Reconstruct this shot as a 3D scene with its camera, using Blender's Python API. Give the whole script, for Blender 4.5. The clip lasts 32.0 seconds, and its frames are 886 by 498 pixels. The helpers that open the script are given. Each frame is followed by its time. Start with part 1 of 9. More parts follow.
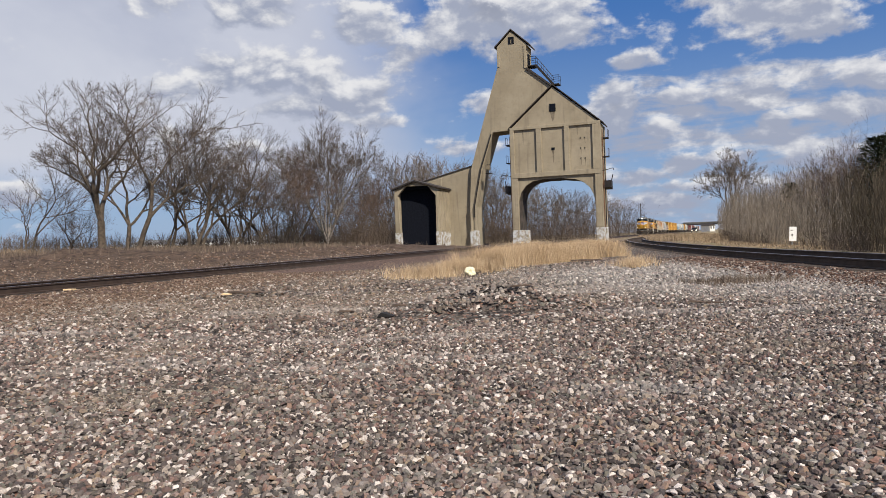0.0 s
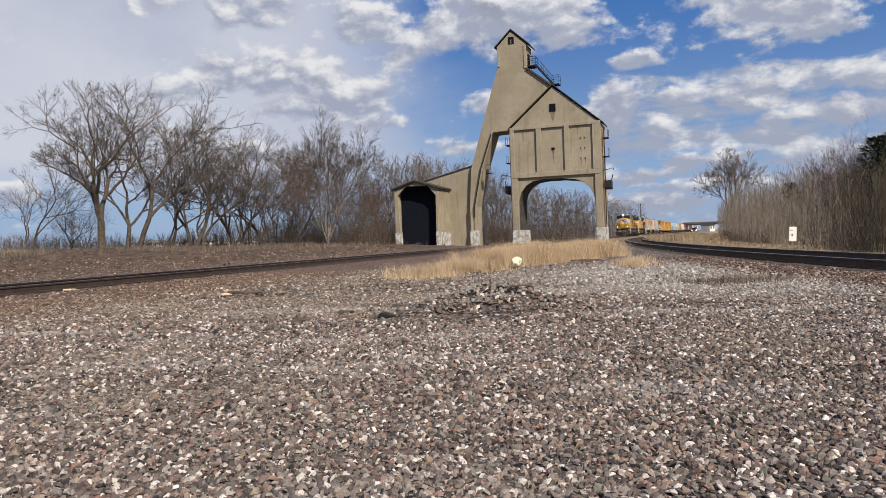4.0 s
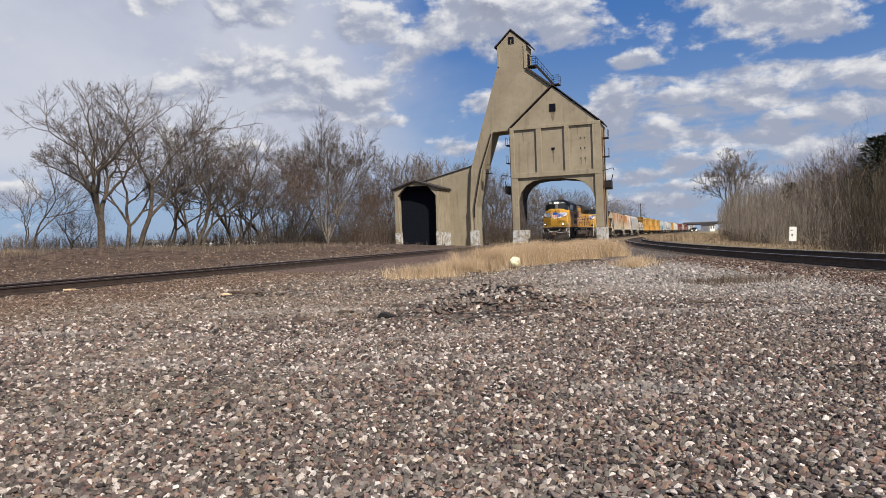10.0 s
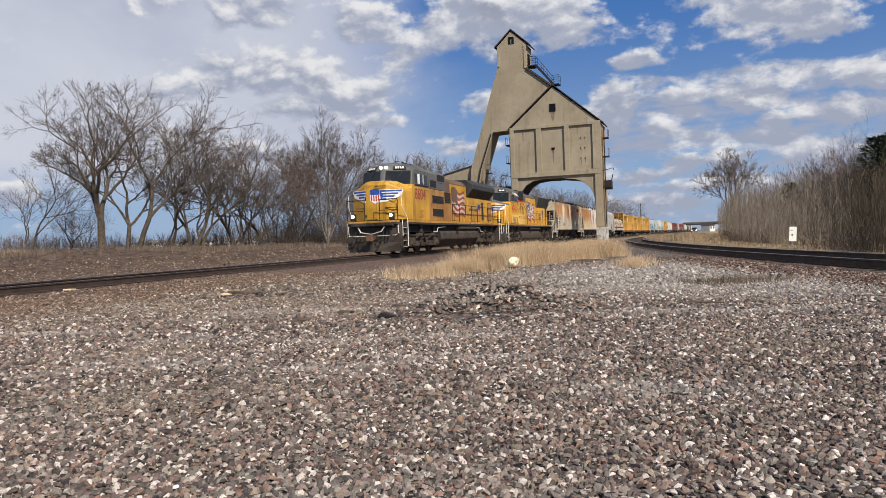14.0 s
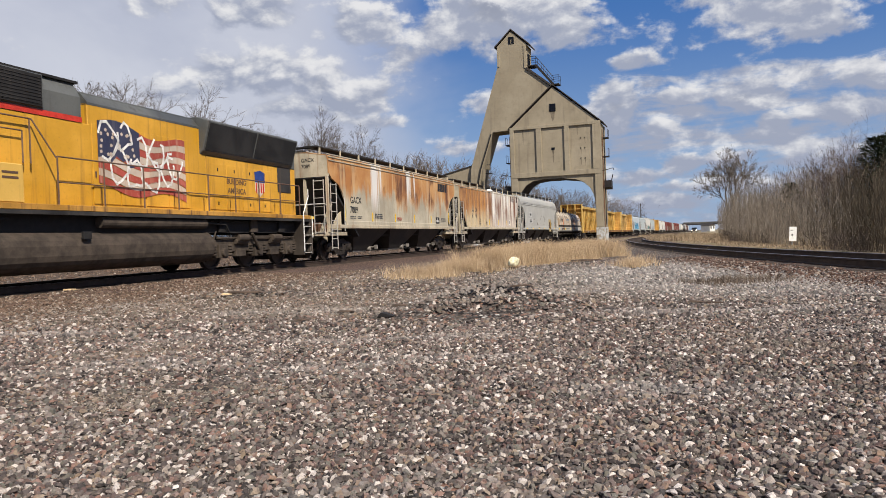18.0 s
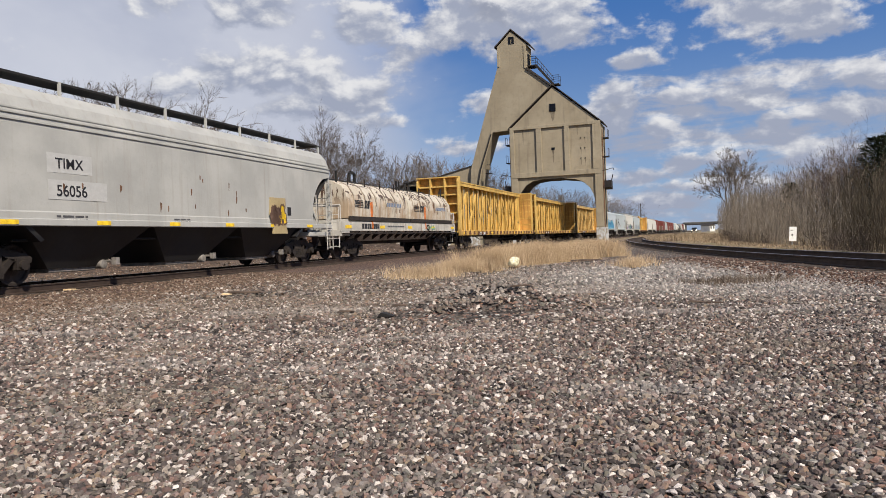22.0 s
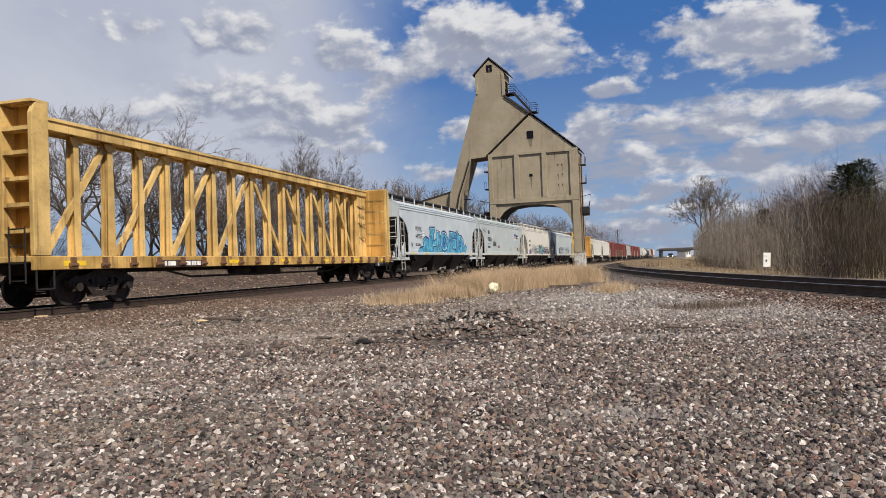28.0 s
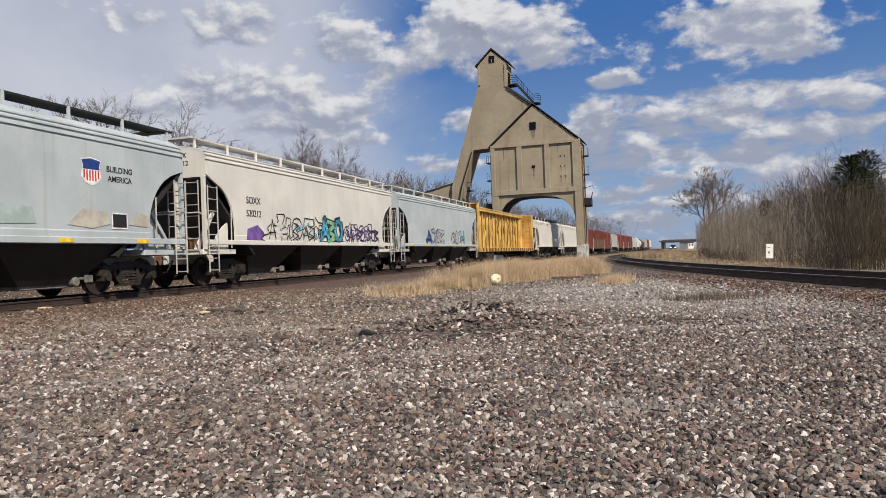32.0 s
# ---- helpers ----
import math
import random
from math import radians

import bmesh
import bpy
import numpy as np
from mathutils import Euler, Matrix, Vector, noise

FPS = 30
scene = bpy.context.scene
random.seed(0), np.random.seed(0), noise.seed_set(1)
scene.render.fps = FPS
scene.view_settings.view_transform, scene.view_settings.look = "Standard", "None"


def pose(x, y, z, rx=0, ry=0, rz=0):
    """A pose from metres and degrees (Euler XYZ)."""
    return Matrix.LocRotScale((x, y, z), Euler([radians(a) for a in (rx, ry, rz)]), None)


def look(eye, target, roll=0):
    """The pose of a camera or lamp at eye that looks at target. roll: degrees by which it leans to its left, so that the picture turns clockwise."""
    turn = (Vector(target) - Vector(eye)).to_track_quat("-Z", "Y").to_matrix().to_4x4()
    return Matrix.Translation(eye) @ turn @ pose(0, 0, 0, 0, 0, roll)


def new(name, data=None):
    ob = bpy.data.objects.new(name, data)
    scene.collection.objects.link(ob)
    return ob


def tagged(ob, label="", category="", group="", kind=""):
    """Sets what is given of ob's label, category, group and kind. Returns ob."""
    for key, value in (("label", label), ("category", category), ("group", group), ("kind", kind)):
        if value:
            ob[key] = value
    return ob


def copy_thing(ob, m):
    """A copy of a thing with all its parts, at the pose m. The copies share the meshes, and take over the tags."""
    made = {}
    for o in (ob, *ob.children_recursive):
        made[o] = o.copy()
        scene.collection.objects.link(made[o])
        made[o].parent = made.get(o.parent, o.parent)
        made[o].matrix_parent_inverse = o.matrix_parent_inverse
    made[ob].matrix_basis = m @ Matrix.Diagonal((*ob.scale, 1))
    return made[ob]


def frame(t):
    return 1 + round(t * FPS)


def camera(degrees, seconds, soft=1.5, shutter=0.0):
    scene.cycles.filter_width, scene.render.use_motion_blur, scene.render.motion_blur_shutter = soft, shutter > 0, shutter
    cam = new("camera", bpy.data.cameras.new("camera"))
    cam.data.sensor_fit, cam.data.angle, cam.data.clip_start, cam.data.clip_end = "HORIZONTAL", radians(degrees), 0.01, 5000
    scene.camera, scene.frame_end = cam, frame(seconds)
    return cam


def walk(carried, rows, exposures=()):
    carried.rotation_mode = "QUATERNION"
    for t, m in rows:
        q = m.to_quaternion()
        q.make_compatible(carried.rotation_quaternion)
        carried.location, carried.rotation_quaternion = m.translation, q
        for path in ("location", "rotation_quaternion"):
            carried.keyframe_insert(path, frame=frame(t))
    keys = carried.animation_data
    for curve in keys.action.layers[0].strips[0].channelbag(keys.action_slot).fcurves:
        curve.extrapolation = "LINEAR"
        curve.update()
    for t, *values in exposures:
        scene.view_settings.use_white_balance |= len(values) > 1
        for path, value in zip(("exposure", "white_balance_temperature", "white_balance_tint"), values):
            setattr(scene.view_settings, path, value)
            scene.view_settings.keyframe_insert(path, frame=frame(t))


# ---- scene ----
cam = camera(63.37, 32.0, soft=0.5)
EYE = (0.0, 0.0, 0.95)


def aim(yaw, pitch):
    """Pose of the standing camera; yaw to the right and pitch upwards in degrees from the first view."""
    p, y = radians(-0.7748 + pitch), radians(yaw)
    d = Vector((math.sin(y) * math.cos(p), math.cos(y) * math.cos(p), math.sin(p)))
    return look(EYE, Vector(EYE) + d, -2.110)


PATH = [(0.0, aim(0.00, 0.00)), (23.0, aim(0.00, 0.00)), (23.5, aim(0.04, 0.02)), (24.0, aim(0.25, 0.15)), (24.5, aim(0.54, 0.33)), (25.0, aim(0.86, 0.58)),
        (25.5, aim(1.34, 0.96)), (26.3, aim(1.70, 1.53)), (27.0, aim(1.77, 1.86)), (27.5, aim(1.78, 1.94)), (28.0, aim(1.77, 1.99)),
        (28.5, aim(1.80, 2.05)), (29.0, aim(1.82, 2.10)), (29.5, aim(1.87, 2.08)), (30.0, aim(1.92, 1.99)), (30.5, aim(1.92, 1.94)),
        (31.0, aim(1.85, 1.71)), (31.5, aim(1.74, 1.54)), (32.0, aim(1.56, 1.32))]
walk(cam, PATH, exposures=((0.0, 0.17), (23.0, 0.14), (28.0, 0.05), (32.0, 0.05)))

# ---- light: spring sun from behind the right shoulder ----
SUN_AZ, SUN_EL = radians(149.0), radians(42.0)      # azimuth from +y towards +x
sun_dir = Vector((math.sin(SUN_AZ) * math.cos(SUN_EL), math.cos(SUN_AZ) * math.cos(SUN_EL), math.sin(SUN_EL)))
sun = new("sun", bpy.data.lights.new("sun", "SUN"))
sun.data.energy, sun.data.angle, sun.data.color = 5.0, radians(0.55), (1.0, 0.90, 0.76)
sun.matrix_world = look((0, 0, 60), Vector((0, 0, 60)) - sun_dir)


# ---- node helpers ----
class Nodes:
    """A short way to write node trees."""

    def __init__(self, tree):
        self.t = tree

    def n(self, kind, **props):
        node = self.t.nodes.new(kind)
        for key, value in props.items():
            setattr(node, key, value)
        return node

    def put(self, node, key, value):
        s = node.inputs[key]
        if hasattr(value, "links"):
            self.t.links.new(value, s)
        else:
            s.default_value = value

    def math(self, op, a, b=0.0, c=0.0, clamp=False):
        m = self.n("ShaderNodeMath", operation=op, use_clamp=clamp)
        self.put(m, 0, a), self.put(m, 1, b), self.put(m, 2, c)
        return m.outputs[0]

    def noise(self, vec, scale, detail=4.0, rough=0.55, dist=0.0):
        m = self.n("ShaderNodeTexNoise")
        if vec is not None:
            self.put(m, "Vector", vec)
        self.put(m, "Scale", scale), self.put(m, "Detail", detail), self.put(m, "Roughness", rough), self.put(m, "Distortion", dist)
        return m.outputs["Fac"]

    def ramp(self, fac, lo, hi, a=0.0, b=1.0):
        m = self.n("ShaderNodeMapRange", clamp=True, interpolation_type="SMOOTHSTEP")
        self.put(m, "Value", fac), self.put(m, "From Min", lo), self.put(m, "From Max", hi), self.put(m, "To Min", a), self.put(m, "To Max", b)
        return m.outputs[0]

    def mix(self, fac, a, b, blend="MIX"):
        m = self.n("ShaderNodeMix", data_type="RGBA", blend_type=blend, clamp_factor=True)
        self.put(m, 0, fac)
        for i, v in ((6, a), (7, b)):
            if hasattr(v, "links"):
                self.t.links.new(v, m.inputs[i])
            else:
                m.inputs[i].default_value = (*v, 1.0)
        return m.outputs[2]

    def mapping(self, vec, scale=(1, 1, 1), rot=(0, 0, 0), loc=(0, 0, 0)):
        m = self.n("ShaderNodeMapping")
        self.put(m, "Vector", vec), self.put(m, "Scale", scale), self.put(m, "Rotation", rot), self.put(m, "Location", loc)
        return m.outputs[0]

    def vmath(self, op, a, b=(0, 0, 0), out=0):
        m = self.n("ShaderNodeVectorMath", operation=op)
        self.put(m, 0, a), self.put(m, 1, b)
        return m.outputs[out]


# ---- sky: clear blue with a high white veil on one hand and broken fair-weather clouds ----
def build_sky():
    w = bpy.data.worlds.new("sky")
    scene.world = w
    w.use_nodes = True
    t = w.node_tree
    N = Nodes(t)
    t.nodes.clear()
    out, bg = N.n("ShaderNodeOutputWorld"), N.n("ShaderNodeBackground")
    t.links.new(bg.outputs[0], out.inputs[0])
    sky = N.n("ShaderNodeTexSky", sky_type="NISHITA", sun_disc=False, sun_elevation=SUN_EL, sun_rotation=SUN_AZ, air_density=1.0, dust_density=0.6, ozone_density=2.0)
    co = N.n("ShaderNodeTexCoord").outputs["Generated"]
    xyz = N.n("ShaderNodeSeparateXYZ")
    N.put(xyz, 0, co)
    az = N.math("MULTIPLY", N.math("ARCTAN2", xyz.outputs[0], xyz.outputs[1]), 57.2958)
    el = N.math("MULTIPLY", N.math("ARCSINE", xyz.outputs[2]), 57.2958)
    flat = N.n("ShaderNodeCombineXYZ")
    N.put(flat, 0, az), N.put(flat, 1, N.math("MULTIPLY", el, 1.55))
    vec = flat.outputs[0]
    lump = N.noise(vec, 0.20, 7.0, 0.54, 0.25)
    fine = N.noise(vec, 0.55, 7.0, 0.6)
    # cloud banks: azimuth, elevation, half width, half height, weight
    left_banks = [(0.9, 16.7, 4.2, 2.02, 0.48), (-5.8, 16.7, 4.2, 2.23, 0.38), (-3.2, 14.7, 3.7, 1.61, 0.36), (-14.4, 17.8, 5.2, 1.62, 0.42), (-20.5, 17.8, 3.8, 1.15, 0.38), (-16.9, 13.1, 3.4, 1.79, 0.45),
                  (-13.3, 13.2, 3.2, 2.16, 0.49), (-9.5, 12.8, 2.7, 1.96, 0.51), (-6.5, 11.4, 3.4, 1.76, 0.49), (-11.3, 10.6, 4.1, 1.28, 0.4), (-19.2, 12.1, 3.3, 1.12, 0.34), (-5.2, 9.5, 3.1, 0.72, 0.34),
                  (1.9, 7.2, 3.7, 0.97, 0.36), (-30.9, 4.2, 2.0, 0.85, 0.49), (-19.5, 8.4, 1.9, 1.03, 0.47), (-14.8, 7.3, 2.1, 0.95, 0.47)]
    right_banks = [(5.0, 17.3, 7.2, 2.88, 0.58), (9.6, 15.9, 2.8, 1.56, 0.51), (25.2, 15.4, 5.39, 2.1, 0.53), (27.7, 13.6, 3.07, 1.15, 0.49), (22.3, 16.6, 4.28, 0.97, 0.42), (14.9, 12.8, 1.86, 0.79, 0.51),
                   (13.7, 10.0, 2.33, 2.36, 0.59), (12.7, 11.4, 1.4, 0.86, 0.36), (31.2, 10.2, 2.42, 1.23, 0.49), (23.6, 9.7, 4.65, 1.23, 0.47), (19.1, 9.9, 2.51, 0.84, 0.42), (28.6, 8.2, 3.81, 1.18, 0.42),
                   (25.1, 7.3, 1.58, 1.13, 0.51), (18.9, 5.0, 1.77, 0.82, 0.49), (22.3, 5.2, 3.26, 0.85, 0.38), (28.9, 5.2, 3.44, 1.1, 0.4), (17.6, 7.8, 3.07, 0.97, 0.36), (17.0, 2.4, 3.63, 0.72, 0.42),
                   (19.9, 3.3, 4.37, 0.54, 0.36), (26.0, 3.3, 4.84, 0.83, 0.38), (15.0, 4.4, 2.6, 0.67, 0.36), (4.2, 10.6, 2.5, 1.19, 0.45)]
    field = N.ramp(N.math("ABSOLUTE", az), 38.0, 60.0, 0.0, 0.16)
    rise, total = 0.0, 0.0008
    for a, e, sa, se, k in left_banks + right_banks:
        u = N.math("DIVIDE", N.math("SUBTRACT", az, a), sa)
        v = N.math("DIVIDE", N.math("SUBTRACT", el, e), se)
        g = N.math("MULTIPLY", N.math("EXPONENT", N.math("MULTIPLY", N.math("ADD", N.math("MULTIPLY", u, u), N.math("MULTIPLY", v, v)), -1.0)), k)
        g2 = N.math("MULTIPLY", g, N.math("MULTIPLY", g, g))
        rise, total = N.math("ADD", rise, N.math("MULTIPLY", g2, v)), N.math("ADD", total, g2)
        field = N.math("MAXIMUM", field, g)
    high = N.math("DIVIDE", rise, total)
    # low broken cloud towards the horizon on one hand
    sheet = N.noise(N.mapping(vec, (0.45, 1.5, 1.0)), 0.30, 6.0, 0.58, 0.3)
    low = N.math("MULTIPLY", N.ramp(az, 8.0, 14.0), N.math("MULTIPLY", N.ramp(el, 13.6, 11.0), N.ramp(el, -2.0, 0.5, 0.6, 1.0)))
    body = N.math("ADD", N.math("ADD", lump, N.math("MULTIPLY", N.math("SUBTRACT", fine, 0.5), 0.42)), field)
    body = N.math("MAXIMUM", body, N.math("ADD", N.math("MULTIPLY", low, 0.355), N.math("ADD", N.math("MULTIPLY", sheet, 0.75), N.math("MULTIPLY", N.math("SUBTRACT", fine, 0.5), 0.25))))
    mask = N.ramp(body, 0.62, 0.82)
    # lit tops and grey undersides
    lower = N.n("ShaderNodeCombineXYZ")
    N.put(lower, 0, N.math("ADD", az, 0.45)), N.put(lower, 1, N.math("ADD", N.math("MULTIPLY", el, 1.55), 0.9))
    above = N.noise(lower.outputs[0], 0.20, 7.0, 0.52, 0.25)
    relief = N.math("ADD", N.math("SUBTRACT", lump, above), N.math("MULTIPLY", N.math("SUBTRACT", fine, 0.5), 0.35))
    tone = N.ramp(N.math("ADD", N.math("MULTIPLY", high, 0.13), N.math("SUBTRACT", relief, N.math("MULTIPLY", low, 0.055))), -0.10, 0.17)
    lit = N.mix(tone, (0.385, 0.425, 0.545), (0.86, 0.86, 0.88))
    cloud = N.mix(N.math("MULTIPLY", N.ramp(body, 0.95, 1.15), N.ramp(tone, 0.6, 0.1, 0.0, 0.6)), lit, (0.31, 0.335, 0.42))
    blue = N.mix(N.ramp(el, 0.5, 19.0), (0.29, 0.44, 0.71), (0.042, 0.172, 0.52))
    scaled = N.n("ShaderNodeVectorMath", operation="SCALE")
    N.put(scaled, 0, sky.outputs[0]), N.put(scaled, "Scale", 0.09)
    clear = N.mix(0.80, scaled.outputs[0], blue)
    # thin white veil over the left of the sky
    wisp = N.noise(vec, 0.05, 5.0, 0.55, 0.4)
    veil = N.math("MULTIPLY", N.ramp(N.math("ADD", az, N.math("MULTIPLY", N.math("SUBTRACT", wisp, 0.5), 26.0)), 4.0, -12.0), N.ramp(el, 2.5, 7.0))
    veil = N.math("MULTIPLY", veil, N.ramp(az, -75.0, -45.0, 0.4, 0.92))
    clear = N.mix(veil, clear, N.mix(N.ramp(wisp, 0.35, 0.65), (0.56, 0.59, 0.70), (0.70, 0.72, 0.80)))
    N.put(bg, "Color", N.mix(mask, clear, cloud))
    N.put(bg, "Strength", 0.82)


build_sky()


def material(name, build, rough=0.8, metal=0.0, spec=0.4):
    """build(N, co, obj) returns colour and, if wanted, bump height, bump size and roughness. co: object coordinates in metres."""
    m = bpy.data.materials.new(name)
    m.use_nodes = True
    t = m.node_tree
    b = t.nodes["Principled BSDF"]
    N = Nodes(t)
    co = N.n("ShaderNodeTexCoord").outputs["Object"]
    got = build(N, co)
    got = got if isinstance(got, tuple) and not isinstance(got[0], float) else (got,)
    col = got[0]
    if hasattr(col, "links"):
        t.links.new(col, b.inputs["Base Color"])
    else:
        b.inputs["Base Color"].default_value = (*col, 1)
    b.inputs["Roughness"].default_value, b.inputs["Metallic"].default_value = rough, metal
    b.inputs["Specular IOR Level"].default_value = spec
    if len(got) > 1 and got[1] is not None:
        bump = N.n("ShaderNodeBump")
        N.put(bump, "Height", got[1]), N.put(bump, "Distance", got[2]), N.put(bump, "Strength", 0.8)
        t.links.new(bump.outputs[0], b.inputs["Normal"])
    if len(got) > 3:
        t.links.new(got[3], b.inputs["Roughness"])
    return m


def painted(name, base, dirt=(0.10, 0.07, 0.05), amount=0.4, rust=0.0, rough=0.55, fade=0.15, spills=()):
    """Weathered paint: two scales of fading, streaks that run down, rust along the top."""
    base = tuple(0.84 * c for c in base)        # all paints evenly darkened so that their shaded parts come out darker

    def build(N, co):
        big = N.noise(co, 0.7, 5.0, 0.6)
        fine = N.noise(co, 14.0, 4.0, 0.6)
        streak = N.noise(N.mapping(co, (3.2, 3.2, 0.16)), 1.6, 5.0, 0.62)
        light = tuple(min(1.0, c * (1 + fade) + 0.02) for c in base)
        dark = tuple(c * (1 - fade) for c in base)
        c = N.mix(N.ramp(big, 0.35, 0.65), dark, light)
        c = N.mix(N.math("MULTIPLY", N.ramp(streak, 0.50, 0.72), amount), c, dirt)
        c = N.mix(N.math("MULTIPLY", N.ramp(fine, 0.55, 0.75), amount * 0.5), c, dirt)
        if rust:
            z = N.n("ShaderNodeSeparateXYZ")
            N.put(z, 0, co)
            blot = N.noise(N.mapping(co, (0.85, 0.85, 0.36)), 0.95, 6.0, 0.60, 0.5)
            run = N.noise(N.mapping(co, (2.3, 2.3, 0.10)), 1.25, 5.0, 0.6)
            if rust < 1:
                # orange bloom that thins out towards the sill, browner where water stood
                lift = N.math("ADD", z.outputs[2], N.math("ADD", N.math("MULTIPLY", N.math("SUBTRACT", blot, 0.5), 3.4), N.math("MULTIPLY", N.math("SUBTRACT", run, 0.5), 1.6)))
                tone = N.mix(N.ramp(big, 0.35, 0.65), (0.40, 0.165, 0.045), (0.54, 0.30, 0.12))
                tone = N.mix(N.math("MULTIPLY", N.ramp(blot, 0.50, 0.62), N.ramp(z.outputs[2], 2.2, 3.0)), tone, (0.15, 0.058, 0.026))
                tone = N.mix(N.ramp(run, 0.50, 0.40, 0, 0.55), tone, (0.58, 0.42, 0.24))
                c = N.mix(N.ramp(lift, 2.35, 3.15, 0.0, rust), c, tone)
            else:
                # orange on the leading half, brown runs over chalky white behind
                front = N.ramp(N.math("ADD", z.outputs[0], N.math("MULTIPLY", N.math("SUBTRACT", blot, 0.5), 6.0)), -0.5, 2.5)
                lift = N.math("ADD", z.outputs[2], N.math("MULTIPLY", N.math("SUBTRACT", blot, 0.5), 3.0))
                warm = N.mix(N.ramp(blot, 0.45, 0.62), (0.46, 0.24, 0.095), (0.21, 0.095, 0.042))
                warm = N.mix(N.ramp(run, 0.46, 0.60, 0.0, 0.65), warm, (0.19, 0.085, 0.04))
                warm = N.mix(N.ramp(lift, 1.5, 2.9), (0.52, 0.43, 0.29), warm)
                smear = N.math("ADD", run, N.math("MULTIPLY", N.math("SUBTRACT", blot, 0.5), 0.7))
                height = N.math("MULTIPLY", N.ramp(z.outputs[2], 1.7, 2.7, 0.45, 1.0), N.ramp(z.outputs[2], 4.15, 3.3, 0.45, 1.0))
                chalk = N.mix(N.math("MULTIPLY", N.ramp(smear, 0.40, 0.66), height), (0.60, 0.55, 0.50), (0.20, 0.105, 0.072))
                chalk = N.mix(N.ramp(lift, 2.4, 1.5, 0.0, 0.7), chalk, (0.52, 0.46, 0.40))
                c = N.mix(front, chalk, warm)
            # white powder that ran down from the hatches: place along the car, half width, lowest height
            thin = N.noise(N.mapping(co, (5.5, 5.5, 0.10)), 1.6, 4.0, 0.6)
            for at, half, low in spills:
                u = N.math("DIVIDE", N.math("SUBTRACT", z.outputs[0], at), half)
                g = N.math("EXPONENT", N.math("MULTIPLY", N.math("MULTIPLY", u, u), -1.0))
                fall = N.ramp(N.math("ADD", z.outputs[2], N.math("MULTIPLY", N.math("SUBTRACT", thin, 0.5), 2.2)), low, low + 1.3)
                c = N.mix(N.math("MULTIPLY", fall, N.ramp(N.math("ADD", g, N.math("MULTIPLY", N.math("SUBTRACT", thin, 0.5), 1.8)), 0.45, 0.75)), c, (0.68, 0.66, 0.63))
        return c, fine, 0.004, N.ramp(big, 0.3, 0.7, rough - 0.1, rough + 0.2)
    return material(name, build, rough)


def plain(name, base, rough=0.7, metal=0.0, vary=0.25, scale=5.0, bump=0.004):
    def build(N, co):
        a, f = N.noise(co, scale, 5.0, 0.6), N.noise(co, scale * 9, 3.0, 0.6)
        c = N.mix(N.ramp(a, 0.3, 0.7), tuple(x * (1 - vary) for x in base), tuple(min(1, x * (1 + vary)) for x in base))
        c = N.mix(N.ramp(f, 0.5, 0.8, 0, 0.5), c, tuple(x * (1 - vary * 1.5) for x in base))
        return c, f, bump
    return material(name, build, rough, metal)


def concrete_look(N, co):
    big, mid, fine = N.noise(co, 0.25, 5.0, 0.6), N.noise(co, 1.6, 6.0, 0.65), N.noise(co, 18.0, 4.0, 0.6)
    streak = N.noise(N.mapping(co, (1.6, 1.6, 0.10)), 1.2, 6.0, 0.65)
    c = N.mix(N.ramp(big, 0.3, 0.7), (0.275, 0.235, 0.168), (0.35, 0.305, 0.225))
    c = N.mix(N.ramp(mid, 0.45, 0.75, 0, 0.45), c, (0.215, 0.18, 0.13))
    c = N.mix(N.ramp(streak, 0.52, 0.72, 0, 0.5), c, (0.155, 0.13, 0.10))
    z = N.n("ShaderNodeSeparateXYZ")
    N.put(z, 0, co)
    lift = N.math("FRACT", N.math("MULTIPLY", z.outputs[2], 1 / 1.22))
    line = N.math("MULTIPLY", N.ramp(N.math("ABSOLUTE", N.math("SUBTRACT", lift, 0.5)), 0.485, 0.5), N.ramp(mid, 0.4, 0.6))
    c = N.mix(N.math("MULTIPLY", line, 0.35), c, (0.13, 0.11, 0.085))
    return c, N.math("ADD", fine, N.math("MULTIPLY", mid, 2.0)), 0.012


CONCRETE = material("concrete", concrete_look, 0.9, spec=0.25)
WHITEWASH = material("whitewashed_concrete", lambda N, co: (
    N.mix(N.ramp(N.noise(co, 1.8, 6.0, 0.7), 0.42, 0.58), (0.30, 0.26, 0.20), (0.52, 0.54, 0.56)), N.noise(co, 16.0), 0.012), 0.9)
ROOFING = plain("dark_roofing", (0.045, 0.038, 0.035), 0.9)
DARK = plain("dark_interior", (0.03, 0.03, 0.035), 0.95)
BLACK_IRON = plain("black_iron", (0.025, 0.022, 0.022), 0.65, 0.3)
RAIL_STEEL = plain("rail_brown_steel", (0.055, 0.038, 0.030), 0.75, 0.3)
RAIL_HEAD = plain("polished_rail_head", (0.34, 0.31, 0.29), 0.38, 0.9)
TIE_WOOD = plain("creosoted_wood", (0.055, 0.042, 0.034), 0.9, 0.0, 0.35, 8.0, 0.01)
FRESH_WOOD = plain("fresh_cut_wood", (0.62, 0.46, 0.27), 0.8)
DIRTY_STEEL = plain("dirty_truck_steel", (0.034, 0.027, 0.023), 0.75, 0.2, 0.35, 4.0)
RUSTY_STEEL = plain("rusty_steel", (0.16, 0.085, 0.05), 0.8, 0.2, 0.35, 4.0)
WHEEL_STEEL = plain("wheel_steel", (0.055, 0.045, 0.04), 0.6, 0.5)


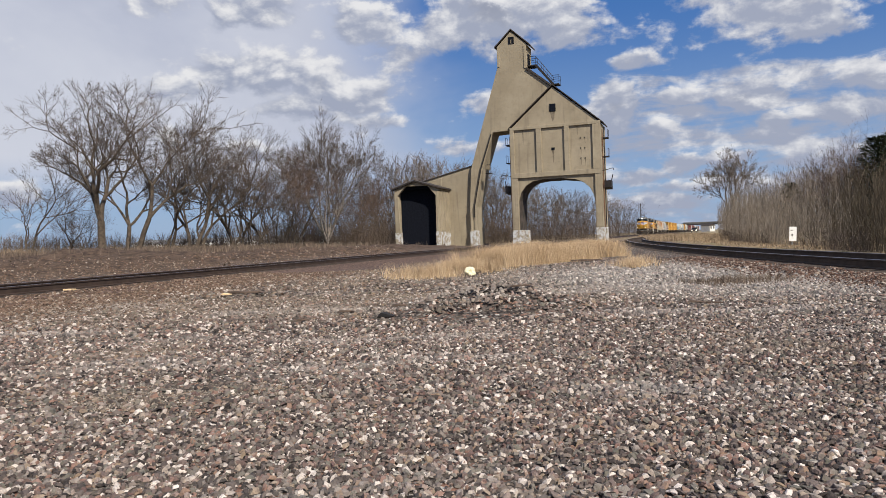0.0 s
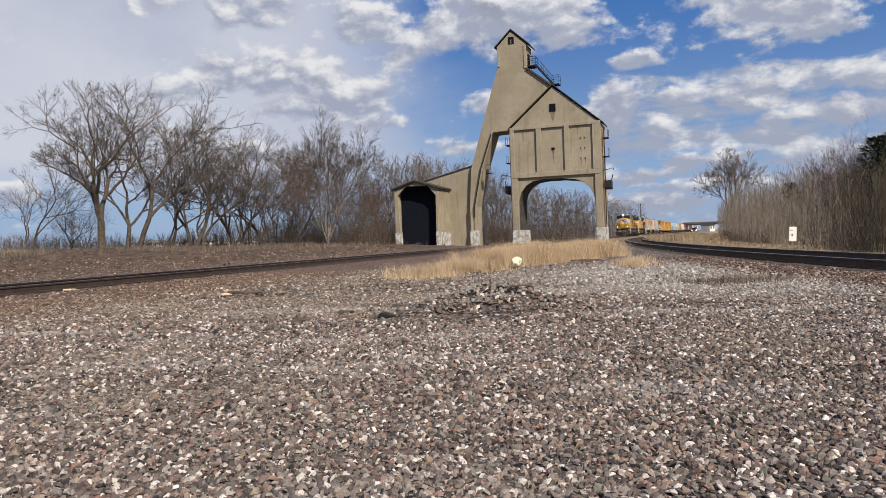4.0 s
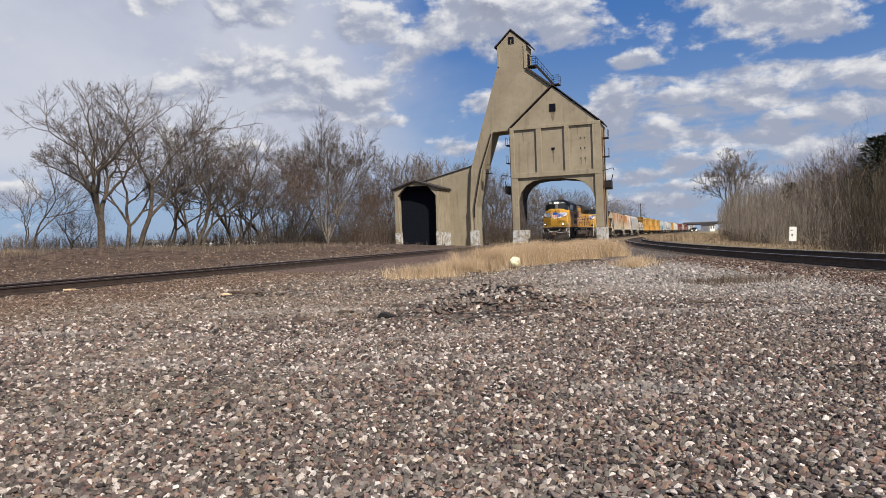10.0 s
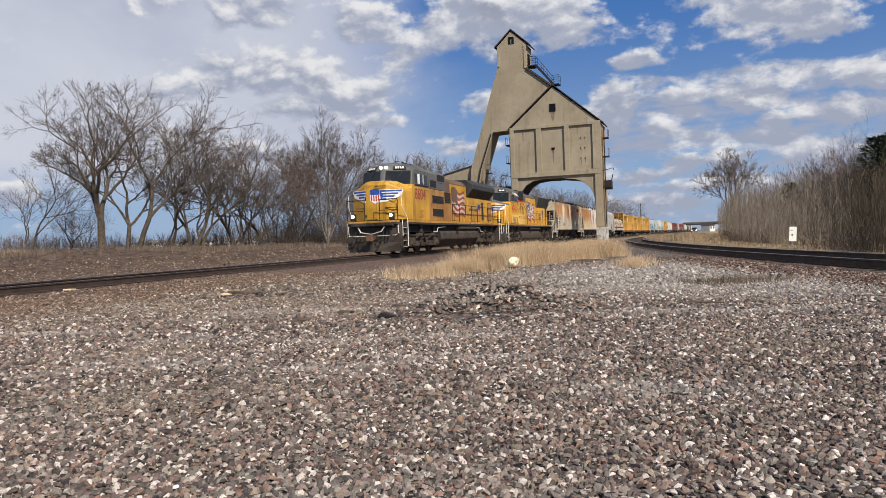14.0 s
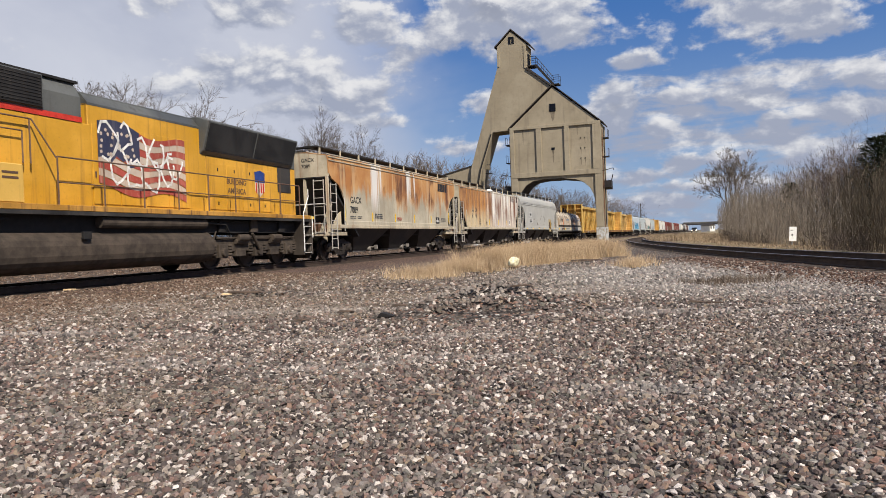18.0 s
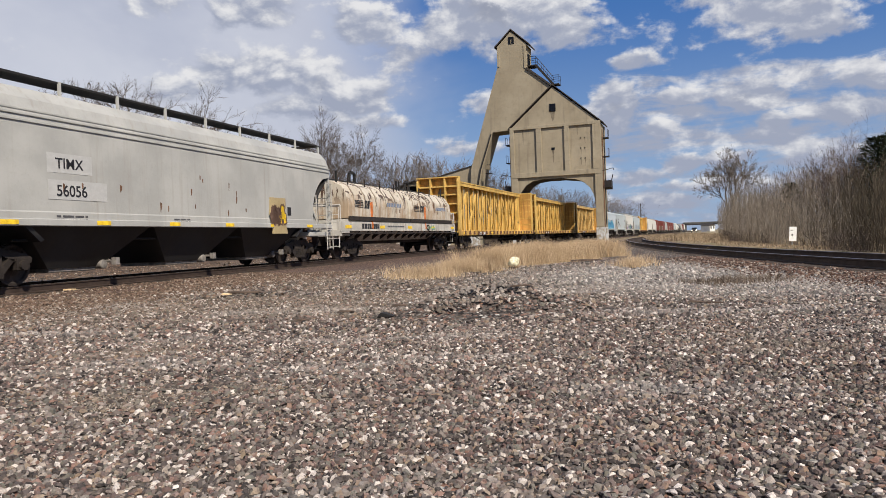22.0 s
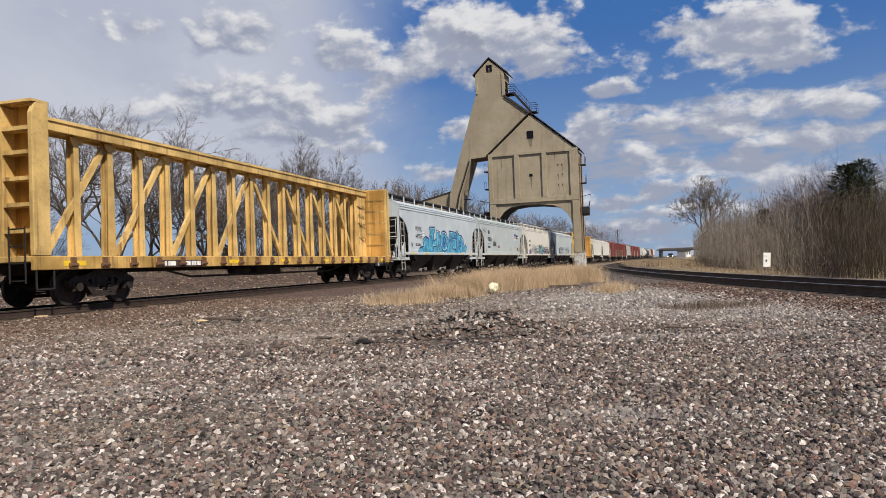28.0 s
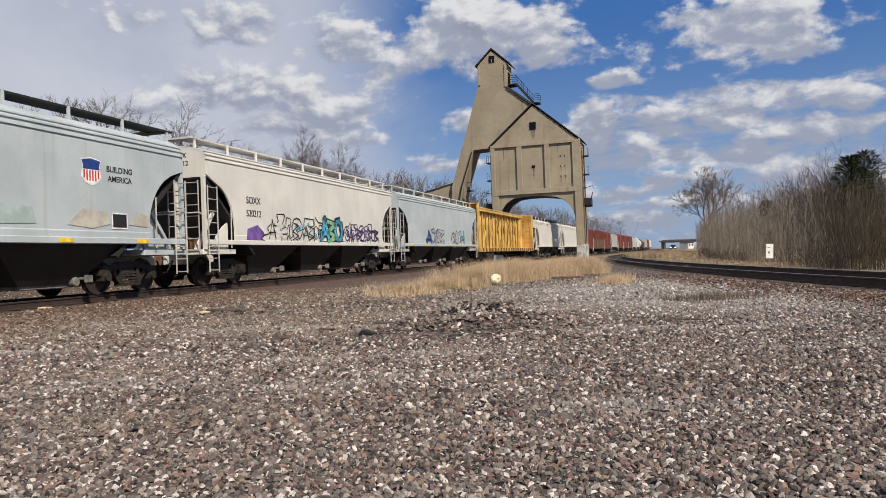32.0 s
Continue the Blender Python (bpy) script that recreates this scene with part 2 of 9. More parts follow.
# ---- mesh helpers ----
class Shape:
    """Gathers vertices and faces of one part."""

    def __init__(self):
        self.v, self.f, self.smooth = [], [], False

    def add(self, vs, fs):
        o = len(self.v)
        self.v += [tuple(p) for p in vs]
        self.f += [tuple(i + o for i in q) for q in fs]
        return self

    def box(self, x0, x1, y0, y1, z0, z1):
        vs = [(x, y, z) for x in (x0, x1) for y in (y0, y1) for z in (z0, z1)]
        return self.add(vs, [(0, 1, 3, 2), (4, 6, 7, 5), (0, 4, 5, 1), (2, 3, 7, 6), (0, 2, 6, 4), (1, 5, 7, 3)])

    def prism(self, outline, a, b, axis="y"):
        """The outline in the plane across axis, from a to b. axis y: (x, z); x: (y, z); z: (x, y)."""
        n = len(outline)
        put = {"y": lambda p, k: (p[0], k, p[1]), "x": lambda p, k: (k, p[0], p[1]), "z": lambda p, k: (p[0], p[1], k)}[axis]
        vs = [put(p, a) for p in outline] + [put(p, b) for p in outline]
        fs = [tuple(range(n - 1, -1, -1)), tuple(range(n, 2 * n))] + [(i, (i + 1) % n, n + (i + 1) % n, n + i) for i in range(n)]
        return self.add(vs, fs)

    def tube(self, p, q, r0, r1=None, sides=8, caps=True):
        r1 = r0 if r1 is None else r1
        p, q = Vector(p), Vector(q)
        d = (q - p).normalized()
        a = d.orthogonal().normalized()
        b = d.cross(a)
        ring = [a * math.cos(t) + b * math.sin(t) for t in (2 * math.pi * i / sides for i in range(sides))]
        vs = [p + r0 * e for e in ring] + [q + r1 * e for e in ring]
        fs = [(i, (i + 1) % sides, sides + (i + 1) % sides, sides + i) for i in range(sides)]
        if caps:
            fs += [tuple(range(sides - 1, -1, -1)), tuple(range(sides, 2 * sides))]
        return self.add(vs, fs)

    def line(self, points, r, sides=6):
        for p, q in zip(points[:-1], points[1:]):
            self.tube(p, q, r, r, sides)
        return self

    def beam(self, p, q, w, h):
        """A square bar from p to q."""
        p, q = Vector(p), Vector(q)
        d = (q - p).normalized()
        a = d.cross(Vector((0, 0, 1)))
        a = a.normalized() if a.length > 1e-4 else Vector((1, 0, 0))
        b = a.cross(d)
        vs = [e + a * (i * w / 2) + b * (j * h / 2) for e in (p, q) for i, j in ((-1, -1), (1, -1), (1, 1), (-1, 1))]
        return self.add(vs, [(3, 2, 1, 0), (4, 5, 6, 7), (0, 1, 5, 4), (1, 2, 6, 5), (2, 3, 7, 6), (3, 0, 4, 7)])

    def lathe(self, profile, axis_point, axis="y", sides=20):
        """profile: (radius, distance along the axis)."""
        n = len(profile)
        vs = []
        for i in range(sides):
            t = 2 * math.pi * i / sides
            for r, k in profile:
                c, s = r * math.cos(t), r * math.sin(t)
                e = {"y": (c, k, s), "x": (k, c, s), "z": (c, s, k)}[axis]
                vs.append(tuple(e[j] + axis_point[j] for j in range(3)))
        fs = [(i * n + j, i * n + j + 1, ((i + 1) % sides) * n + j + 1, ((i + 1) % sides) * n + j) for i in range(sides) for j in range(n - 1)]
        return self.add(vs, fs)

    def mesh(self, name, bevel=0.0):
        me = bpy.data.meshes.new(name)
        me.from_pydata(self.v, [], self.f)
        bm = bmesh.new()
        bm.from_mesh(me)
        if len(self.f) < 60000:
            bmesh.ops.recalc_face_normals(bm, faces=bm.faces)
        if bevel:
            edges = [e for e in bm.edges if len(e.link_faces) == 2 and e.calc_face_angle(0) > 0.6]
            bmesh.ops.bevel(bm, geom=edges, offset=bevel, segments=1, affect="EDGES", clamp_overlap=True)
        bm.to_mesh(me)
        bm.free()
        return me


def part(name, shape, mat, parent=None, label="", bevel=0.0, smooth=False, at=None):
    """One mesh object, under its thing or part when that is given."""
    me = shape if isinstance(shape, bpy.types.Mesh) else shape.mesh(name, bevel)
    if mat is not None and not me.materials:
        me.materials.append(mat)
    if smooth:
        me.shade_smooth()
    ob = new(name, me)
    if parent is not None:
        ob.parent = parent
    if at is not None:
        ob.matrix_basis = at
    return tagged(ob, label)


def thing(name, m, label, category, group="", kind=""):
    ob = new(name)
    ob.matrix_basis = m
    return tagged(ob, label, category, group, kind)


# ---- the line of the main track ----
KNOT_S = (-400, -30, 20, 60, 100, 140, 200, 260, 340, 420, 700, 1200)
KNOT_H = (15.0, 15.34, 17.78, 19.44, 20.5, 19.6, 20.4, 20.2, 20.72, 21.2, 21.6, 21.6)
S_GRID = np.arange(-400.0, 1201.0, 1.0)
_h = np.radians(np.interp(S_GRID, KNOT_S, KNOT_H))
_h = np.convolve(np.pad(_h, 12, mode="edge"), np.ones(25) / 25, "valid")
_dx, _dy = np.sin(_h), np.cos(_h)
_x = np.concatenate([[0], np.cumsum((_dx[1:] + _dx[:-1]) / 2)])
_y = np.concatenate([[0], np.cumsum((_dy[1:] + _dy[:-1]) / 2)])
_x, _y = _x - _x[400] - 11.957, _y - _y[400] + 10.461
RAIL_Z = 0.26


def track_at(s, off=0.0):
    """Place on the main track's line at s metres, off metres to the side that the camera stands on, and its heading."""
    x, y, h = float(np.interp(s, S_GRID, _x)), float(np.interp(s, S_GRID, _y)), float(np.interp(s, S_GRID, _h))
    return x + off * math.cos(h), y - off * math.sin(h), h


# ---- the line of the side track: a long bend that leaves the main line and passes on the other hand ----
SIDE_S = np.arange(0.0, 330.0, 1.0)
_sh = np.radians(np.interp(SIDE_S, (0, 38, 46, 55, 64, 74, 83, 96, 112, 127, 150, 330), (-5.0, 2.5, 5.5, 8.5, 9.6, 11.5, 12.5, 14.5, 19.0, 22.8, 20.5, 18.5)))
_sh = np.convolve(np.pad(_sh, 12, mode="edge"), np.ones(25) / 25, "valid")
_sx = np.concatenate([[0], np.cumsum(np.sin(_sh[1:]))])
_sy = np.concatenate([[0], np.cumsum(np.cos(_sh[1:]))])
_sx, _sy = _sx - _sx[38] + 8.99, _sy - _sy[38] + 13.4


def side_at(s, off=0.0):
    x, y, h = float(np.interp(s, SIDE_S, _sx)), float(np.interp(s, SIDE_S, _sy)), float(np.interp(s, SIDE_S, _sh))
    return x + off * math.cos(h), y - off * math.sin(h), h


RAIL_FOOT = [(-0.07, -0.18), (0.07, -0.18), (0.07, -0.165), (0.012, -0.145), (0.012, -0.045), (0.034, -0.035), (0.034, -0.004),
             (-0.034, -0.004), (-0.034, -0.035), (-0.012, -0.045), (-0.012, -0.145), (-0.07, -0.165)]


def sweep(place, s_values, off, outline, z):
    sh = Shape()
    n = len(outline)
    for s in s_values:
        x, y, h = place(s, off)
        sh.v += [(x + o * math.cos(h), y - o * math.sin(h), z + k) for o, k in outline]
    m = len(s_values)
    sh.f += [(i * n + j, i * n + (j + 1) % n, (i + 1) * n + (j + 1) % n, (i + 1) * n + j) for i in range(m - 1) for j in range(n)]
    return sh


def lay_track(name, place, s0, s1, near, label):
    root = thing(name, pose(0, 0, 0), label, "railway track", kind="structure")
    steps = list(np.arange(s0, s1, 3.0))
    for side in (-0.752, 0.752):
        part("rail", sweep(place, steps, side, RAIL_FOOT, RAIL_Z), RAIL_STEEL, root, "brown weathered steel rail")
        part("rail_head", sweep(place, steps, side, [(-0.030, -0.004), (0.030, -0.004), (0.026, 0.0), (-0.026, 0.0)], RAIL_Z), RAIL_HEAD, root, "polished running surface")
    sleeper = Shape().box(-1.3, 1.3, -0.115, 0.115, -0.17, 0.0).mesh("sleeper", 0.012)
    sleeper.materials.append(TIE_WOOD)
    rest = Shape()
    rng = random.Random(3)
    for i in range(int((s1 - s0) / 0.53)):
        s = s0 + 0.53 * i
        x, y, h = place(s)
        m = pose(x + rng.uniform(-0.04, 0.04), y, RAIL_Z - 0.182, 0, rng.uniform(-0.4, 0.4), -math.degrees(h) + rng.uniform(-1, 1))
        if near[0] < s < near[1]:
            part("sleeper", sleeper, None, root, at=m)
        else:
            c, q = math.cos(h), math.sin(h)
            b = [(x + a * c + e * q, y - a * q + e * c, RAIL_Z - 0.182 - k) for k in (0, 0.15) for a, e in ((-1.3, -.115), (1.3, -.115), (1.3, .115), (-1.3, .115))]
            rest.add(b, [(0, 1, 2, 3), (0, 4, 5, 1), (1, 5, 6, 2), (2, 6, 7, 3), (3, 7, 4, 0)])
    tagged(part("sleepers", rest, TIE_WOOD, root), kind="stuff")
    return root


main_track = lay_track("main_track", track_at, -60.0, 900.0, (-6, 60), "main railway track with brown rails on dark wooden sleepers")
side_track = lay_track("side_track", side_at, 0.0, 300.0, (22, 70), "curved side track with dark rails on weathered sleepers")


# ---- ground ----
def ground_height(x, y):
    """Flat gravel yard, ballast beds under both tracks, a bank beyond the main line and a small heap."""
    z = 0.035 * noise.noise(Vector((x * 0.35, y * 0.35, 0.0))) + 0.02 * noise.noise(Vector((x * 1.1, y * 1.1, 4.0)))
    r = math.hypot((x - 0.60) / 1.6, (y - 9.25) / 0.95)
    z += 0.29 * max(0.0, 1 - r * r) ** 1.5 * (1 + 0.4 * noise.noise(Vector((x * 2.5, y * 2.5, 1.0))))
    return z


def line_offset(xs, ys, x, y, h):
    """Signed distance from a track's line, positive on the camera's hand, by the nearest of its points."""
    d = np.full(x.shape, 1e9)
    off = np.zeros(x.shape)
    for i in range(0, len(xs), 2):
        dx, dy = x - xs[i], y - ys[i]
        q = dx * dx + dy * dy
        m = q < d
        d[m] = q[m]
        off[m] = (dx * math.cos(h[i]) - dy * math.sin(h[i]))[m]
    d = np.sqrt(d)
    return np.where(off >= 0, d, -d)


def spaced(lo, hi, fine_lo, fine_hi, step, grow):
    mid = list(np.arange(fine_lo, fine_hi + step / 2, step))
    up, v, s = [], fine_hi, step
    while v < hi:
        s *= grow
        v += s
        up.append(v)
    down, v, s = [], fine_lo, step
    while v > lo:
        s *= grow
        v -= s
        down.append(v)
    return np.array(down[::-1] + mid + up)


def smooth_step(a, lo, hi):
    t = np.clip((a - lo) / (hi - lo), 0, 1)
    return t * t * (3 - 2 * t)


GX, GY = spaced(-2600, 2600, -30, 28, 0.42, 1.12), spaced(-600, 3800, 1.0, 60, 0.42, 1.12)


def ground_field(X, Y):
    """Height of the ground at arrays of places."""
    flat = np.array([ground_height(a, b) if abs(a) < 60 and -5 < b < 90 else 0.0 for a, b in zip(X.ravel(), Y.ravel())]).reshape(X.shape)
    om = line_offset(_x[330:1400], _y[330:1400], X, Y, _h[330:1400])
    os_ = line_offset(_sx, _sy, X, Y, _sh)
    bed = RAIL_Z - 0.20
    z = flat
    for o in (om, os_):
        k = smooth_step(-np.abs(o), -2.6, -1.55)
        z = z * (1 - k) + k * bed
    heap = np.exp(-(((X + 19.5) / 4.2) ** 2 + ((Y - 39.4) / 3.0) ** 2))
    z = z + 0.45 * heap
    bank = smooth_step(-om, 4.5, 9.0) * (1 - smooth_step(Y, 63, 86))
    z = z + bank * (0.55 + 0.25 * flat / 0.035)
    low = smooth_step(os_, 4.0, 9.0)
    return z - 0.25 * low, om, os_


XX, YY = np.meshgrid(GX, GY)
ZZ, OM, OS = ground_field(XX, YY)
nx, ny = len(GX), len(GY)
gm = bpy.data.meshes.new("ground")
idx = np.arange(nx * ny).reshape(ny, nx)
quads = np.stack([idx[:-1, :-1], idx[:-1, 1:], idx[1:, 1:], idx[1:, :-1]], -1).reshape(-1, 4)
gm.from_pydata(np.stack([XX, YY, ZZ], -1).reshape(-1, 3).tolist(), [], quads.tolist())
gm.shade_smooth()
# which sort of ground lies where: gravel of the yard, brown ballast by the track, dry turf
for key, field in (("ballast", 1 - smooth_step(np.abs(OM - 0.8), 2.2, 5.5)),
                   ("turf", np.maximum(np.maximum(smooth_step(-OM, 4.0, 7.0), smooth_step(OS, 2.4, 4.0)), smooth_step(YY, 36, 66) * smooth_step(np.minimum(OM, -OS), 2.2, 4.5)))):
    a = gm.attributes.new(key, "FLOAT", "POINT")
    a.data.foreach_set("value", field.ravel().astype(np.float32))


def ground_look(N, co):
    big, mid, fine = N.noise(co, 0.30, 5.0, 0.6), N.noise(co, 1.3, 5.0, 0.6), N.noise(co, 24.0, 5.0, 0.7)
    cell = N.n("ShaderNodeTexVoronoi")
    N.put(cell, "Vector", co), N.put(cell, "Scale", 26.0)
    tone = N.n("ShaderNodeSeparateColor")
    N.put(tone, 0, cell.outputs["Color"])
    c = N.mix(N.ramp(tone.outputs[0], 0.0, 1.0), (0.016, 0.013, 0.012), (0.125, 0.106, 0.092))
    c = N.mix(N.ramp(tone.outputs[1], 0.88, 0.97), c, (0.48, 0.45, 0.40))
    c = N.mix(N.ramp(tone.outputs[2], 0.84, 0.92, 0, 0.8), c, (0.27, 0.15, 0.11))
    dust = N.mix(N.ramp(fine, 0.35, 0.65), (0.17, 0.135, 0.10), (0.30, 0.25, 0.19))
    c = N.mix(N.ramp(mid, 0.50, 0.66, 0.0, 0.32), c, dust)
    bal = N.n("ShaderNodeAttribute", attribute_name="ballast").outputs["Fac"]
    brown = N.mix(N.ramp(tone.outputs[0], 0.0, 1.0), (0.055, 0.034, 0.027), (0.19, 0.125, 0.098))
    c = N.mix(N.math("MULTIPLY", bal, 0.85), c, brown)
    turf = N.n("ShaderNodeAttribute", attribute_name="turf").outputs["Fac"]
    wide = N.n("ShaderNodeSeparateXYZ")
    N.put(wide, 0, co)
    grass = N.mix(N.ramp(N.noise(co, 3.0, 6.0, 0.7), 0.35, 0.65), (0.046, 0.032, 0.025), (0.125, 0.088, 0.065))
    # short pale grass on the far hand of the side track
    hay = N.mix(N.ramp(N.noise(co, 1.2, 6.0, 0.7), 0.4, 0.6), (0.17, 0.13, 0.08), (0.33, 0.26, 0.165))
    hay = N.mix(N.ramp(big, 0.5, 0.6, 0, 0.6), hay, (0.13, 0.145, 0.06))
    grass = N.mix(N.ramp(wide.outputs[0], 6.0, 12.0), grass, hay)
    # a spread of paler, cleaner stone
    clean = N.vmath("LENGTH", N.vmath("DIVIDE", N.vmath("SUBTRACT", co, (6.2, 15.5, 0.0)), (6.0, 7.0, 9.0)), out=1)
    c = N.mix(N.math("MULTIPLY", N.ramp(clean, 1.1, 0.5), N.ramp(tone.outputs[0], 0.3, 0.8, 0.0, 0.5)), c, (0.42, 0.40, 0.37))
    c = N.mix(turf, c, grass)
    h = N.math("ADD", N.math("MULTIPLY", cell.outputs["Distance"], -1.0), fine)
    return c, h, 0.03


GROUND = material("gravel_and_turf", ground_look, 0.95, spec=0.2)
gm.materials.append(GROUND)
tagged(new("ground", gm), "flat yard of grey and pinkish gravel with dry turf beyond", "ground", kind="structure")

# ---- the coaling tower ----
TOWER_POSE = pose(13.37, 86.53, 0, 0, 0, -19.5)


# near-black colour that stands in for the darkness inside openings
HOLE_DARK = plain("soot_blackened_lining", (0.010, 0.012, 0.018), 0.9)
for node in HOLE_DARK.node_tree.nodes:
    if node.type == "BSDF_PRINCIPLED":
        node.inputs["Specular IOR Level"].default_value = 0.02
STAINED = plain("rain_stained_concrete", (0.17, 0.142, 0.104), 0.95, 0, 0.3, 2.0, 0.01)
ARCH_DARK = plain("soot_stained_concrete", (0.055, 0.044, 0.036), 0.95, 0, 0.45, 1.2, 0.01)


def build_tower():
    t = thing("coaling_tower", TOWER_POSE, "tall derelict tan concrete coaling tower spanning the railway track", "coaling tower")
    L, R, DEEP, APEX = -4.95, 6.0, 4.2, 0.45
    # front and rear walls with the arch
    arch = [(5.15, 0.0), (5.12, 4.7), (4.95, 5.6), (4.5, 6.5), (3.8, 7.15), (2.9, 7.55), (1.0, 7.78), (-1.0, 7.78), (-2.3, 7.62), (-3.2, 7.1), (-3.8, 6.3), (-4.08, 5.3), (-4.12, 0.0)]
    for d0, d1 in ((0.0, 1.0), (DEEP - 1.0, DEEP)):
        s = Shape()
        s.prism([(L, 0), (L, 14.1), (APEX, 18.75), (R, 14.0), (R, 0)] + arch, d0 + 0.12, d1)
        part("arch_wall", s, CONCRETE, t, "arched concrete end wall with a gable", 0.0)
    # thin dark sheet along the arch's left side and underside
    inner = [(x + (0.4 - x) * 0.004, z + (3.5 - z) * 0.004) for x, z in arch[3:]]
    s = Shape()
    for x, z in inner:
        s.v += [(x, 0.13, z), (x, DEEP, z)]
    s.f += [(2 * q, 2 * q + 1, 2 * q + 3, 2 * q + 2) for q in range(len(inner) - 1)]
    part("arch_soffit", s, ARCH_DARK, t, "dark underside of the arch")
    s = Shape()
    for x0, x1 in ((L + 0.003, L + 0.7), (R - 0.7, R - 0.003)):
        s.box(x0, x1, 1.0, DEEP - 1.0, 7.4, 14.0)
    s.box(L + 0.7, R - 0.7, 1.0, DEEP - 1.0, 8.3, 8.8)
    part("bin_wall", s, CONCRETE, t, "side walls and floor of the coal bin")
    # raised frame round three sunk panels
    for z0, z1 in ((8.05, 8.62), (13.9, 14.25)):
        part("band", Shape().box(L, R, -0.14, 0.118, z0, z1), CONCRETE, t, bevel=0.02)
    for x0, x1 in ((L, -4.45), (-1.72, -1.08), (1.68, 2.28), (5.02, R)):
        part("pilaster", Shape().box(x0, x1, -0.14, 0.118, 8.623, 13.897), CONCRETE, t, bevel=0.02)
    for x0, x1 in ((L, -4.14), (5.17, R)):
        part("pilaster", Shape().box(x0, x1, -0.10, 0.118, 1.75, 8.047), CONCRETE, t, bevel=0.02)
    for x0, x1 in ((-4.45, -1.72), (-1.08, 1.68), (2.28, 5.02)):
        part("panel", Shape().box(x0, x1, 0.085, 0.116, 8.623, 13.897), CONCRETE, t, "sunk concrete panel")
    # feet with flaking white paint
    for x0, x1 in ((L - 0.06, -3.75), (5.12, R + 0.06)):
        for d0 in (-0.06, DEEP - 1.3):
            part("foot", Shape().box(x0, x1, d0, d0 + 1.35, -0.1, 1.72), WHITEWASH, t, "white-painted concrete foot", 0.03)
    # stains below the openings and cracks in the panels
    for x, z, w, h in ((0.1, 15.83, 0.55, 1.2), (0.2, 11.18, 0.22, 1.6), (3.6, 9.85, 0.06, 0.7), (4.1, 9.85, 0.06, 0.9), (3.6, 11.05, 0.06, 0.6), (4.1, 12.25, 0.06, 0.7), (-3.4, 13.85, 0.12, 1.8), (3.2, 13.85, 0.10, 1.2)):
        y = 0.116 if z > 14.2 else 0.082
        part("stain", Shape().prism([(x, z), (x + w, z), (x + w * 0.85, z - h * 0.7), (x + w * 0.5, z - h), (x + w * 0.2, z - h * 0.6)], y - 0.006, y), STAINED, t, "dark rain stain on the concrete")
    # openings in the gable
    part("gable_window", Shape().box(0.02, 0.76, 0.04, 0.13, 15.85, 16.75), HOLE_DARK, t, "dark square opening")
    part("hatch", Shape().box(0.1, 0.5, 0.03, 0.10, 11.2, 11.5), HOLE_DARK, t, "small dark hatch")
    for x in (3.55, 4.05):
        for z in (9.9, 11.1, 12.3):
            part("bolt_hole", Shape().box(x, x + 0.09, 0.03, 0.10, z, z + 0.16), HOLE_DARK, t)
    # bin roof
    for (xa, za), (xb, zb) in (((L - 0.25, 14.05), (APEX, 18.98)), ((APEX, 18.98), (R + 0.3, 13.95))):
        part("roof", Shape().prism([(xa, za), (xb, zb), (xb, zb + 0.14), (xa, za + 0.14)], -0.06, DEEP + 0.28), ROOFING, t, "dark weathered roof slab")
    # hoist tower set back from the gable
    s = Shape()
    s.prism([(-6.55, 24.75), (-4.75, 26.45), (-2.92, 24.75), (-3.0, 21.6), (-0.1, 19.2), (-0.1, 14.25), (-5.4, 14.2), (-7.5, 14.1), (-8.05, 12.5), (-9.0, 9.7),
             (-10.02, 4.9), (-10.05, 0.0), (-10.80, 0.0), (-10.85, 4.9), (-10.5, 9.8), (-9.2, 14.0), (-6.6, 22.2)], 1.5, 4.6)
    part("hoist_tower", s, CONCRETE, t, "slanting concrete hoist tower")
    # edge rib along the slanting leg
    rib = Shape()
    rib.prism([(-7.5, 14.1), (-8.05, 12.5), (-9.0, 9.7), (-10.02, 4.9), (-10.05, 0.0), (-10.3, 0.0), (-10.3, 4.9), (-9.3, 9.7), (-8.32, 12.5), (-7.75, 14.35), (-5.4, 14.45), (-5.4, 14.2)], 1.38, 1.497)
    part("edge_rib", rib, CONCRETE, t, bevel=0.02)
    part("kink_rib", Shape().prism([(-10.8, 0.0), (-10.8, 4.95), (-10.55, 4.95), (-10.55, 0.0)], 1.36, 1.497), CONCRETE, t, bevel=0.02)
    part("foot", Shape().box(-10.9, -9.98, 1.3, 2.6, -0.1, 1.9), WHITEWASH, t, "white-painted concrete foot", 0.03)
    # head house roof, window and slope roof
    for (xa, za), (xb, zb) in (((-6.9, 24.6), (-4.75, 26.62)), ((-4.75, 26.62), (-2.45, 24.52))):
        part("head_roof", Shape().prism([(xa, za), (xb, zb), (xb, zb + 0.16), (xa, za + 0.16)], 1.36, 4.8), ROOFING, t, "dark gabled roof of the head house")
    part("head_window", Shape().box(-5.1, -4.4, 1.44, 1.52, 24.9, 25.75), HOLE_DARK, t, "broken window opening")
    part("window_bar", Shape().box(-4.80, -4.72, 1.42, 1.46, 24.9, 25.4), CONCRETE, t)
    part("corner_rib", Shape().box(-3.22, -2.87, 1.40, 1.497, 21.7, 24.5), CONCRETE, t, bevel=0.02)
    part("corner_rib", Shape().box(-6.6, -6.3, 1.40, 1.497, 22.2, 24.6), CONCRETE, t, bevel=0.02)
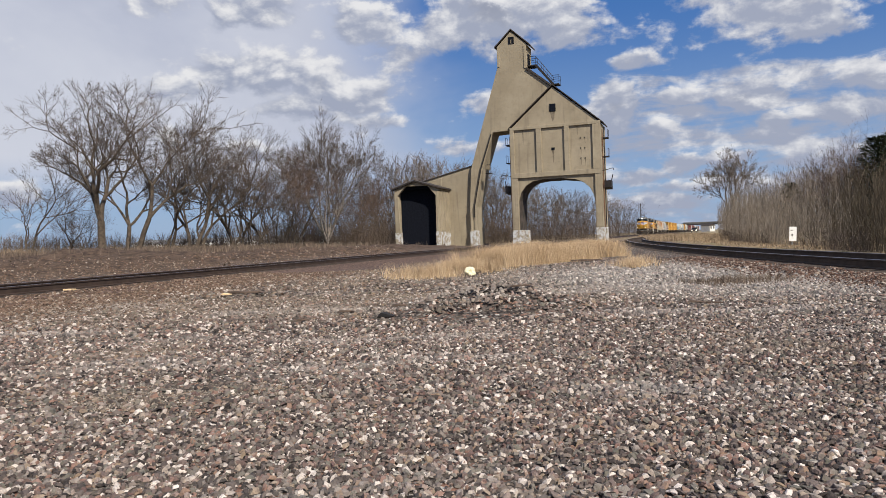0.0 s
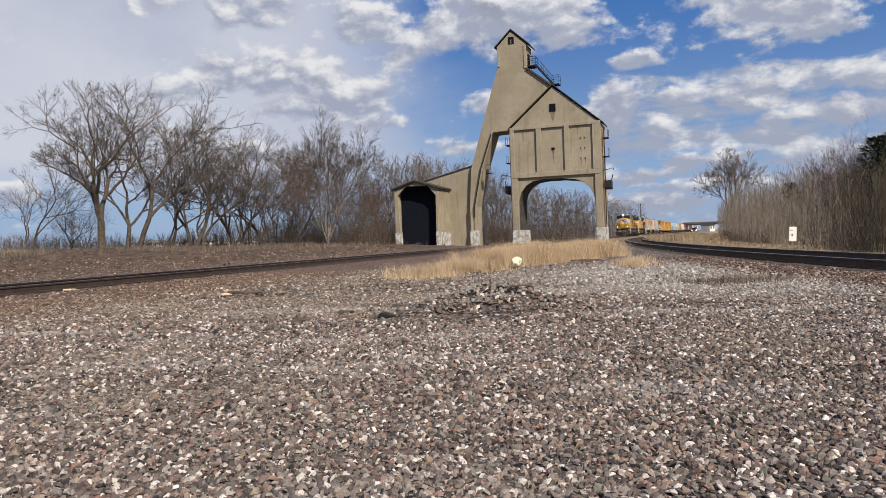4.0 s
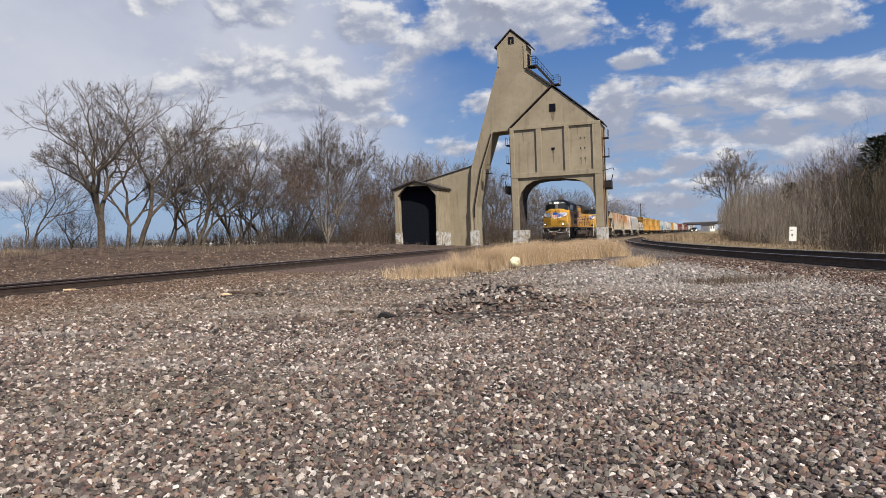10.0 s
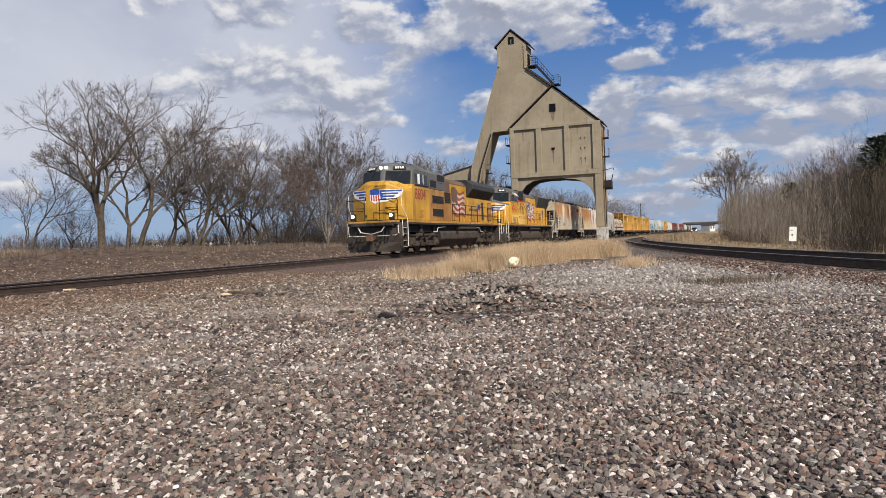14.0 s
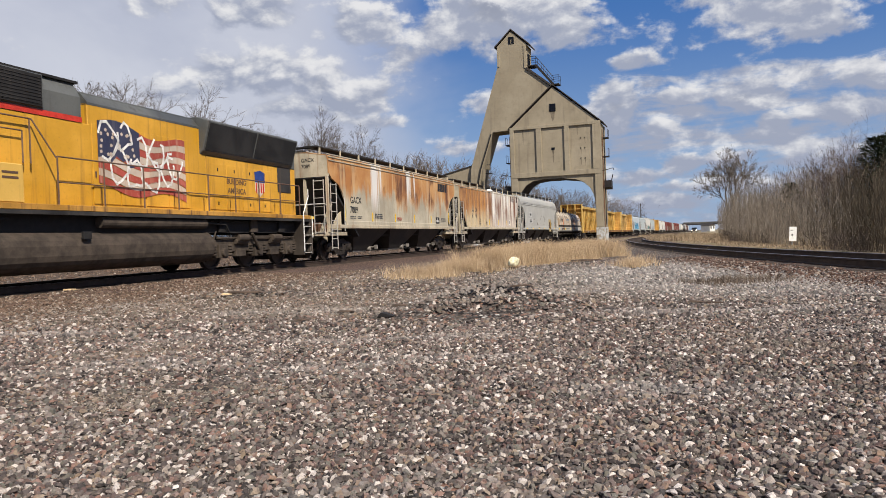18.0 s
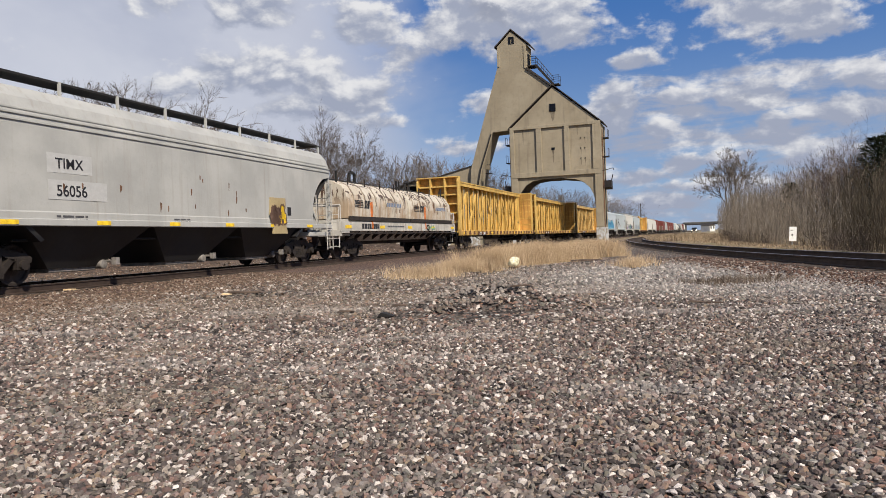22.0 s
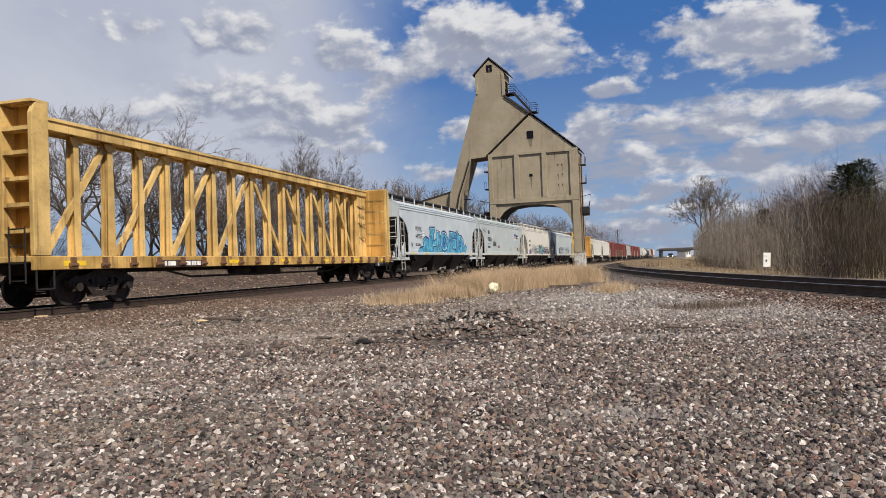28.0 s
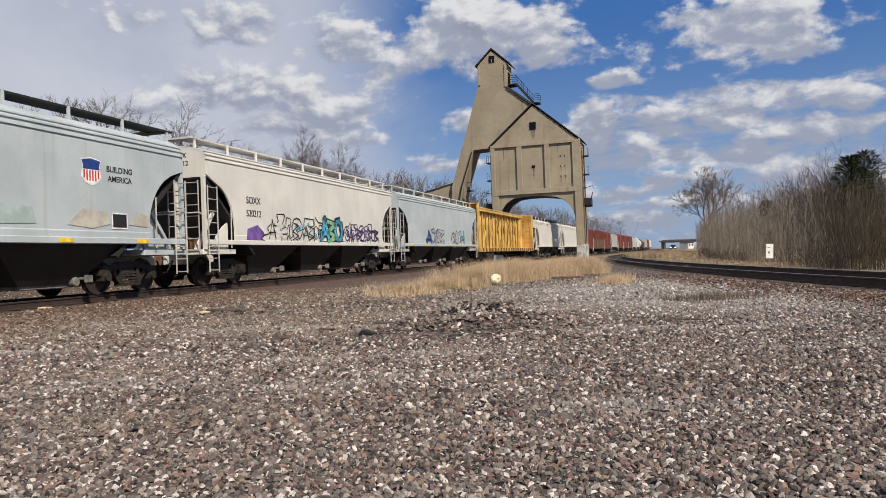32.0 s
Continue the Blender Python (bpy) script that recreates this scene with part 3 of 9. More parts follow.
    part("slope_roof", Shape().prism([(-3.0, 21.6), (0.3, 18.95), (0.42, 19.15), (-2.85, 21.8)], 1.3, 4.8), ROOFING, t, "dark sloping roof edge")
    # side door of the head house and its landing and stair
    part("side_door", Shape().box(-2.96, -2.86, 2.4, 3.4, 21.75, 23.7), HOLE_DARK, t, "dark doorway")
    part("landing", Shape().box(-2.86, -1.7, 1.7, 3.4, 21.95, 22.07), BLACK_IRON, t, "iron landing")
    part("landing", Shape().box(0.1, 1.0, 1.7, 3.0, 19.35, 19.47), BLACK_IRON, t, "iron landing")
    for d in (1.72, 2.9):
        part("stringer", Shape().beam((-1.8, d, 22.0), (0.3, d, 19.4), 0.06, 0.28), BLACK_IRON, t)
        s = Shape()
        s.line([(-2.8, d, 23.1), (-1.8, d, 23.1), (0.15, d, 20.5), (1.0, d, 20.5)], 0.03)
        s.line([(-2.8, d, 22.6), (-1.8, d, 22.6), (0.15, d, 20.0), (1.0, d, 20.0)], 0.025)
        for x, z in ((-1.8, 22.0), (-1.1, 21.2), (-0.4, 20.3), (0.15, 19.4), (1.0, 19.4)):
            s.line([(x, d, z), (x, d, z + 1.1)], 0.025)
        part("handrail", s, BLACK_IRON, t, "iron handrail")
    for i in range(9):
        k = i / 8
        part("tread", Shape().box(-1.85 + 2.1 * k, -1.6 + 2.1 * k, 1.74, 2.88, 21.95 - 2.6 * k, 21.99 - 2.6 * k), BLACK_IRON, t)
    # ladders, platforms and pipes on both flanks
    for x, sgn in ((R, 1), (L, -1)):
        s = Shape()
        for y in (0.9, 1.35):
            s.line([(x + sgn * 0.22, y, 2.0), (x + sgn * 0.22, y, 13.6)], 0.03)
        for i in range(38):
            s.line([(x + sgn * 0.22, 0.9, 2.2 + 0.3 * i), (x + sgn * 0.22, 1.35, 2.2 + 0.3 * i)], 0.014, 4)
        part("ladder", s, BLACK_IRON, t, "rusted iron ladder")
        part("pipe", Shape().line([(x + sgn * 0.12, 0.35, 1.7), (x + sgn * 0.12, 0.35, 13.2)], 0.06), RUSTY_STEEL, t, "rusty vertical pipe")
        for z in (12.2, 10.0):
            part("platform", Shape().box(min(x, x + sgn * 0.75), max(x, x + sgn * 0.75), 0.6, 1.7, z, z + 0.1), BLACK_IRON, t, "small iron platform")
            s = Shape()
            s.line([(x + sgn * 0.72, 0.62, z), (x + sgn * 0.72, 0.62, z + 1.0), (x + sgn * 0.72, 1.68, z + 1.0), (x + sgn * 0.72, 1.68, z)], 0.025)
            part("guard_rail", s, BLACK_IRON, t)
        s = Shape()
        s.line([(x, 0.3, 8.35), (x + sgn * 1.25, 0.3, 8.6), (x + sgn * 1.35, 0.3, 8.35)], 0.035)
        part("lamp_bracket", s, BLACK_IRON, t, "bent lamp bracket")
        part("chute", Shape().prism([(0.5, 7.2), (2.2, 7.2), (2.2, 6.2), (0.5, 6.4)], x + sgn * 0.05, x + sgn * 0.95, "x"), BLACK_IRON, t, "folded dark iron coal chute")
        part("chute_arm", Shape().line([(x + sgn * 0.8, 1.2, 6.6), (x + sgn * 1.1, 1.2, 7.9)], 0.06), BLACK_IRON, t)
    part("hoist_platform", Shape().box(-8.55, -7.9, 1.2, 2.2, 9.0, 9.1), BLACK_IRON, t, "small iron platform")
    part("guard_rail", Shape().line([(-8.5, 1.22, 9.1), (-8.5, 1.22, 10.1), (-7.95, 1.22, 10.1), (-7.95, 1.22, 9.1)], 0.03), BLACK_IRON, t)
    part("pipe", Shape().line([(-7.7, 1.3, 13.9), (-8.25, 1.3, 12.3), (-9.2, 1.3, 9.6), (-10.2, 1.3, 4.9), (-10.2, 1.3, 3.6)], 0.07), BLACK_IRON, t, "dark pipe along the slanting leg")
    # low wing between hoist and shed
    part("wing_wall", Shape().prism([(-17.2, 0), (-17.2, 8.5), (-10.6, 10.1), (-10.6, 0)], 2.05, 4.9), CONCRETE, t, "stained concrete wing wall")
    part("wing_roof", Shape().prism([(-17.5, 8.46), (-10.5, 10.13), (-10.5, 10.28), (-17.5, 8.61)], 1.95, 5.1), ROOFING, t)
    part("wing_rib", Shape().box(-15.05, -14.75, 1.95, 2.047, 0.0, 8.9), CONCRETE, t, bevel=0.02)
    return t


def build_shed():
    t = thing("dump_shed", TOWER_POSE @ pose(1.35, -2.7, 0), "open concrete track hopper shed with chipped white paint below", "shed")
    l, r = -20.8, -15.1
    front = [(l, 0), (l, 7.35), (-18.0, 8.25), (r, 7.35), (r, 0), (-15.35, 0), (-15.3, 6.45), (-16.35, 7.65), (-19.3, 7.75), (-20.4, 6.55), (-20.1, 0)]
    part("front_wall", Shape().prism(front, 0.0, 0.5), CONCRETE, t, "concrete portal with a cut-cornered opening")
    part("side_wall", Shape().box(r - 0.35, r - 0.003, 0.5, 5.2, 1.9, 7.33), CONCRETE, t)
    part("side_base", Shape().box(r - 0.36, r + 0.02, 0.5, 5.2, -0.1, 1.9), WHITEWASH, t, "white-painted wall base")
    part("side_wall", Shape().box(l + 0.003, l + 0.35, 0.5, 5.2, 0.0, 7.33), CONCRETE, t)
    part("back_wall", Shape().box(l + 0.35, -17.2, 4.9, 5.2, 0.0, 7.4), HOLE_DARK, t)
    for x0, x1 in ((l - 0.04, -20.06), (r - 0.28, r + 0.03)):
        part("post_base", Shape().box(x0, x1, -0.05, 0.497, -0.1, 1.95), WHITEWASH, t, "flaking white paint")
    for i in range(7):
        part("batten", Shape().box(r - 0.003, r + 0.05, 0.8 + 0.6 * i, 0.92 + 0.6 * i, 1.95, 7.2), CONCRETE, t)
    for (xa, za), (xb, zb) in (((l - 0.3, 7.28), (-18.0, 8.3)), ((-18.0, 8.3), (r + 0.3, 7.28))):
        part("roof", Shape().prism([(xa, za), (xb, zb), (xb, zb + 0.15), (xa, za + 0.15)], -0.3, 5.4), ROOFING, t, "shallow dark roof")
    part("ceiling", Shape().prism([(l + 0.36, 7.32), (-18.0, 8.2), (r - 0.36, 7.32)], 0.5, 5.2), HOLE_DARK, t, "ceiling painted as deep shade")
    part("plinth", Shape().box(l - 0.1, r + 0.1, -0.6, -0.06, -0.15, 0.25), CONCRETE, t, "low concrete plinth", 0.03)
    # solid black block added to paint the unlit depth of the shed
    part("hopper_lining", Shape().box(-20.4, -15.46, 1.2, 4.85, 0.0, 7.32), HOLE_DARK, t, "black block painting the shed's inner darkness")
    return t


build_tower()
build_shed()


# ---- the train ----
LEAD_YELLOW = painted("grimy_loco_yellow_paint", (0.56, 0.30, 0.022), (0.12, 0.058, 0.022), 0.75, 0, 0.45, 0.16)
SOOTY_GREY = painted("sooty_grey_paint", (0.030, 0.031, 0.033), (0.045, 0.04, 0.036), 0.5, 0, 0.6)
YELLOW = painted("loco_yellow_paint", (0.72, 0.375, 0.026), (0.16, 0.075, 0.025), 0.50, 0, 0.42, 0.10)
SILL_YELLOW = painted("grimy_yellow_sill_paint", (0.50, 0.25, 0.035), (0.10, 0.05, 0.028), 0.9, 0, 0.6, 0.2)
FLAG_RED = painted("faded_flag_red", (0.42, 0.07, 0.045), (0.50, 0.30, 0.22), 0.6, 0, 0.6)
FLAG_BLUE = painted("faded_flag_blue", (0.03, 0.035, 0.08), (0.16, 0.15, 0.17), 0.5, 0, 0.6)
GRIMY_ORANGE = painted("exhaust_stained_orange_paint", (0.38, 0.18, 0.04), (0.07, 0.04, 0.025), 0.85, 0, 0.6, 0.2)
CAB_GREY = painted("loco_grey_paint", (0.098, 0.104, 0.100), (0.05, 0.042, 0.038), 0.6, 0, 0.55)
BEAM_YELLOW = painted("centerbeam_yellow_paint", (0.69, 0.45, 0.115), (0.15, 0.07, 0.03), 0.70, 0, 0.6, 0.2)
BEAM_STRAW = painted("faded_straw_yellow_paint", (0.66, 0.45, 0.16), (0.15, 0.08, 0.04), 0.85, 0, 0.65, 0.25)
OUTLET_GREY = plain("dusty_grey_steel", (0.20, 0.185, 0.17), 0.85, 0.1, 0.4, 6.0)
BEAM_SILL = painted("rust_stained_sill_paint", (0.58, 0.36, 0.10), (0.075, 0.035, 0.02), 0.95, 0, 0.7, 0.3)
RUST_PLATE = painted("rust_brown_bulkhead_paint", (0.50, 0.275, 0.06), (0.13, 0.06, 0.028), 0.6, 0, 0.7, 0.25)
# the bays' own black; on the end sheets it stands in for shade
BAY_BLACK_END_SHADE = painted("black_hopper_paint", (0.010, 0.009, 0.009), (0.05, 0.04, 0.033), 0.25, 0, 0.6)
PALE_YELLOW = painted("pale_yellow_paint", (0.80, 0.50, 0.11), (0.13, 0.08, 0.03), 0.25, 0, 0.5, 0.08)
DULL_ORANGE = painted("dull_orange_paint", (0.42, 0.19, 0.05), (0.10, 0.05, 0.03), 0.6, 0, 0.6, 0.2)
DIRTY_BLACK = painted("dusty_black_paint", (0.020, 0.018, 0.017), (0.085, 0.065, 0.05), 0.5, 0, 0.7, 0.3)
DULL_BROWN_PAINT = painted("brown_stained_paint", (0.15, 0.085, 0.055), (0.06, 0.04, 0.03), 0.6, 0, 0.7)
PILOT_BROWN = painted("dusty_brown_pilot_paint", (0.058, 0.045, 0.035), (0.03, 0.024, 0.02), 0.6, 0, 0.75, 0.3)
RADIATOR = painted("sooty_black_paint", (0.010, 0.010, 0.011), (0.022, 0.020, 0.019), 0.5, 0, 0.7)
FADED_RED = painted("faded_red_paint", (0.34, 0.06, 0.04), (0.16, 0.08, 0.04), 0.5, 0, 0.6)
FADED_WHITE = painted("faded_white_paint", (0.62, 0.52, 0.42), (0.40, 0.16, 0.06), 0.5, 0, 0.6)
GLASS = plain("dark_window_glass", (0.012, 0.015, 0.018), 0.08, 0.0, 0.1)
SOOT = plain("soot_black", (0.015, 0.014, 0.014), 0.8)
LADDER_GREY = painted("pale_grey_ladder_paint", (0.50, 0.48, 0.44), (0.16, 0.10, 0.07), 0.6, 0, 0.6)
STEEL_WHITE = painted("white_ladder_paint", (0.62, 0.60, 0.56), (0.2, 0.13, 0.08), 0.5, 0, 0.6)
MARK_YELLOW = plain("yellow_reflector", (0.85, 0.55, 0.03), 0.5)
MARK_WHITE = plain("white_marking", (0.78, 0.77, 0.74), 0.6)
MARK_BLACK = plain("black_lettering", (0.018, 0.018, 0.02), 0.6)
MARK_GREY = plain("worn_grey_lettering", (0.075, 0.075, 0.08), 0.65)
MARK_RED = plain("red_marking", (0.50, 0.035, 0.02), 0.55)
WING_BLUE = plain("emblem_blue", (0.025, 0.075, 0.34), 0.5)
MARK_BLUE = plain("blue_marking", (0.02, 0.05, 0.22), 0.55)
SPRAY_BLUE = plain("light_blue_spray_paint", (0.085, 0.36, 0.52), 0.6, 0, 0.4, 2.6)
SPRAY_SPOT = plain("mid_blue_spray_paint", (0.045, 0.19, 0.46), 0.6, 0, 0.3, 3.0)
GHOST_TAN = plain("faint_tan_overspray", (0.46, 0.43, 0.36), 0.6, 0, 0.2, 3.0)
GHOST_GREEN = plain("faint_green_overspray", (0.37, 0.46, 0.43), 0.6, 0, 0.15, 3.0)
MARK_BROWN = plain("brown_lettering", (0.055, 0.03, 0.022), 0.65)
SPRAY_DEEP = plain("deep_blue_spray_paint", (0.018, 0.055, 0.16), 0.6, 0, 0.3, 3.0)
SPRAY_VIOLET = plain("violet_spray_paint", (0.16, 0.09, 0.30), 0.6, 0, 0.4, 3.0)
SPRAY_GREEN = plain("green_spray_paint", (0.20, 0.42, 0.22), 0.6, 0, 0.4, 3.0)
STREAK_WHITE = plain("spilled_white_streak", (0.82, 0.80, 0.77), 0.8, 0, 0.12, 6.0)


def glowing(name, colour, power):
    m = bpy.data.materials.new(name)
    m.use_nodes = True
    b = m.node_tree.nodes["Principled BSDF"]
    b.inputs["Base Color"].default_value = (*colour, 1)
    b.inputs["Emission Color"].default_value = (*colour, 1)
    b.inputs["Emission Strength"].default_value = power
    return m


HEADLIGHT = glowing("lit_headlight", (1.0, 0.93, 0.75), 9.0)
DIM_LIGHT = plain("unlit_lamp_glass", (0.45, 0.43, 0.38), 0.2)

SHARED = {}


def shared(name, make, mat, bevel=0.0, smooth=False):
    """A mesh that alike parts share."""
    if name not in SHARED:
        me = make().mesh(name.split("/")[0], bevel)
        me.materials.append(mat)
        if smooth:
            me.shade_smooth()
        SHARED[name] = me
    return SHARED[name]


def wheelset_shape(r):
    def make():
        s = Shape()
        for q in (-1, 1):
            prof = [(0.09, 0.62), (0.13, 0.70), (r * 0.55, 0.735), (r * 0.80, 0.73), (r * 0.84, 0.70), (r + 0.025, 0.685), (r + 0.025, 0.712), (r, 0.725), (r - 0.004, 0.81),
                    (r * 0.86, 0.815), (r * 0.80, 0.775), (r * 0.5, 0.79), (0.15, 0.82), (0.10, 0.84), (0.0, 0.84)]
            s.lathe([(a, q * k) for a, k in prof], (0, 0, 0), "y", 18)
        s.tube((0, -0.7, 0), (0, 0.7, 0), 0.085, None, 10)
        return s
    return make


def side_frame_shape():
    s = Shape()
    top = [(-1.15, 0.62), (-1.0, 0.72), (-0.6, 0.76), (-0.35, 0.86), (0.35, 0.86), (0.6, 0.76), (1.0, 0.72), (1.15, 0.62), (1.12, 0.50), (0.66, 0.56), (0.40, 0.68), (-0.40, 0.68), (-0.66, 0.56), (-1.12, 0.50)]
    s.prism(top, -0.08, 0.08)
    for q in (-1, 1):
        s.prism([(q * 0.72, 0.60), (q * 0.55, 0.62), (q * 0.30, 0.36), (q * 0.30, 0.22), (q * 0.36, 0.22)], -0.08, 0.08)
        s.box(q * 0.34 - 0.06, q * 0.34 + 0.06, -0.07, 0.07, 0.30, 0.72)
        s.box(q * 0.89 - 0.16, q * 0.89 + 0.16, -0.10, 0.10, 0.36, 0.62)
        s.tube((q * 0.89, -0.1, 0.46), (q * 0.89, 0.17, 0.46), 0.13, 0.11, 12)
    s.box(-0.40, 0.40, -0.10, 0.10, 0.20, 0.29)
    for x in (-0.2, 0.0, 0.2):
        for i in range(4):
            s.tube((x, 0.02, 0.30 + 0.075 * i), (x, 0.02, 0.35 + 0.075 * i), 0.085, None, 10)
    return s


WHEELS = {}


def keep_wheel(kind, ob):
    WHEELS.setdefault(kind, []).append(ob)


def add_truck(car, x):
    """Two-axle truck."""
    bolster = part("truck", shared("truck/two", lambda: Shape().box(-0.22, 0.22, -1.05, 1.05, 0.45, 0.78).tube((0, 0, 0.78), (0, 0, 0.95), 0.25, None, 12), DIRTY_STEEL, 0.02), None, car, at=pose(x, 0, 0))
    for q in (-1, 1):
        part("side_frame", shared("side_frame/two", side_frame_shape, DIRTY_STEEL, 0.0), None, bolster, at=pose(0, q * 1.0, 0, 0, 0, 0 if q > 0 else 180))
    for i, dx in enumerate((-0.89, 0.89)):
        keep_wheel(("two", i), part("wheelset", shared("wheelset/two", wheelset_shape(0.46), WHEEL_STEEL, 0, False), None, bolster, at=pose(dx, 0, 0.46)))
    return bolster


def add_coupler(car, x, q):
    s = Shape().box(min(x, x + q * 0.62), max(x, x + q * 0.62), -0.09, 0.09, 0.76, 0.98).box(min(x + q * 0.45, x + q * 0.72), max(x + q * 0.45, x + q * 0.72), -0.17, 0.17, 0.70, 1.02)
    part("coupler", s, RUSTY_STEEL, car, bevel=0.03)
    part("air_hose", Shape().line([(x + q * 0.1, 0.45, 0.85), (x + q * 0.35, 0.42, 0.5), (x + q * 0.6, 0.25, 0.42)], 0.03), SOOT, car)


def lettering(text, size, mat, car, x, y, z, label=""):
    c = bpy.data.curves.new("lettering", "FONT")
    c.body, c.size, c.extrude, c.offset = text, size, 0.003, 0.010 * size
    ob = new("lettering", c)
    me = bpy.data.meshes.new_from_object(ob)
    bpy.data.objects.remove(ob)
    me.name = "lettering"
    return part("lettering", me, mat, car, label or "painted lettering", at=pose(x, y, z, 90, 0, 180))


def bars(mat, car, x, y, z, rows, width, h=0.05, name="small_print"):
    """Writing too small to read: bars that run from x towards the rear."""
    s, r = Shape(), random.Random(int(x * 10 + z * 100))
    for i in range(rows):
        a = x
        while a > x - width:
            b = a - r.uniform(0.1, 0.35)
            s.box(max(b, x - width), a, y, y + 0.004, z - i * h * 1.7, z - i * h * 1.7 + h)
            a = b - 0.05
    part(name, s, mat, car)


def ladder(car, x, y, z0, z1, w, mat, along="x", name="ladder"):
    s = Shape()
    pts = [(x, y), (x + w, y)] if along == "x" else [(x, y), (x, y + w)]
    for a, b in pts:
        s.line([(a, b, z0), (a, b, z1)], 0.022, 6)
    n = max(2, int((z1 - z0) / 0.36))
    for i in range(n + 1):
        z = z0 + 0.06 + (z1 - z0 - 0.12) * i / n
        s.line([(*pts[0], z), (*pts[1], z)], 0.018, 5)
    return part(name, s, mat, car)


def spray_letters(car, x0, x1, y, z0, z1, mats, seed, thick=1.0):
    """Sprayed lettering that cannot be read: thick interlocking strokes with an outline."""
    r = random.Random(seed)
    n = max(3, int((x0 - x1) / (0.75 * (0.4 + 0.6 * thick))))
    for i in range(n):
        a = x0 + (x1 - x0) * (i + 0.1) / n
        b = x0 + (x1 - x0) * (i + 1.15) / n
        top, low = z1 - r.uniform(0, 0.25) * (z1 - z0), z0 + r.uniform(0, 0.12) * (z1 - z0)
        lean = r.uniform(-0.2, 0.2)
        kind = r.randrange(4)
        if kind == 0:
            strokes = [[(a, low), (a + lean, top)], [(b, low), (b + lean, top)], [(a, (low + top) / 2), (b, (low + top) / 2 + 0.1)]]
        elif kind == 1:
            strokes = [[((a + b) / 2 + (a - b) / 2 * math.cos(t), (low + top) / 2 + (top - low) / 2 * math.sin(t)) for t in np.linspace(0.3, 6.2, 9)]]
        elif kind == 2:
            strokes = [[(a, low), ((a + b) / 2, top), (b, low)], [(a, low + 0.3 * (top - low)), (b, low + 0.35 * (top - low))]]
        else:
            strokes = [[(a, top), (b, top - 0.1), (a, (low + top) / 2), (b, low + 0.15), (a, low)]]
        w = (0.12 + 0.08 * r.random()) * thick
        for k, (m, ww, dy) in enumerate(((mats[1], w * 1.75, 0.006), (mats[0] if r.random() < 0.75 else mats[-1], w, 0.010))):
            s = Shape()
            for line in strokes:
                for (p0, q0), (p1, q1) in zip(line[:-1], line[1:]):
                    d = Vector((p1 - p0, q1 - q0)).normalized() * ww * 0.5
                    e = Vector((-d.y, d.x)) * r.uniform(0.8, 1.25)
                    s.add([(p0 - d.x + e.x, y + dy, q0 - d.y + e.y), (p0 - d.x - e.x, y + dy, q0 - d.y - e.y), (p1 + d.x - e.x, y + dy, q1 + d.y - e.y), (p1 + d.x + e.x, y + dy, q1 + d.y + e.y)], [(0, 1, 2, 3)])
            tagged(part("spray_paint", s, m, car), "sprayed graffiti lettering", kind="stuff")


# letters too fanciful to read, as outlines in a unit box: fill, then the holes in it
PIECE = (([(0.05, 0.0), (0.0, 0.10), (0.03, 0.22), (0.10, 0.28), (0.08, 0.50), (0.13, 0.62), (0.19, 0.56), (0.22, 0.75), (0.205, 0.98), (0.30, 1.0), (0.31, 0.95), (0.275, 0.62), (0.27, 0.47), (0.32, 0.55), (0.335, 0.90), (0.40, 0.84), (0.375, 0.50), (0.365, 0.30), (0.40, 0.02), (0.345, 0.0), (0.335, 0.30), (0.27, 0.28), (0.255, 0.0)], ()),
         ([(0.485 + 0.078 * math.cos(k * 0.5236) * (1.15 if k in (4, 8) else 1.0), 0.50 + 0.40 * math.sin(k * 0.5236)) for k in range(12)], ([(0.49 + 0.026 * math.cos(k * 0.785), 0.53 + 0.14 * math.sin(k * 0.785)) for k in range(8)],)),
         ([(0.57, 0.03), (0.62, 0.42), (0.585, 0.60), (0.60, 0.92), (0.745, 0.90), (0.735, 0.62), (0.67, 0.64), (0.70, 0.48), (0.665, 0.36), (0.66, 0.22), (0.73, 0.20), (0.75, 0.02)], ()),
         ([(0.75, 0.0), (0.755, 0.5), (0.77, 1.0), (0.82, 0.80), (0.88, 0.78), (0.92, 0.60), (0.93, 0.30), (0.97, 0.42), (1.0, 0.30), (0.96, 0.05)], ([(0.815, 0.32), (0.81, 0.58), (0.865, 0.48), (0.86, 0.32)],)))


BACK = [(0.05, 0.0), (0.0, 0.10), (0.03, 0.22), (0.08, 0.28), (0.10, 0.55), (0.20, 0.60), (0.22, 0.93), (0.29, 0.95), (0.29, 0.5), (0.34, 0.5), (0.36, 0.80), (0.42, 0.70), (0.50, 0.85), (0.58, 0.62), (0.62, 0.88), (0.76, 0.88), (0.88, 0.74), (0.92, 0.55), (0.97, 0.3), (0.96, 0.0)]


def inside(p, ring):
    """Whether a point lies in a closed outline."""
    hit = False
    for (x0, y0), (x1, y1) in zip(ring, ring[1:] + ring[:1]):
        if (y0 > p[1]) != (y1 > p[1]) and p[0] < (x1 - x0) * (p[1] - y0) / (y1 - y0) + x0:
            hit = not hit
    return hit


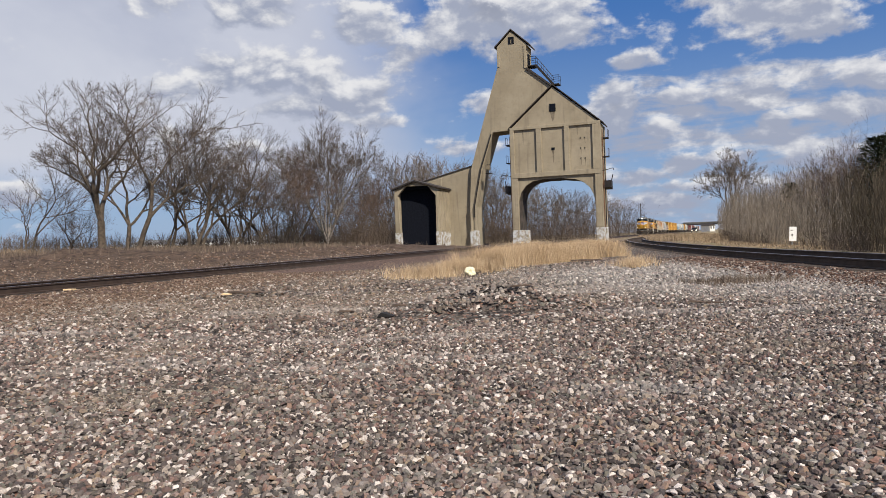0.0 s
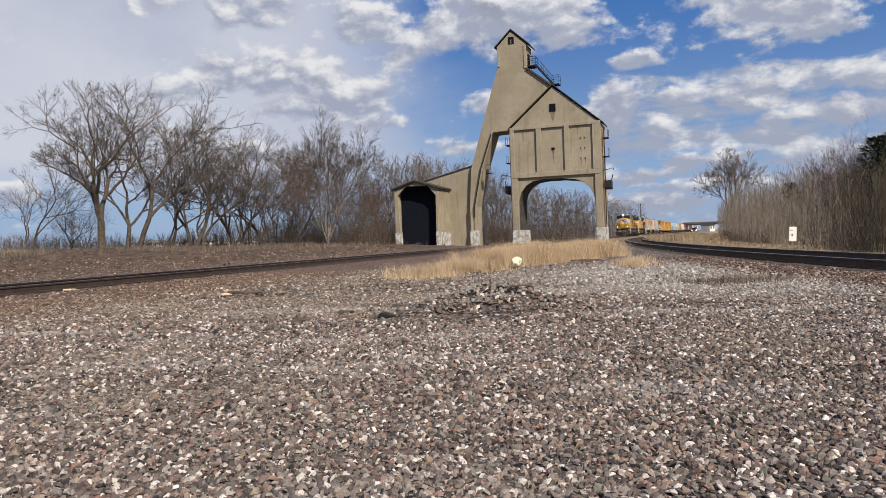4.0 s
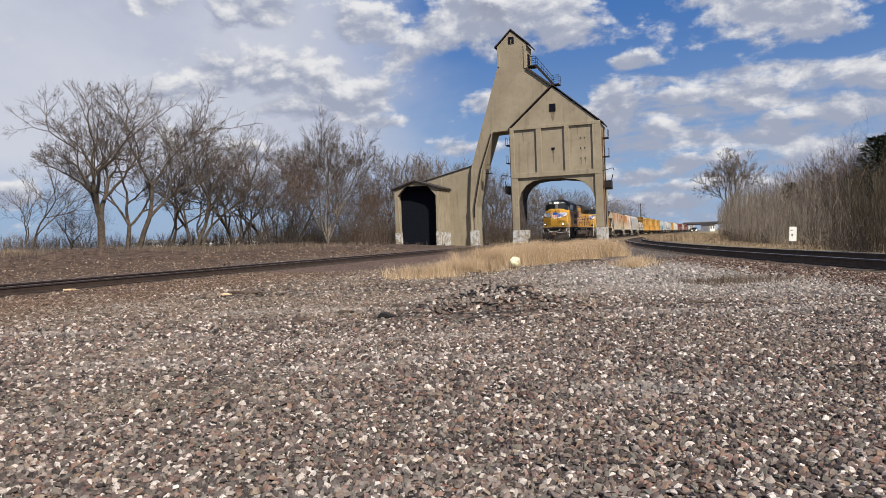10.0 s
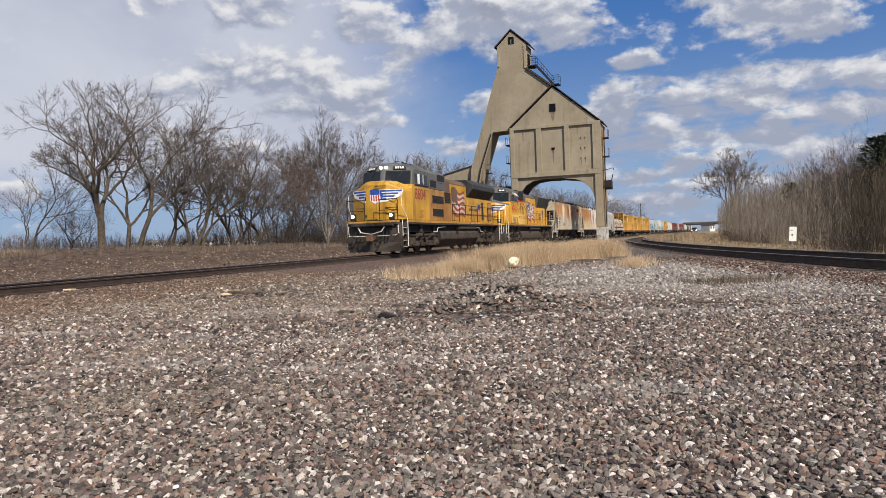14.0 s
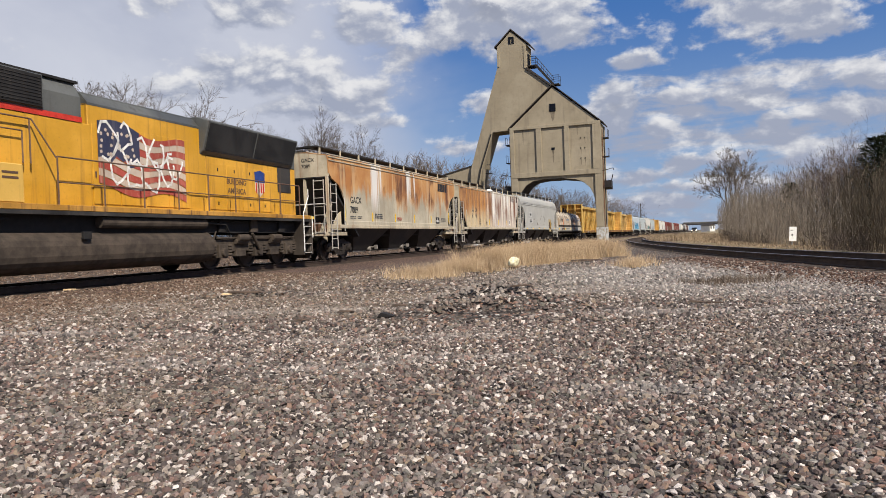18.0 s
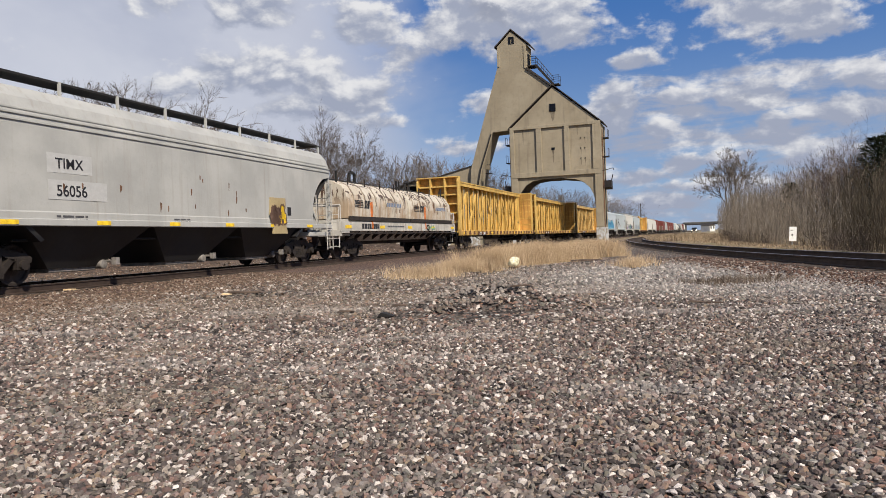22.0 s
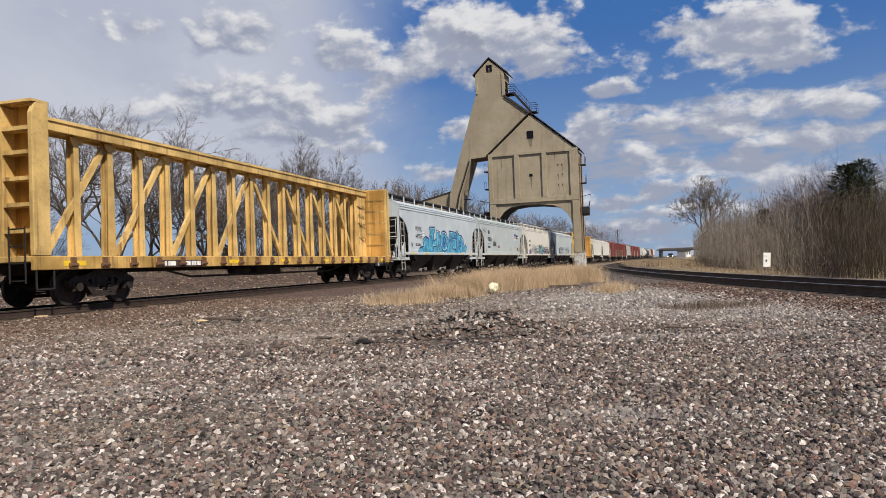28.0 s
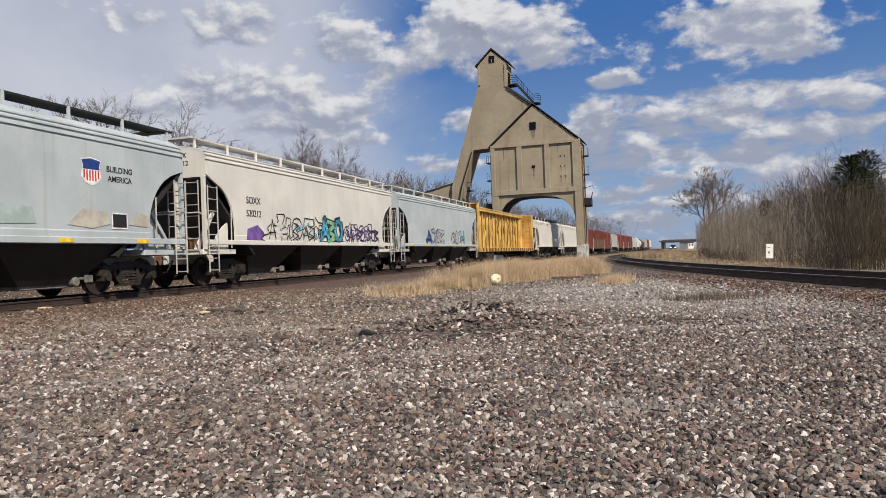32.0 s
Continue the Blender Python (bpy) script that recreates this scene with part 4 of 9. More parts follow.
def stroke(pts, wide, y):
    """A closed painted line of even width in an upright plane."""
    n, s = len(pts), Shape()
    for k in range(n):
        d = (pts[(k + 1) % n] - pts[k]).normalized() + (pts[k] - pts[k - 1]).normalized()
        d = d.normalized() if d.length > 0.2 else (pts[(k + 1) % n] - pts[k]).normalized()
        e = Vector((-d.y, d.x)) * wide * 0.62
        s.v += [(pts[k].x + e.x, y, pts[k].y + e.y), (pts[k].x - e.x, y, pts[k].y - e.y)]
    s.f += [(2 * k, 2 * k + 1, (2 * k + 3) % (2 * n), (2 * k + 2) % (2 * n)) for k in range(n)]
    return s


def spray_piece(car, x0, x1, y, z0, z1, fill, line, spot, wide=0.085, flip=False, spots=0):
    """Sprayed piece of interlocking block letters with a dark outline; x0 is its leading end."""
    def at(p):
        return Vector((x0 + (x1 - x0) * (1 - p[0] if flip else p[0]), z0 + (z1 - z0) * p[1]))
    part("spray_ground", Shape().add([(v.x, y + 0.001, v.y) for v in map(at, BACK)], [tuple(range(len(BACK)))]), fill, car, "sprayed ground behind the letters")
    r = random.Random(int(x0 * 10))
    for outline, holes in PIECE:
        part("spray_paint", Shape().add([(v.x, y + 0.004, v.y) for v in map(at, outline)], [tuple(range(len(outline)))]), fill, car, "sprayed block letter")
        dots, tries = Shape(), 0
        while len(dots.f) < spots // 4 and tries < 500:
            tries += 1
            p = (r.random(), r.random())
            if inside(p, outline):
                v, q = at(p), r.uniform(0.05, 0.13)
                dots.add([(v.x + q * math.cos(k * 0.785), y + 0.007, v.y + q * math.sin(k * 0.785)) for k in range(8)], [tuple(range(8))])
        if dots.f:
            tagged(part("spray_spots", dots, spot, car, "round sprayed spots"), kind="stuff")
        for ring in (outline,) + tuple(holes):
            part("spray_outline", stroke([at(p) for p in ring], wide, y + 0.012), line, car, "dark sprayed outline")
        mid = sum((at(p) for p in outline), Vector((0, 0))) / len(outline)
        part("spray_highlight", stroke([at(p) + (mid - at(p)).normalized() * wide * 1.1 for p in outline], wide * 0.3, y + 0.010), MARK_WHITE, car, "thin white highlight line")
        for ring in holes:
            part("spray_hole", Shape().add([(v.x, y + 0.009, v.y) for v in map(at, ring)], [tuple(range(len(ring)))]), spot, car)


def round_profile(sh):
    """Half section of a covered hopper whose side bends into the roof at the height sh."""
    return [(1.54, 1.40), (1.60, 1.44), (1.60, 1.60), (1.585, 1.63), (1.59, 2.2), (1.595, 2.9), (1.59, sh - 0.22), (1.575, sh - 0.06), (1.545, sh + 0.06), (1.44, sh + 0.55 * (4.34 - sh)), (1.18, 4.31), (0.62, 4.40), (0.0, 4.43)]


FLAT_PROFILE = [(1.54, 1.40), (1.60, 1.44), (1.60, 1.60), (1.585, 1.63), (1.585, 2.1), (1.585, 2.8), (1.585, 3.45), (1.585, 3.9), (1.585, 4.14), (1.48, 4.20), (1.15, 4.26), (0.62, 4.35), (0.0, 4.40)]


def hopper_cut(z, straight=False):
    if straight:
        return max(0.0, min(1.5, (3.35 - z) * 0.82))
    return 0.0 if z > 3.35 else 1.55 * math.sqrt(max(0.0, 1 - ((z - 1.75) / 1.62) ** 2))


def build_hopper(L, body, label, ribs=0, H=4.68, bays=3, dark=None, trim=None, walk_mat=None, sh=4.0, refl="long", mark=()):
    """Covered grain hopper; +x is the leading end, +y the side towards the camera."""
    dark, trim = dark or BAY_BLACK_END_SHADE, trim or body
    car = thing("covered_hopper", pose(0, 0, 0), label, "freight car", "cars of the train")
    e = (L - 1.15) / 2
    prof = [(y, z if z < 1.5 else 1.5 + (z - 1.5) * (H - 0.24 - 1.5) / 2.9) for y, z in (FLAT_PROFILE if ribs else round_profile(sh))]
    # side sheets and roof as one shell, cut back in curves at both ends
    s = Shape()
    fine = []
    for (y0, z0), (y1, z1) in zip(prof[:-1], prof[1:]):
        m = 5 if 1.45 < z0 < 3.5 else 1
        fine += [(y0 + (y1 - y0) * i / m, z0 + (z1 - z0) * i / m) for i in range(m)]
    fine.append(prof[-1])
    for q in (-1, 1):
        o = len(s.v)
        for y, z in fine:
            c = e - hopper_cut(z, ribs > 0)
            s.v += [(-c, q * y, z), (c, q * y, z), (-c, q * max(0, y - 0.05), z - 0.02), (c, q * max(0, y - 0.05), z - 0.02)]
        for i in range(len(fine) - 1):
            a, b = o + 4 * i, o + 4 * i + 4
            s.f += [(a, a + 1, b + 1, b), (a + 2, b + 2, b + 3, a + 3), (a, b, b + 2, a + 2), (a + 1, a + 3, b + 3, b + 1)]
    part("body", s, body, car, smooth=False)
    for q in (1, -1):
        # end wall above, slope sheet below
        w = [(y, z) for y, z in prof[6:]]
        ring = [(-1.57, 3.42)] + [(-y, z) for y, z in w] + [(y, z) for y, z in w[::-1]][1:] + [(1.57, 3.42)]
        part("end_wall", Shape().prism(ring, q * (e - 0.06), q * (e - 0.01), "x"), trim, car)
        # black here paints the shade below the overhanging car end
        part("slope_sheet", Shape().prism([(q * (e - 0.05), 3.45), (q * (e - 0.02), 3.38), (q * (e - 2.75), 0.95), (q * (e - 2.85), 1.0)], -1.53, 1.53), dark, car, "sloping end sheet with its shade painted black")
        # plate added to give the sunlit patch low on the end sheet
        part("end_gusset", Shape().prism([(q * (e - 1.5), 1.16), (q * (e - 1.5), 2.05), (q * (e - 1.2), 1.9), (q * (e - 0.8), 1.55), (q * (e - 0.55), 1.16)], 1.30, 1.34), trim, car, "added pale plate standing in for the sunlit end sheet")
        part("end_sill", Shape().box(min(q * (e - 1.7), q * (e + 0.10)), max(q * (e - 1.7), q * (e + 0.10)), -1.5, 1.5, 1.0, 1.16).box(min(q * (e - 2.2), q * (e + 0.3)), max(q * (e - 2.2), q * (e + 0.3)), -0.3, 0.3, 0.72, 1.0), trim, car, bevel=0.015)
        for y in (-1.5, 1.5):
            part("corner_post", Shape().box(q * e - 0.06, q * e + 0.06, y - 0.05, y + 0.05, 1.16, 3.45), trim, car)
            part("brace", Shape().beam((q * (e - 0.05), y * 0.75, 1.16), (q * (e - 1.0), y * 0.75, 2.35), 0.1, 0.1), trim, car)
        ladder(car, q * e - (0.5 if q > 0 else 0.0), 1.64, 0.45, 3.15, 0.5, LADDER_GREY)
        ladder(car, q * (e + 0.14), 0.95, 1.1, 3.3, 0.45, LADDER_GREY, "y")
        for k, text in enumerate(mark):
            me = lettering(text, 0.21, MARK_BLACK, car, 0, 0, 0)
            me.matrix_basis = pose(q * (e - 0.004), q * 0.35, 4.05 - 0.25 * k, 90, 0, 90 * q)
        part("air_reservoir", Shape().tube((q * (e - 1.0), -0.55, 1.42), (q * (e - 1.0), 0.6, 1.42), 0.2, None, 12).box(q * (e - 0.55) - 0.15, q * (e - 0.55) + 0.15, 0.65, 1.05, 1.16, 1.5), RUSTY_STEEL, car, bevel=0.02)
        part("centre_post", Shape().box(q * (e - 0.1) - 0.05, q * (e - 0.1) + 0.05, 0.38, 0.48, 1.16, 3.4).box(q * (e - 0.1) - 0.05, q * (e - 0.1) + 0.05, -0.48, -0.38, 1.16, 3.4), trim, car)
        part("grab_rail", Shape().line([(q * (e + 0.05), 1.45, 2.25), (q * (e + 0.2), 1.45, 2.3), (q * (e + 0.2), -1.45, 2.3), (q * (e + 0.05), -1.45, 2.25)], 0.025), STEEL_WHITE, car)
        part("grab_iron", Shape().line([(q * (e - 1.3), 1.6, 1.2), (q * (e - 1.3), 1.62, 2.6)], 0.022), LADDER_GREY, car)
        add_coupler(car, q * (e + 0.1), q)
        add_truck(car, q * (L / 2 - 2.35))
        # roof walk over the ends
        part("end_walk", Shape().box(min(q * (e - 0.3), q * (e + 0.12)), max(q * (e - 0.3), q * (e + 0.12)), -1.2, 1.2, H - 0.06, H - 0.02), walk_mat or SOOT, car)
    for y in (-0.85, 0.85):
        part("running_board", Shape().box(-e - 0.1, e + 0.1, y - 0.3, y + 0.3, H - 0.05, H), walk_mat or SOOT, car, "steel roof walkway")
    m = int(2 * e / 1.75)
    for i in range(m + 1):
        for q in (-1, 1):
            part("walk_bracket", shared("walk_bracket/" + trim.name, lambda: Shape().box(-0.03, 0.03, -0.03, 0.03, -0.48, 0), trim), None, car, at=pose(-e + 0.1 + (2 * e - 0.2) * i / m, q * 1.16, H))
    for i in range(int(2 * e / 3.4)):
        x = -e + 1.9 + 3.4 * i
        part("roof_hatch", Shape().box(x - 0.4, x + 1.7, -0.42, 0.42, H - 0.28, H - 0.12), trim, car, bevel=0.04)
    # sills and ridges along the shoulder
    for y in (1.0, -1.0):
        part("side_sill", Shape().box(-e + 0.02, e - 0.02, min(y * 1.50, y * 1.63), max(y * 1.50, y * 1.63), 1.30, 1.46), trim, car, bevel=0.015)
        s = Shape()
        for yy, zz in ((1.60, sh - 0.14), (1.585, sh), (1.535, sh + 0.11)) if not ribs else ((1.60, 4.10),):
            z2 = 1.5 + (zz - 1.5) * (H - 1.74) / 2.9
            s.box(-e, e, min(y * (yy - 0.05), y * (yy + 0.02)), max(y * (yy - 0.05), y * (yy + 0.02)), z2 - 0.018, z2 + 0.018)
        part("shoulder_ridge", s, trim, car)
    for i in range(ribs):
        x = -e + 1.55 + (2 * e - 3.1) * i / (ribs - 1)
        part("side_post", Shape().box(x - 0.04, x + 0.04, 1.57, 1.645, 1.46, 1.5 + 2.56 * (H - 1.74) / 2.9), body, car)
    # hopper bays, gates and pipes
    span = (2 * e - 4.6) / bays
    for i in range(bays):
        c = -e + 2.3 + span * (i + 0.5)
        h = span / 2 - 0.02
        s = Shape()
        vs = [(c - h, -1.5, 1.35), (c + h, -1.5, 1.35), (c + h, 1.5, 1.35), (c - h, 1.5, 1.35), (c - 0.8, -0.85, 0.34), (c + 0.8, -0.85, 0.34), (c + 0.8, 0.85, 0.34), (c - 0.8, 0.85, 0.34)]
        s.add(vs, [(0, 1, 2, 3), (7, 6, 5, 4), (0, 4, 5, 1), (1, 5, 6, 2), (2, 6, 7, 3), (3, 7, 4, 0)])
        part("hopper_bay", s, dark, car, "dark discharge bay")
        part("outlet_gate", Shape().box(c - 0.72, c + 0.72, -0.8, 0.8, 0.24, 0.36).tube((c - 0.8, 0.7, 0.38), (c - 0.8, 1.0, 0.38), 0.12, 0.12, 10), OUTLET_GREY, car, "dusty grey outlet gate", 0.02)
        part("gate_shaft", Shape().tube((c - 0.95, -1.2, 0.45), (c - 0.95, 1.25, 0.45), 0.035, None, 8).box(c - 1.02, c - 0.88, 1.15, 1.28, 0.36, 0.54), OUTLET_GREY, car)
        bars(MARK_GREY, car, c + 0.2, 1.14, 0.93, 2, 0.35, 0.035, "stencil")
    part("brake_pipe", Shape().line([(-e + 2.3, 1.2, 1.0), (e - 2.3, 1.2, 1.0)], 0.03), SOOT, car)
    for i in range(6) if refl == "long" else ():
        part("reflector", shared("reflector/hopper", lambda: Shape().box(-0.22, 0.22, 1.632, 1.638, 1.33, 1.43), MARK_YELLOW), None, car, "yellow reflective strip", at=pose(e - 1.9 - (2 * e - 3.8) * i / 5, 0, 0))
    for x, z in ((e - 1.35, 2.40), (e - 4.25, 2.04), (e - 7.05, 2.04), (e - 9.8, 2.04), (e - 12.5, 2.04), (-e + 1.4, 2.3)) if refl == "tall" else ():
        part("reflector", Shape().box(x - 0.05, x + 0.05, 1.592, 1.603, 1.63, z), MARK_YELLOW, car, "upright yellow reflective strip")
    return car, e


def build_centerbeam(label, L=24.5, paint=None):
    """Centre-beam lumber flat: deck, end bulkheads and a truss down the middle."""
    car = thing("centerbeam_flatcar", pose(0, 0, 0), label, "freight car", "cars of the train")
    e, H, B = L / 2 - 0.65, 4.72, paint or BEAM_YELLOW
    part("deck", Shape().box(-e, e, -1.38, 1.38, 1.08, 1.22), B, car, "yellow steel deck", 0.015)
    part("centre_sill", Shape().box(-e, e, -0.3, 0.3, 0.80, 1.078), DIRTY_STEEL, car)
    for q in (-1, 1):
        part("side_sill", Shape().box(-e, e, min(q * 1.36, q * 1.46), max(q * 1.36, q * 1.46), 0.89, 1.21), BEAM_SILL, car, "rust-stained yellow side sill", 0.012)
        # bulkhead: plate, corner posts, stiffeners
        x0, x1 = q * (e - 0.02), q * (e - 0.50)
        part("bulkhead", Shape().box(min(x1, x1 + q * 0.08), max(x1, x1 + q * 0.08), -1.36, 1.36, 1.22, H), RUST_PLATE, car, "rust-stained yellow bulkhead plate")
        for y in (-1.40, 1.40):
            part("corner_post", Shape().prism([(x1, 1.22), (x0, 1.22), (x0, H - 0.25), (x0 - q * 0.12, H), (x1, H)], y - 0.06, y + 0.06), B, car, bevel=0.01)
        for z in (1.75, 2.35, 2.95, 3.55, 4.1):
            part("stiffener", Shape().box(min(x0 - q * 0.05, x1), max(x0 - q * 0.05, x1), -1.34, 1.34, z, z + 0.09), B, car)
        for y in (-0.5, 0.5):
            part("stiffener", Shape().box(min(x0 - q * 0.02, x1), max(x0 - q * 0.02, x1), y - 0.05, y + 0.05, 1.22, H - 0.05), B, car)
        part("bulkhead_cap", Shape().box(min(x0, x1), max(x0, x1), -1.46, 1.46, H, H + 0.06), B, car)
        # side gusset from bulkhead to truss
        part("gusset", Shape().box(min(x1, x1 - q * 1.0), max(x1, x1 - q * 1.0), -0.28, 0.28, 1.22, H - 0.05), B, car, "solid yellow end panel")
        ladder(car, q * (e + 0.03), 0.8, 0.6, 1.9, 0.45, BLACK_IRON, "y")
        part("brake_wheel" if q > 0 else "grab_iron", Shape().lathe([(0.26, -0.02), (0.29, 0.0), (0.26, 0.02), (0.25, 0.0), (0.26, -0.02)], (q * (e + 0.08), -0.6, 2.2), "x", 16), BLACK_IRON, car)
        part("end_step", Shape().line([(q * (e - 0.1), 1.42, 1.0), (q * (e - 0.1), 1.42, 0.45), (q * (e - 0.6), 1.42, 0.45), (q * (e - 0.6), 1.42, 1.0)], 0.025), BLACK_IRON, car)
        add_coupler(car, q * (e + 0.02), q)
        add_truck(car, q * (L / 2 - 3.2))
    top = e - 0.5
    part("top_chord", Shape().box(-top, top, -0.30, 0.30, H - 0.22, H - 0.06).box(-top, top, -0.36, -0.28, H - 0.30, H - 0.02).box(-top, top, 0.28, 0.36, H - 0.30, H - 0.02), B, car, "yellow top chord", 0.01)
    part("cable_rail", Shape().box(-top, top, 0.36, 0.40, H - 0.06, H + 0.02), B, car)
    n = 16
    xs = [-top + 1.0 + (2 * top - 2.0) * i / n for i in range(n + 1)]
    for i, x in enumerate(xs):
        base, tip = (0.155, 0.09) if i % 2 == 0 else (0.125, 0.08)
        s = Shape()
        s.prism([(x - base, 1.22), (x + base, 1.22), (x + tip, H - 0.22), (x - tip, H - 0.22)], 0.10, 0.125)
        s.prism([(x - base, 1.22), (x + base, 1.22), (x + tip, H - 0.22), (x - tip, H - 0.22)], -0.125, -0.10)
        s.prism([(-0.098, 1.22), (0.098, 1.22), (0.098, H - 0.22), (-0.098, H - 0.22)], x - 0.02, x + 0.02, "x")
        part("post", s, B, car)
        part("post_bracket", shared("post_bracket/" + B.name, lambda: Shape().prism([(-0.16, H - 0.50), (0.16, H - 0.50), (0.24, H - 0.31), (-0.24, H - 0.31)], 0.126, 0.15), B), None, car, at=pose(x, 0, 0))
    for i in range(0, n - 1, 2):
        q = 1 if xs[i] < 0 else -1
        a, b = (xs[i] + 0.25, xs[i + 2] - 0.12) if q > 0 else (xs[i + 2] - 0.25, xs[i] + 0.12)
        part("diagonal", Shape().beam((a, 0.03, 1.3), (b, 0.03, H - 0.35), 0.10, 0.17), B, car)
    for i in range(22):
        part("winch", shared("winch/beam", lambda: Shape().box(-0.05, 0.05, 1.46, 1.56, 1.10, 1.24).tube((-0.12, 1.52, 1.06), (0.12, 1.52, 1.06), 0.05, None, 8), RUSTY_STEEL), None, car, "rusty strap winch", at=pose(-e + 0.1 + (2 * e - 1.2) * i / 21, 0, -0.06))
    for i in range(7):
        part("reflector", shared("reflector/beam", lambda: Shape().box(-0.35, 0.35, 1.462, 1.468, 0.98, 1.10), MARK_YELLOW), None, car, at=pose(e - 1.2 - (2 * e - 2.4) * i / 6, 0, 0))
    part("truss_rod", Shape().line([(-e + 4.5, 0.9, 0.95), (-e + 6.5, 0.9, 0.6), (e - 6.5, 0.9, 0.6), (e - 4.5, 0.9, 0.95)], 0.035), DIRTY_STEEL, car)
    part("brake_rigging", Shape().box(-0.9, 0.9, 0.25, 0.75, 0.55, 0.9).tube((1.2, 0.5, 0.75), (2.2, 0.5, 0.75), 0.16, None, 10), DIRTY_STEEL, car)
    return car, e


def hood_look(N, co):
    """White paint scraped through to dark rust in slanting gouges, with pinkish stains low down."""
    big, fine = N.noise(co, 0.8, 5.0, 0.6), N.noise(co, 12.0, 4.0, 0.6)
    gouge = N.noise(N.mapping(co, (1.5, 3.0, 0.75), (0.0, 0.5, 0.0)), 1.25, 5.0, 0.6, 0.6)
    run = N.noise(N.mapping(co, (3.5, 3.5, 0.2)), 1.5, 5.0, 0.62)
    z = N.n("ShaderNodeSeparateXYZ")
    N.put(z, 0, co)
    c = N.mix(N.ramp(big, 0.3, 0.7), (0.50, 0.45, 0.36), (0.62, 0.58, 0.50))
    c = N.mix(N.math("MULTIPLY", N.ramp(run, 0.46, 0.64), N.ramp(z.outputs[2], 3.2, 2.0, 0.25, 0.75)), c, (0.40, 0.25, 0.14))
    dark = N.math("MULTIPLY", N.ramp(gouge, 0.545, 0.575), N.ramp(z.outputs[2], 2.3, 2.9, 0.25, 1.0))
    c = N.mix(dark, c, N.mix(fine, (0.02, 0.014, 0.012), (0.10, 0.05, 0.035)))
    c = N.mix(N.ramp(fine, 0.58, 0.70, 0, 0.5), c, (0.20, 0.11, 0.07))
    c = N.mix(N.math("MULTIPLY", N.ramp(N.noise(co, 0.9, 5.0, 0.6), 0.42, 0.62), N.ramp(z.outputs[2], 2.9, 2.2, 0.1, 0.75)), c, (0.36, 0.25, 0.15))
    return c, fine, 0.006


FADED_BLUE = plain("faded_blue_marking", (0.19, 0.25, 0.36), 0.7, 0, 0.4, 9.0)
SPRAY_ORANGE = plain("orange_spray_paint", (0.55, 0.16, 0.04), 0.7, 0, 0.3, 9.0)
TROUGH_GREY = painted("stained_grey_white_paint", (0.54, 0.52, 0.47), (0.14, 0.09, 0.06), 0.7, 0, 0.7, 0.2)
HOOD_RIB = painted("rust_streaked_rib_paint", (0.36, 0.30, 0.23), (0.06, 0.032, 0.022), 1.0, 0, 0.7, 0.3)
COIL_HOOD = material("scraped_white_hood", hood_look, 0.65)


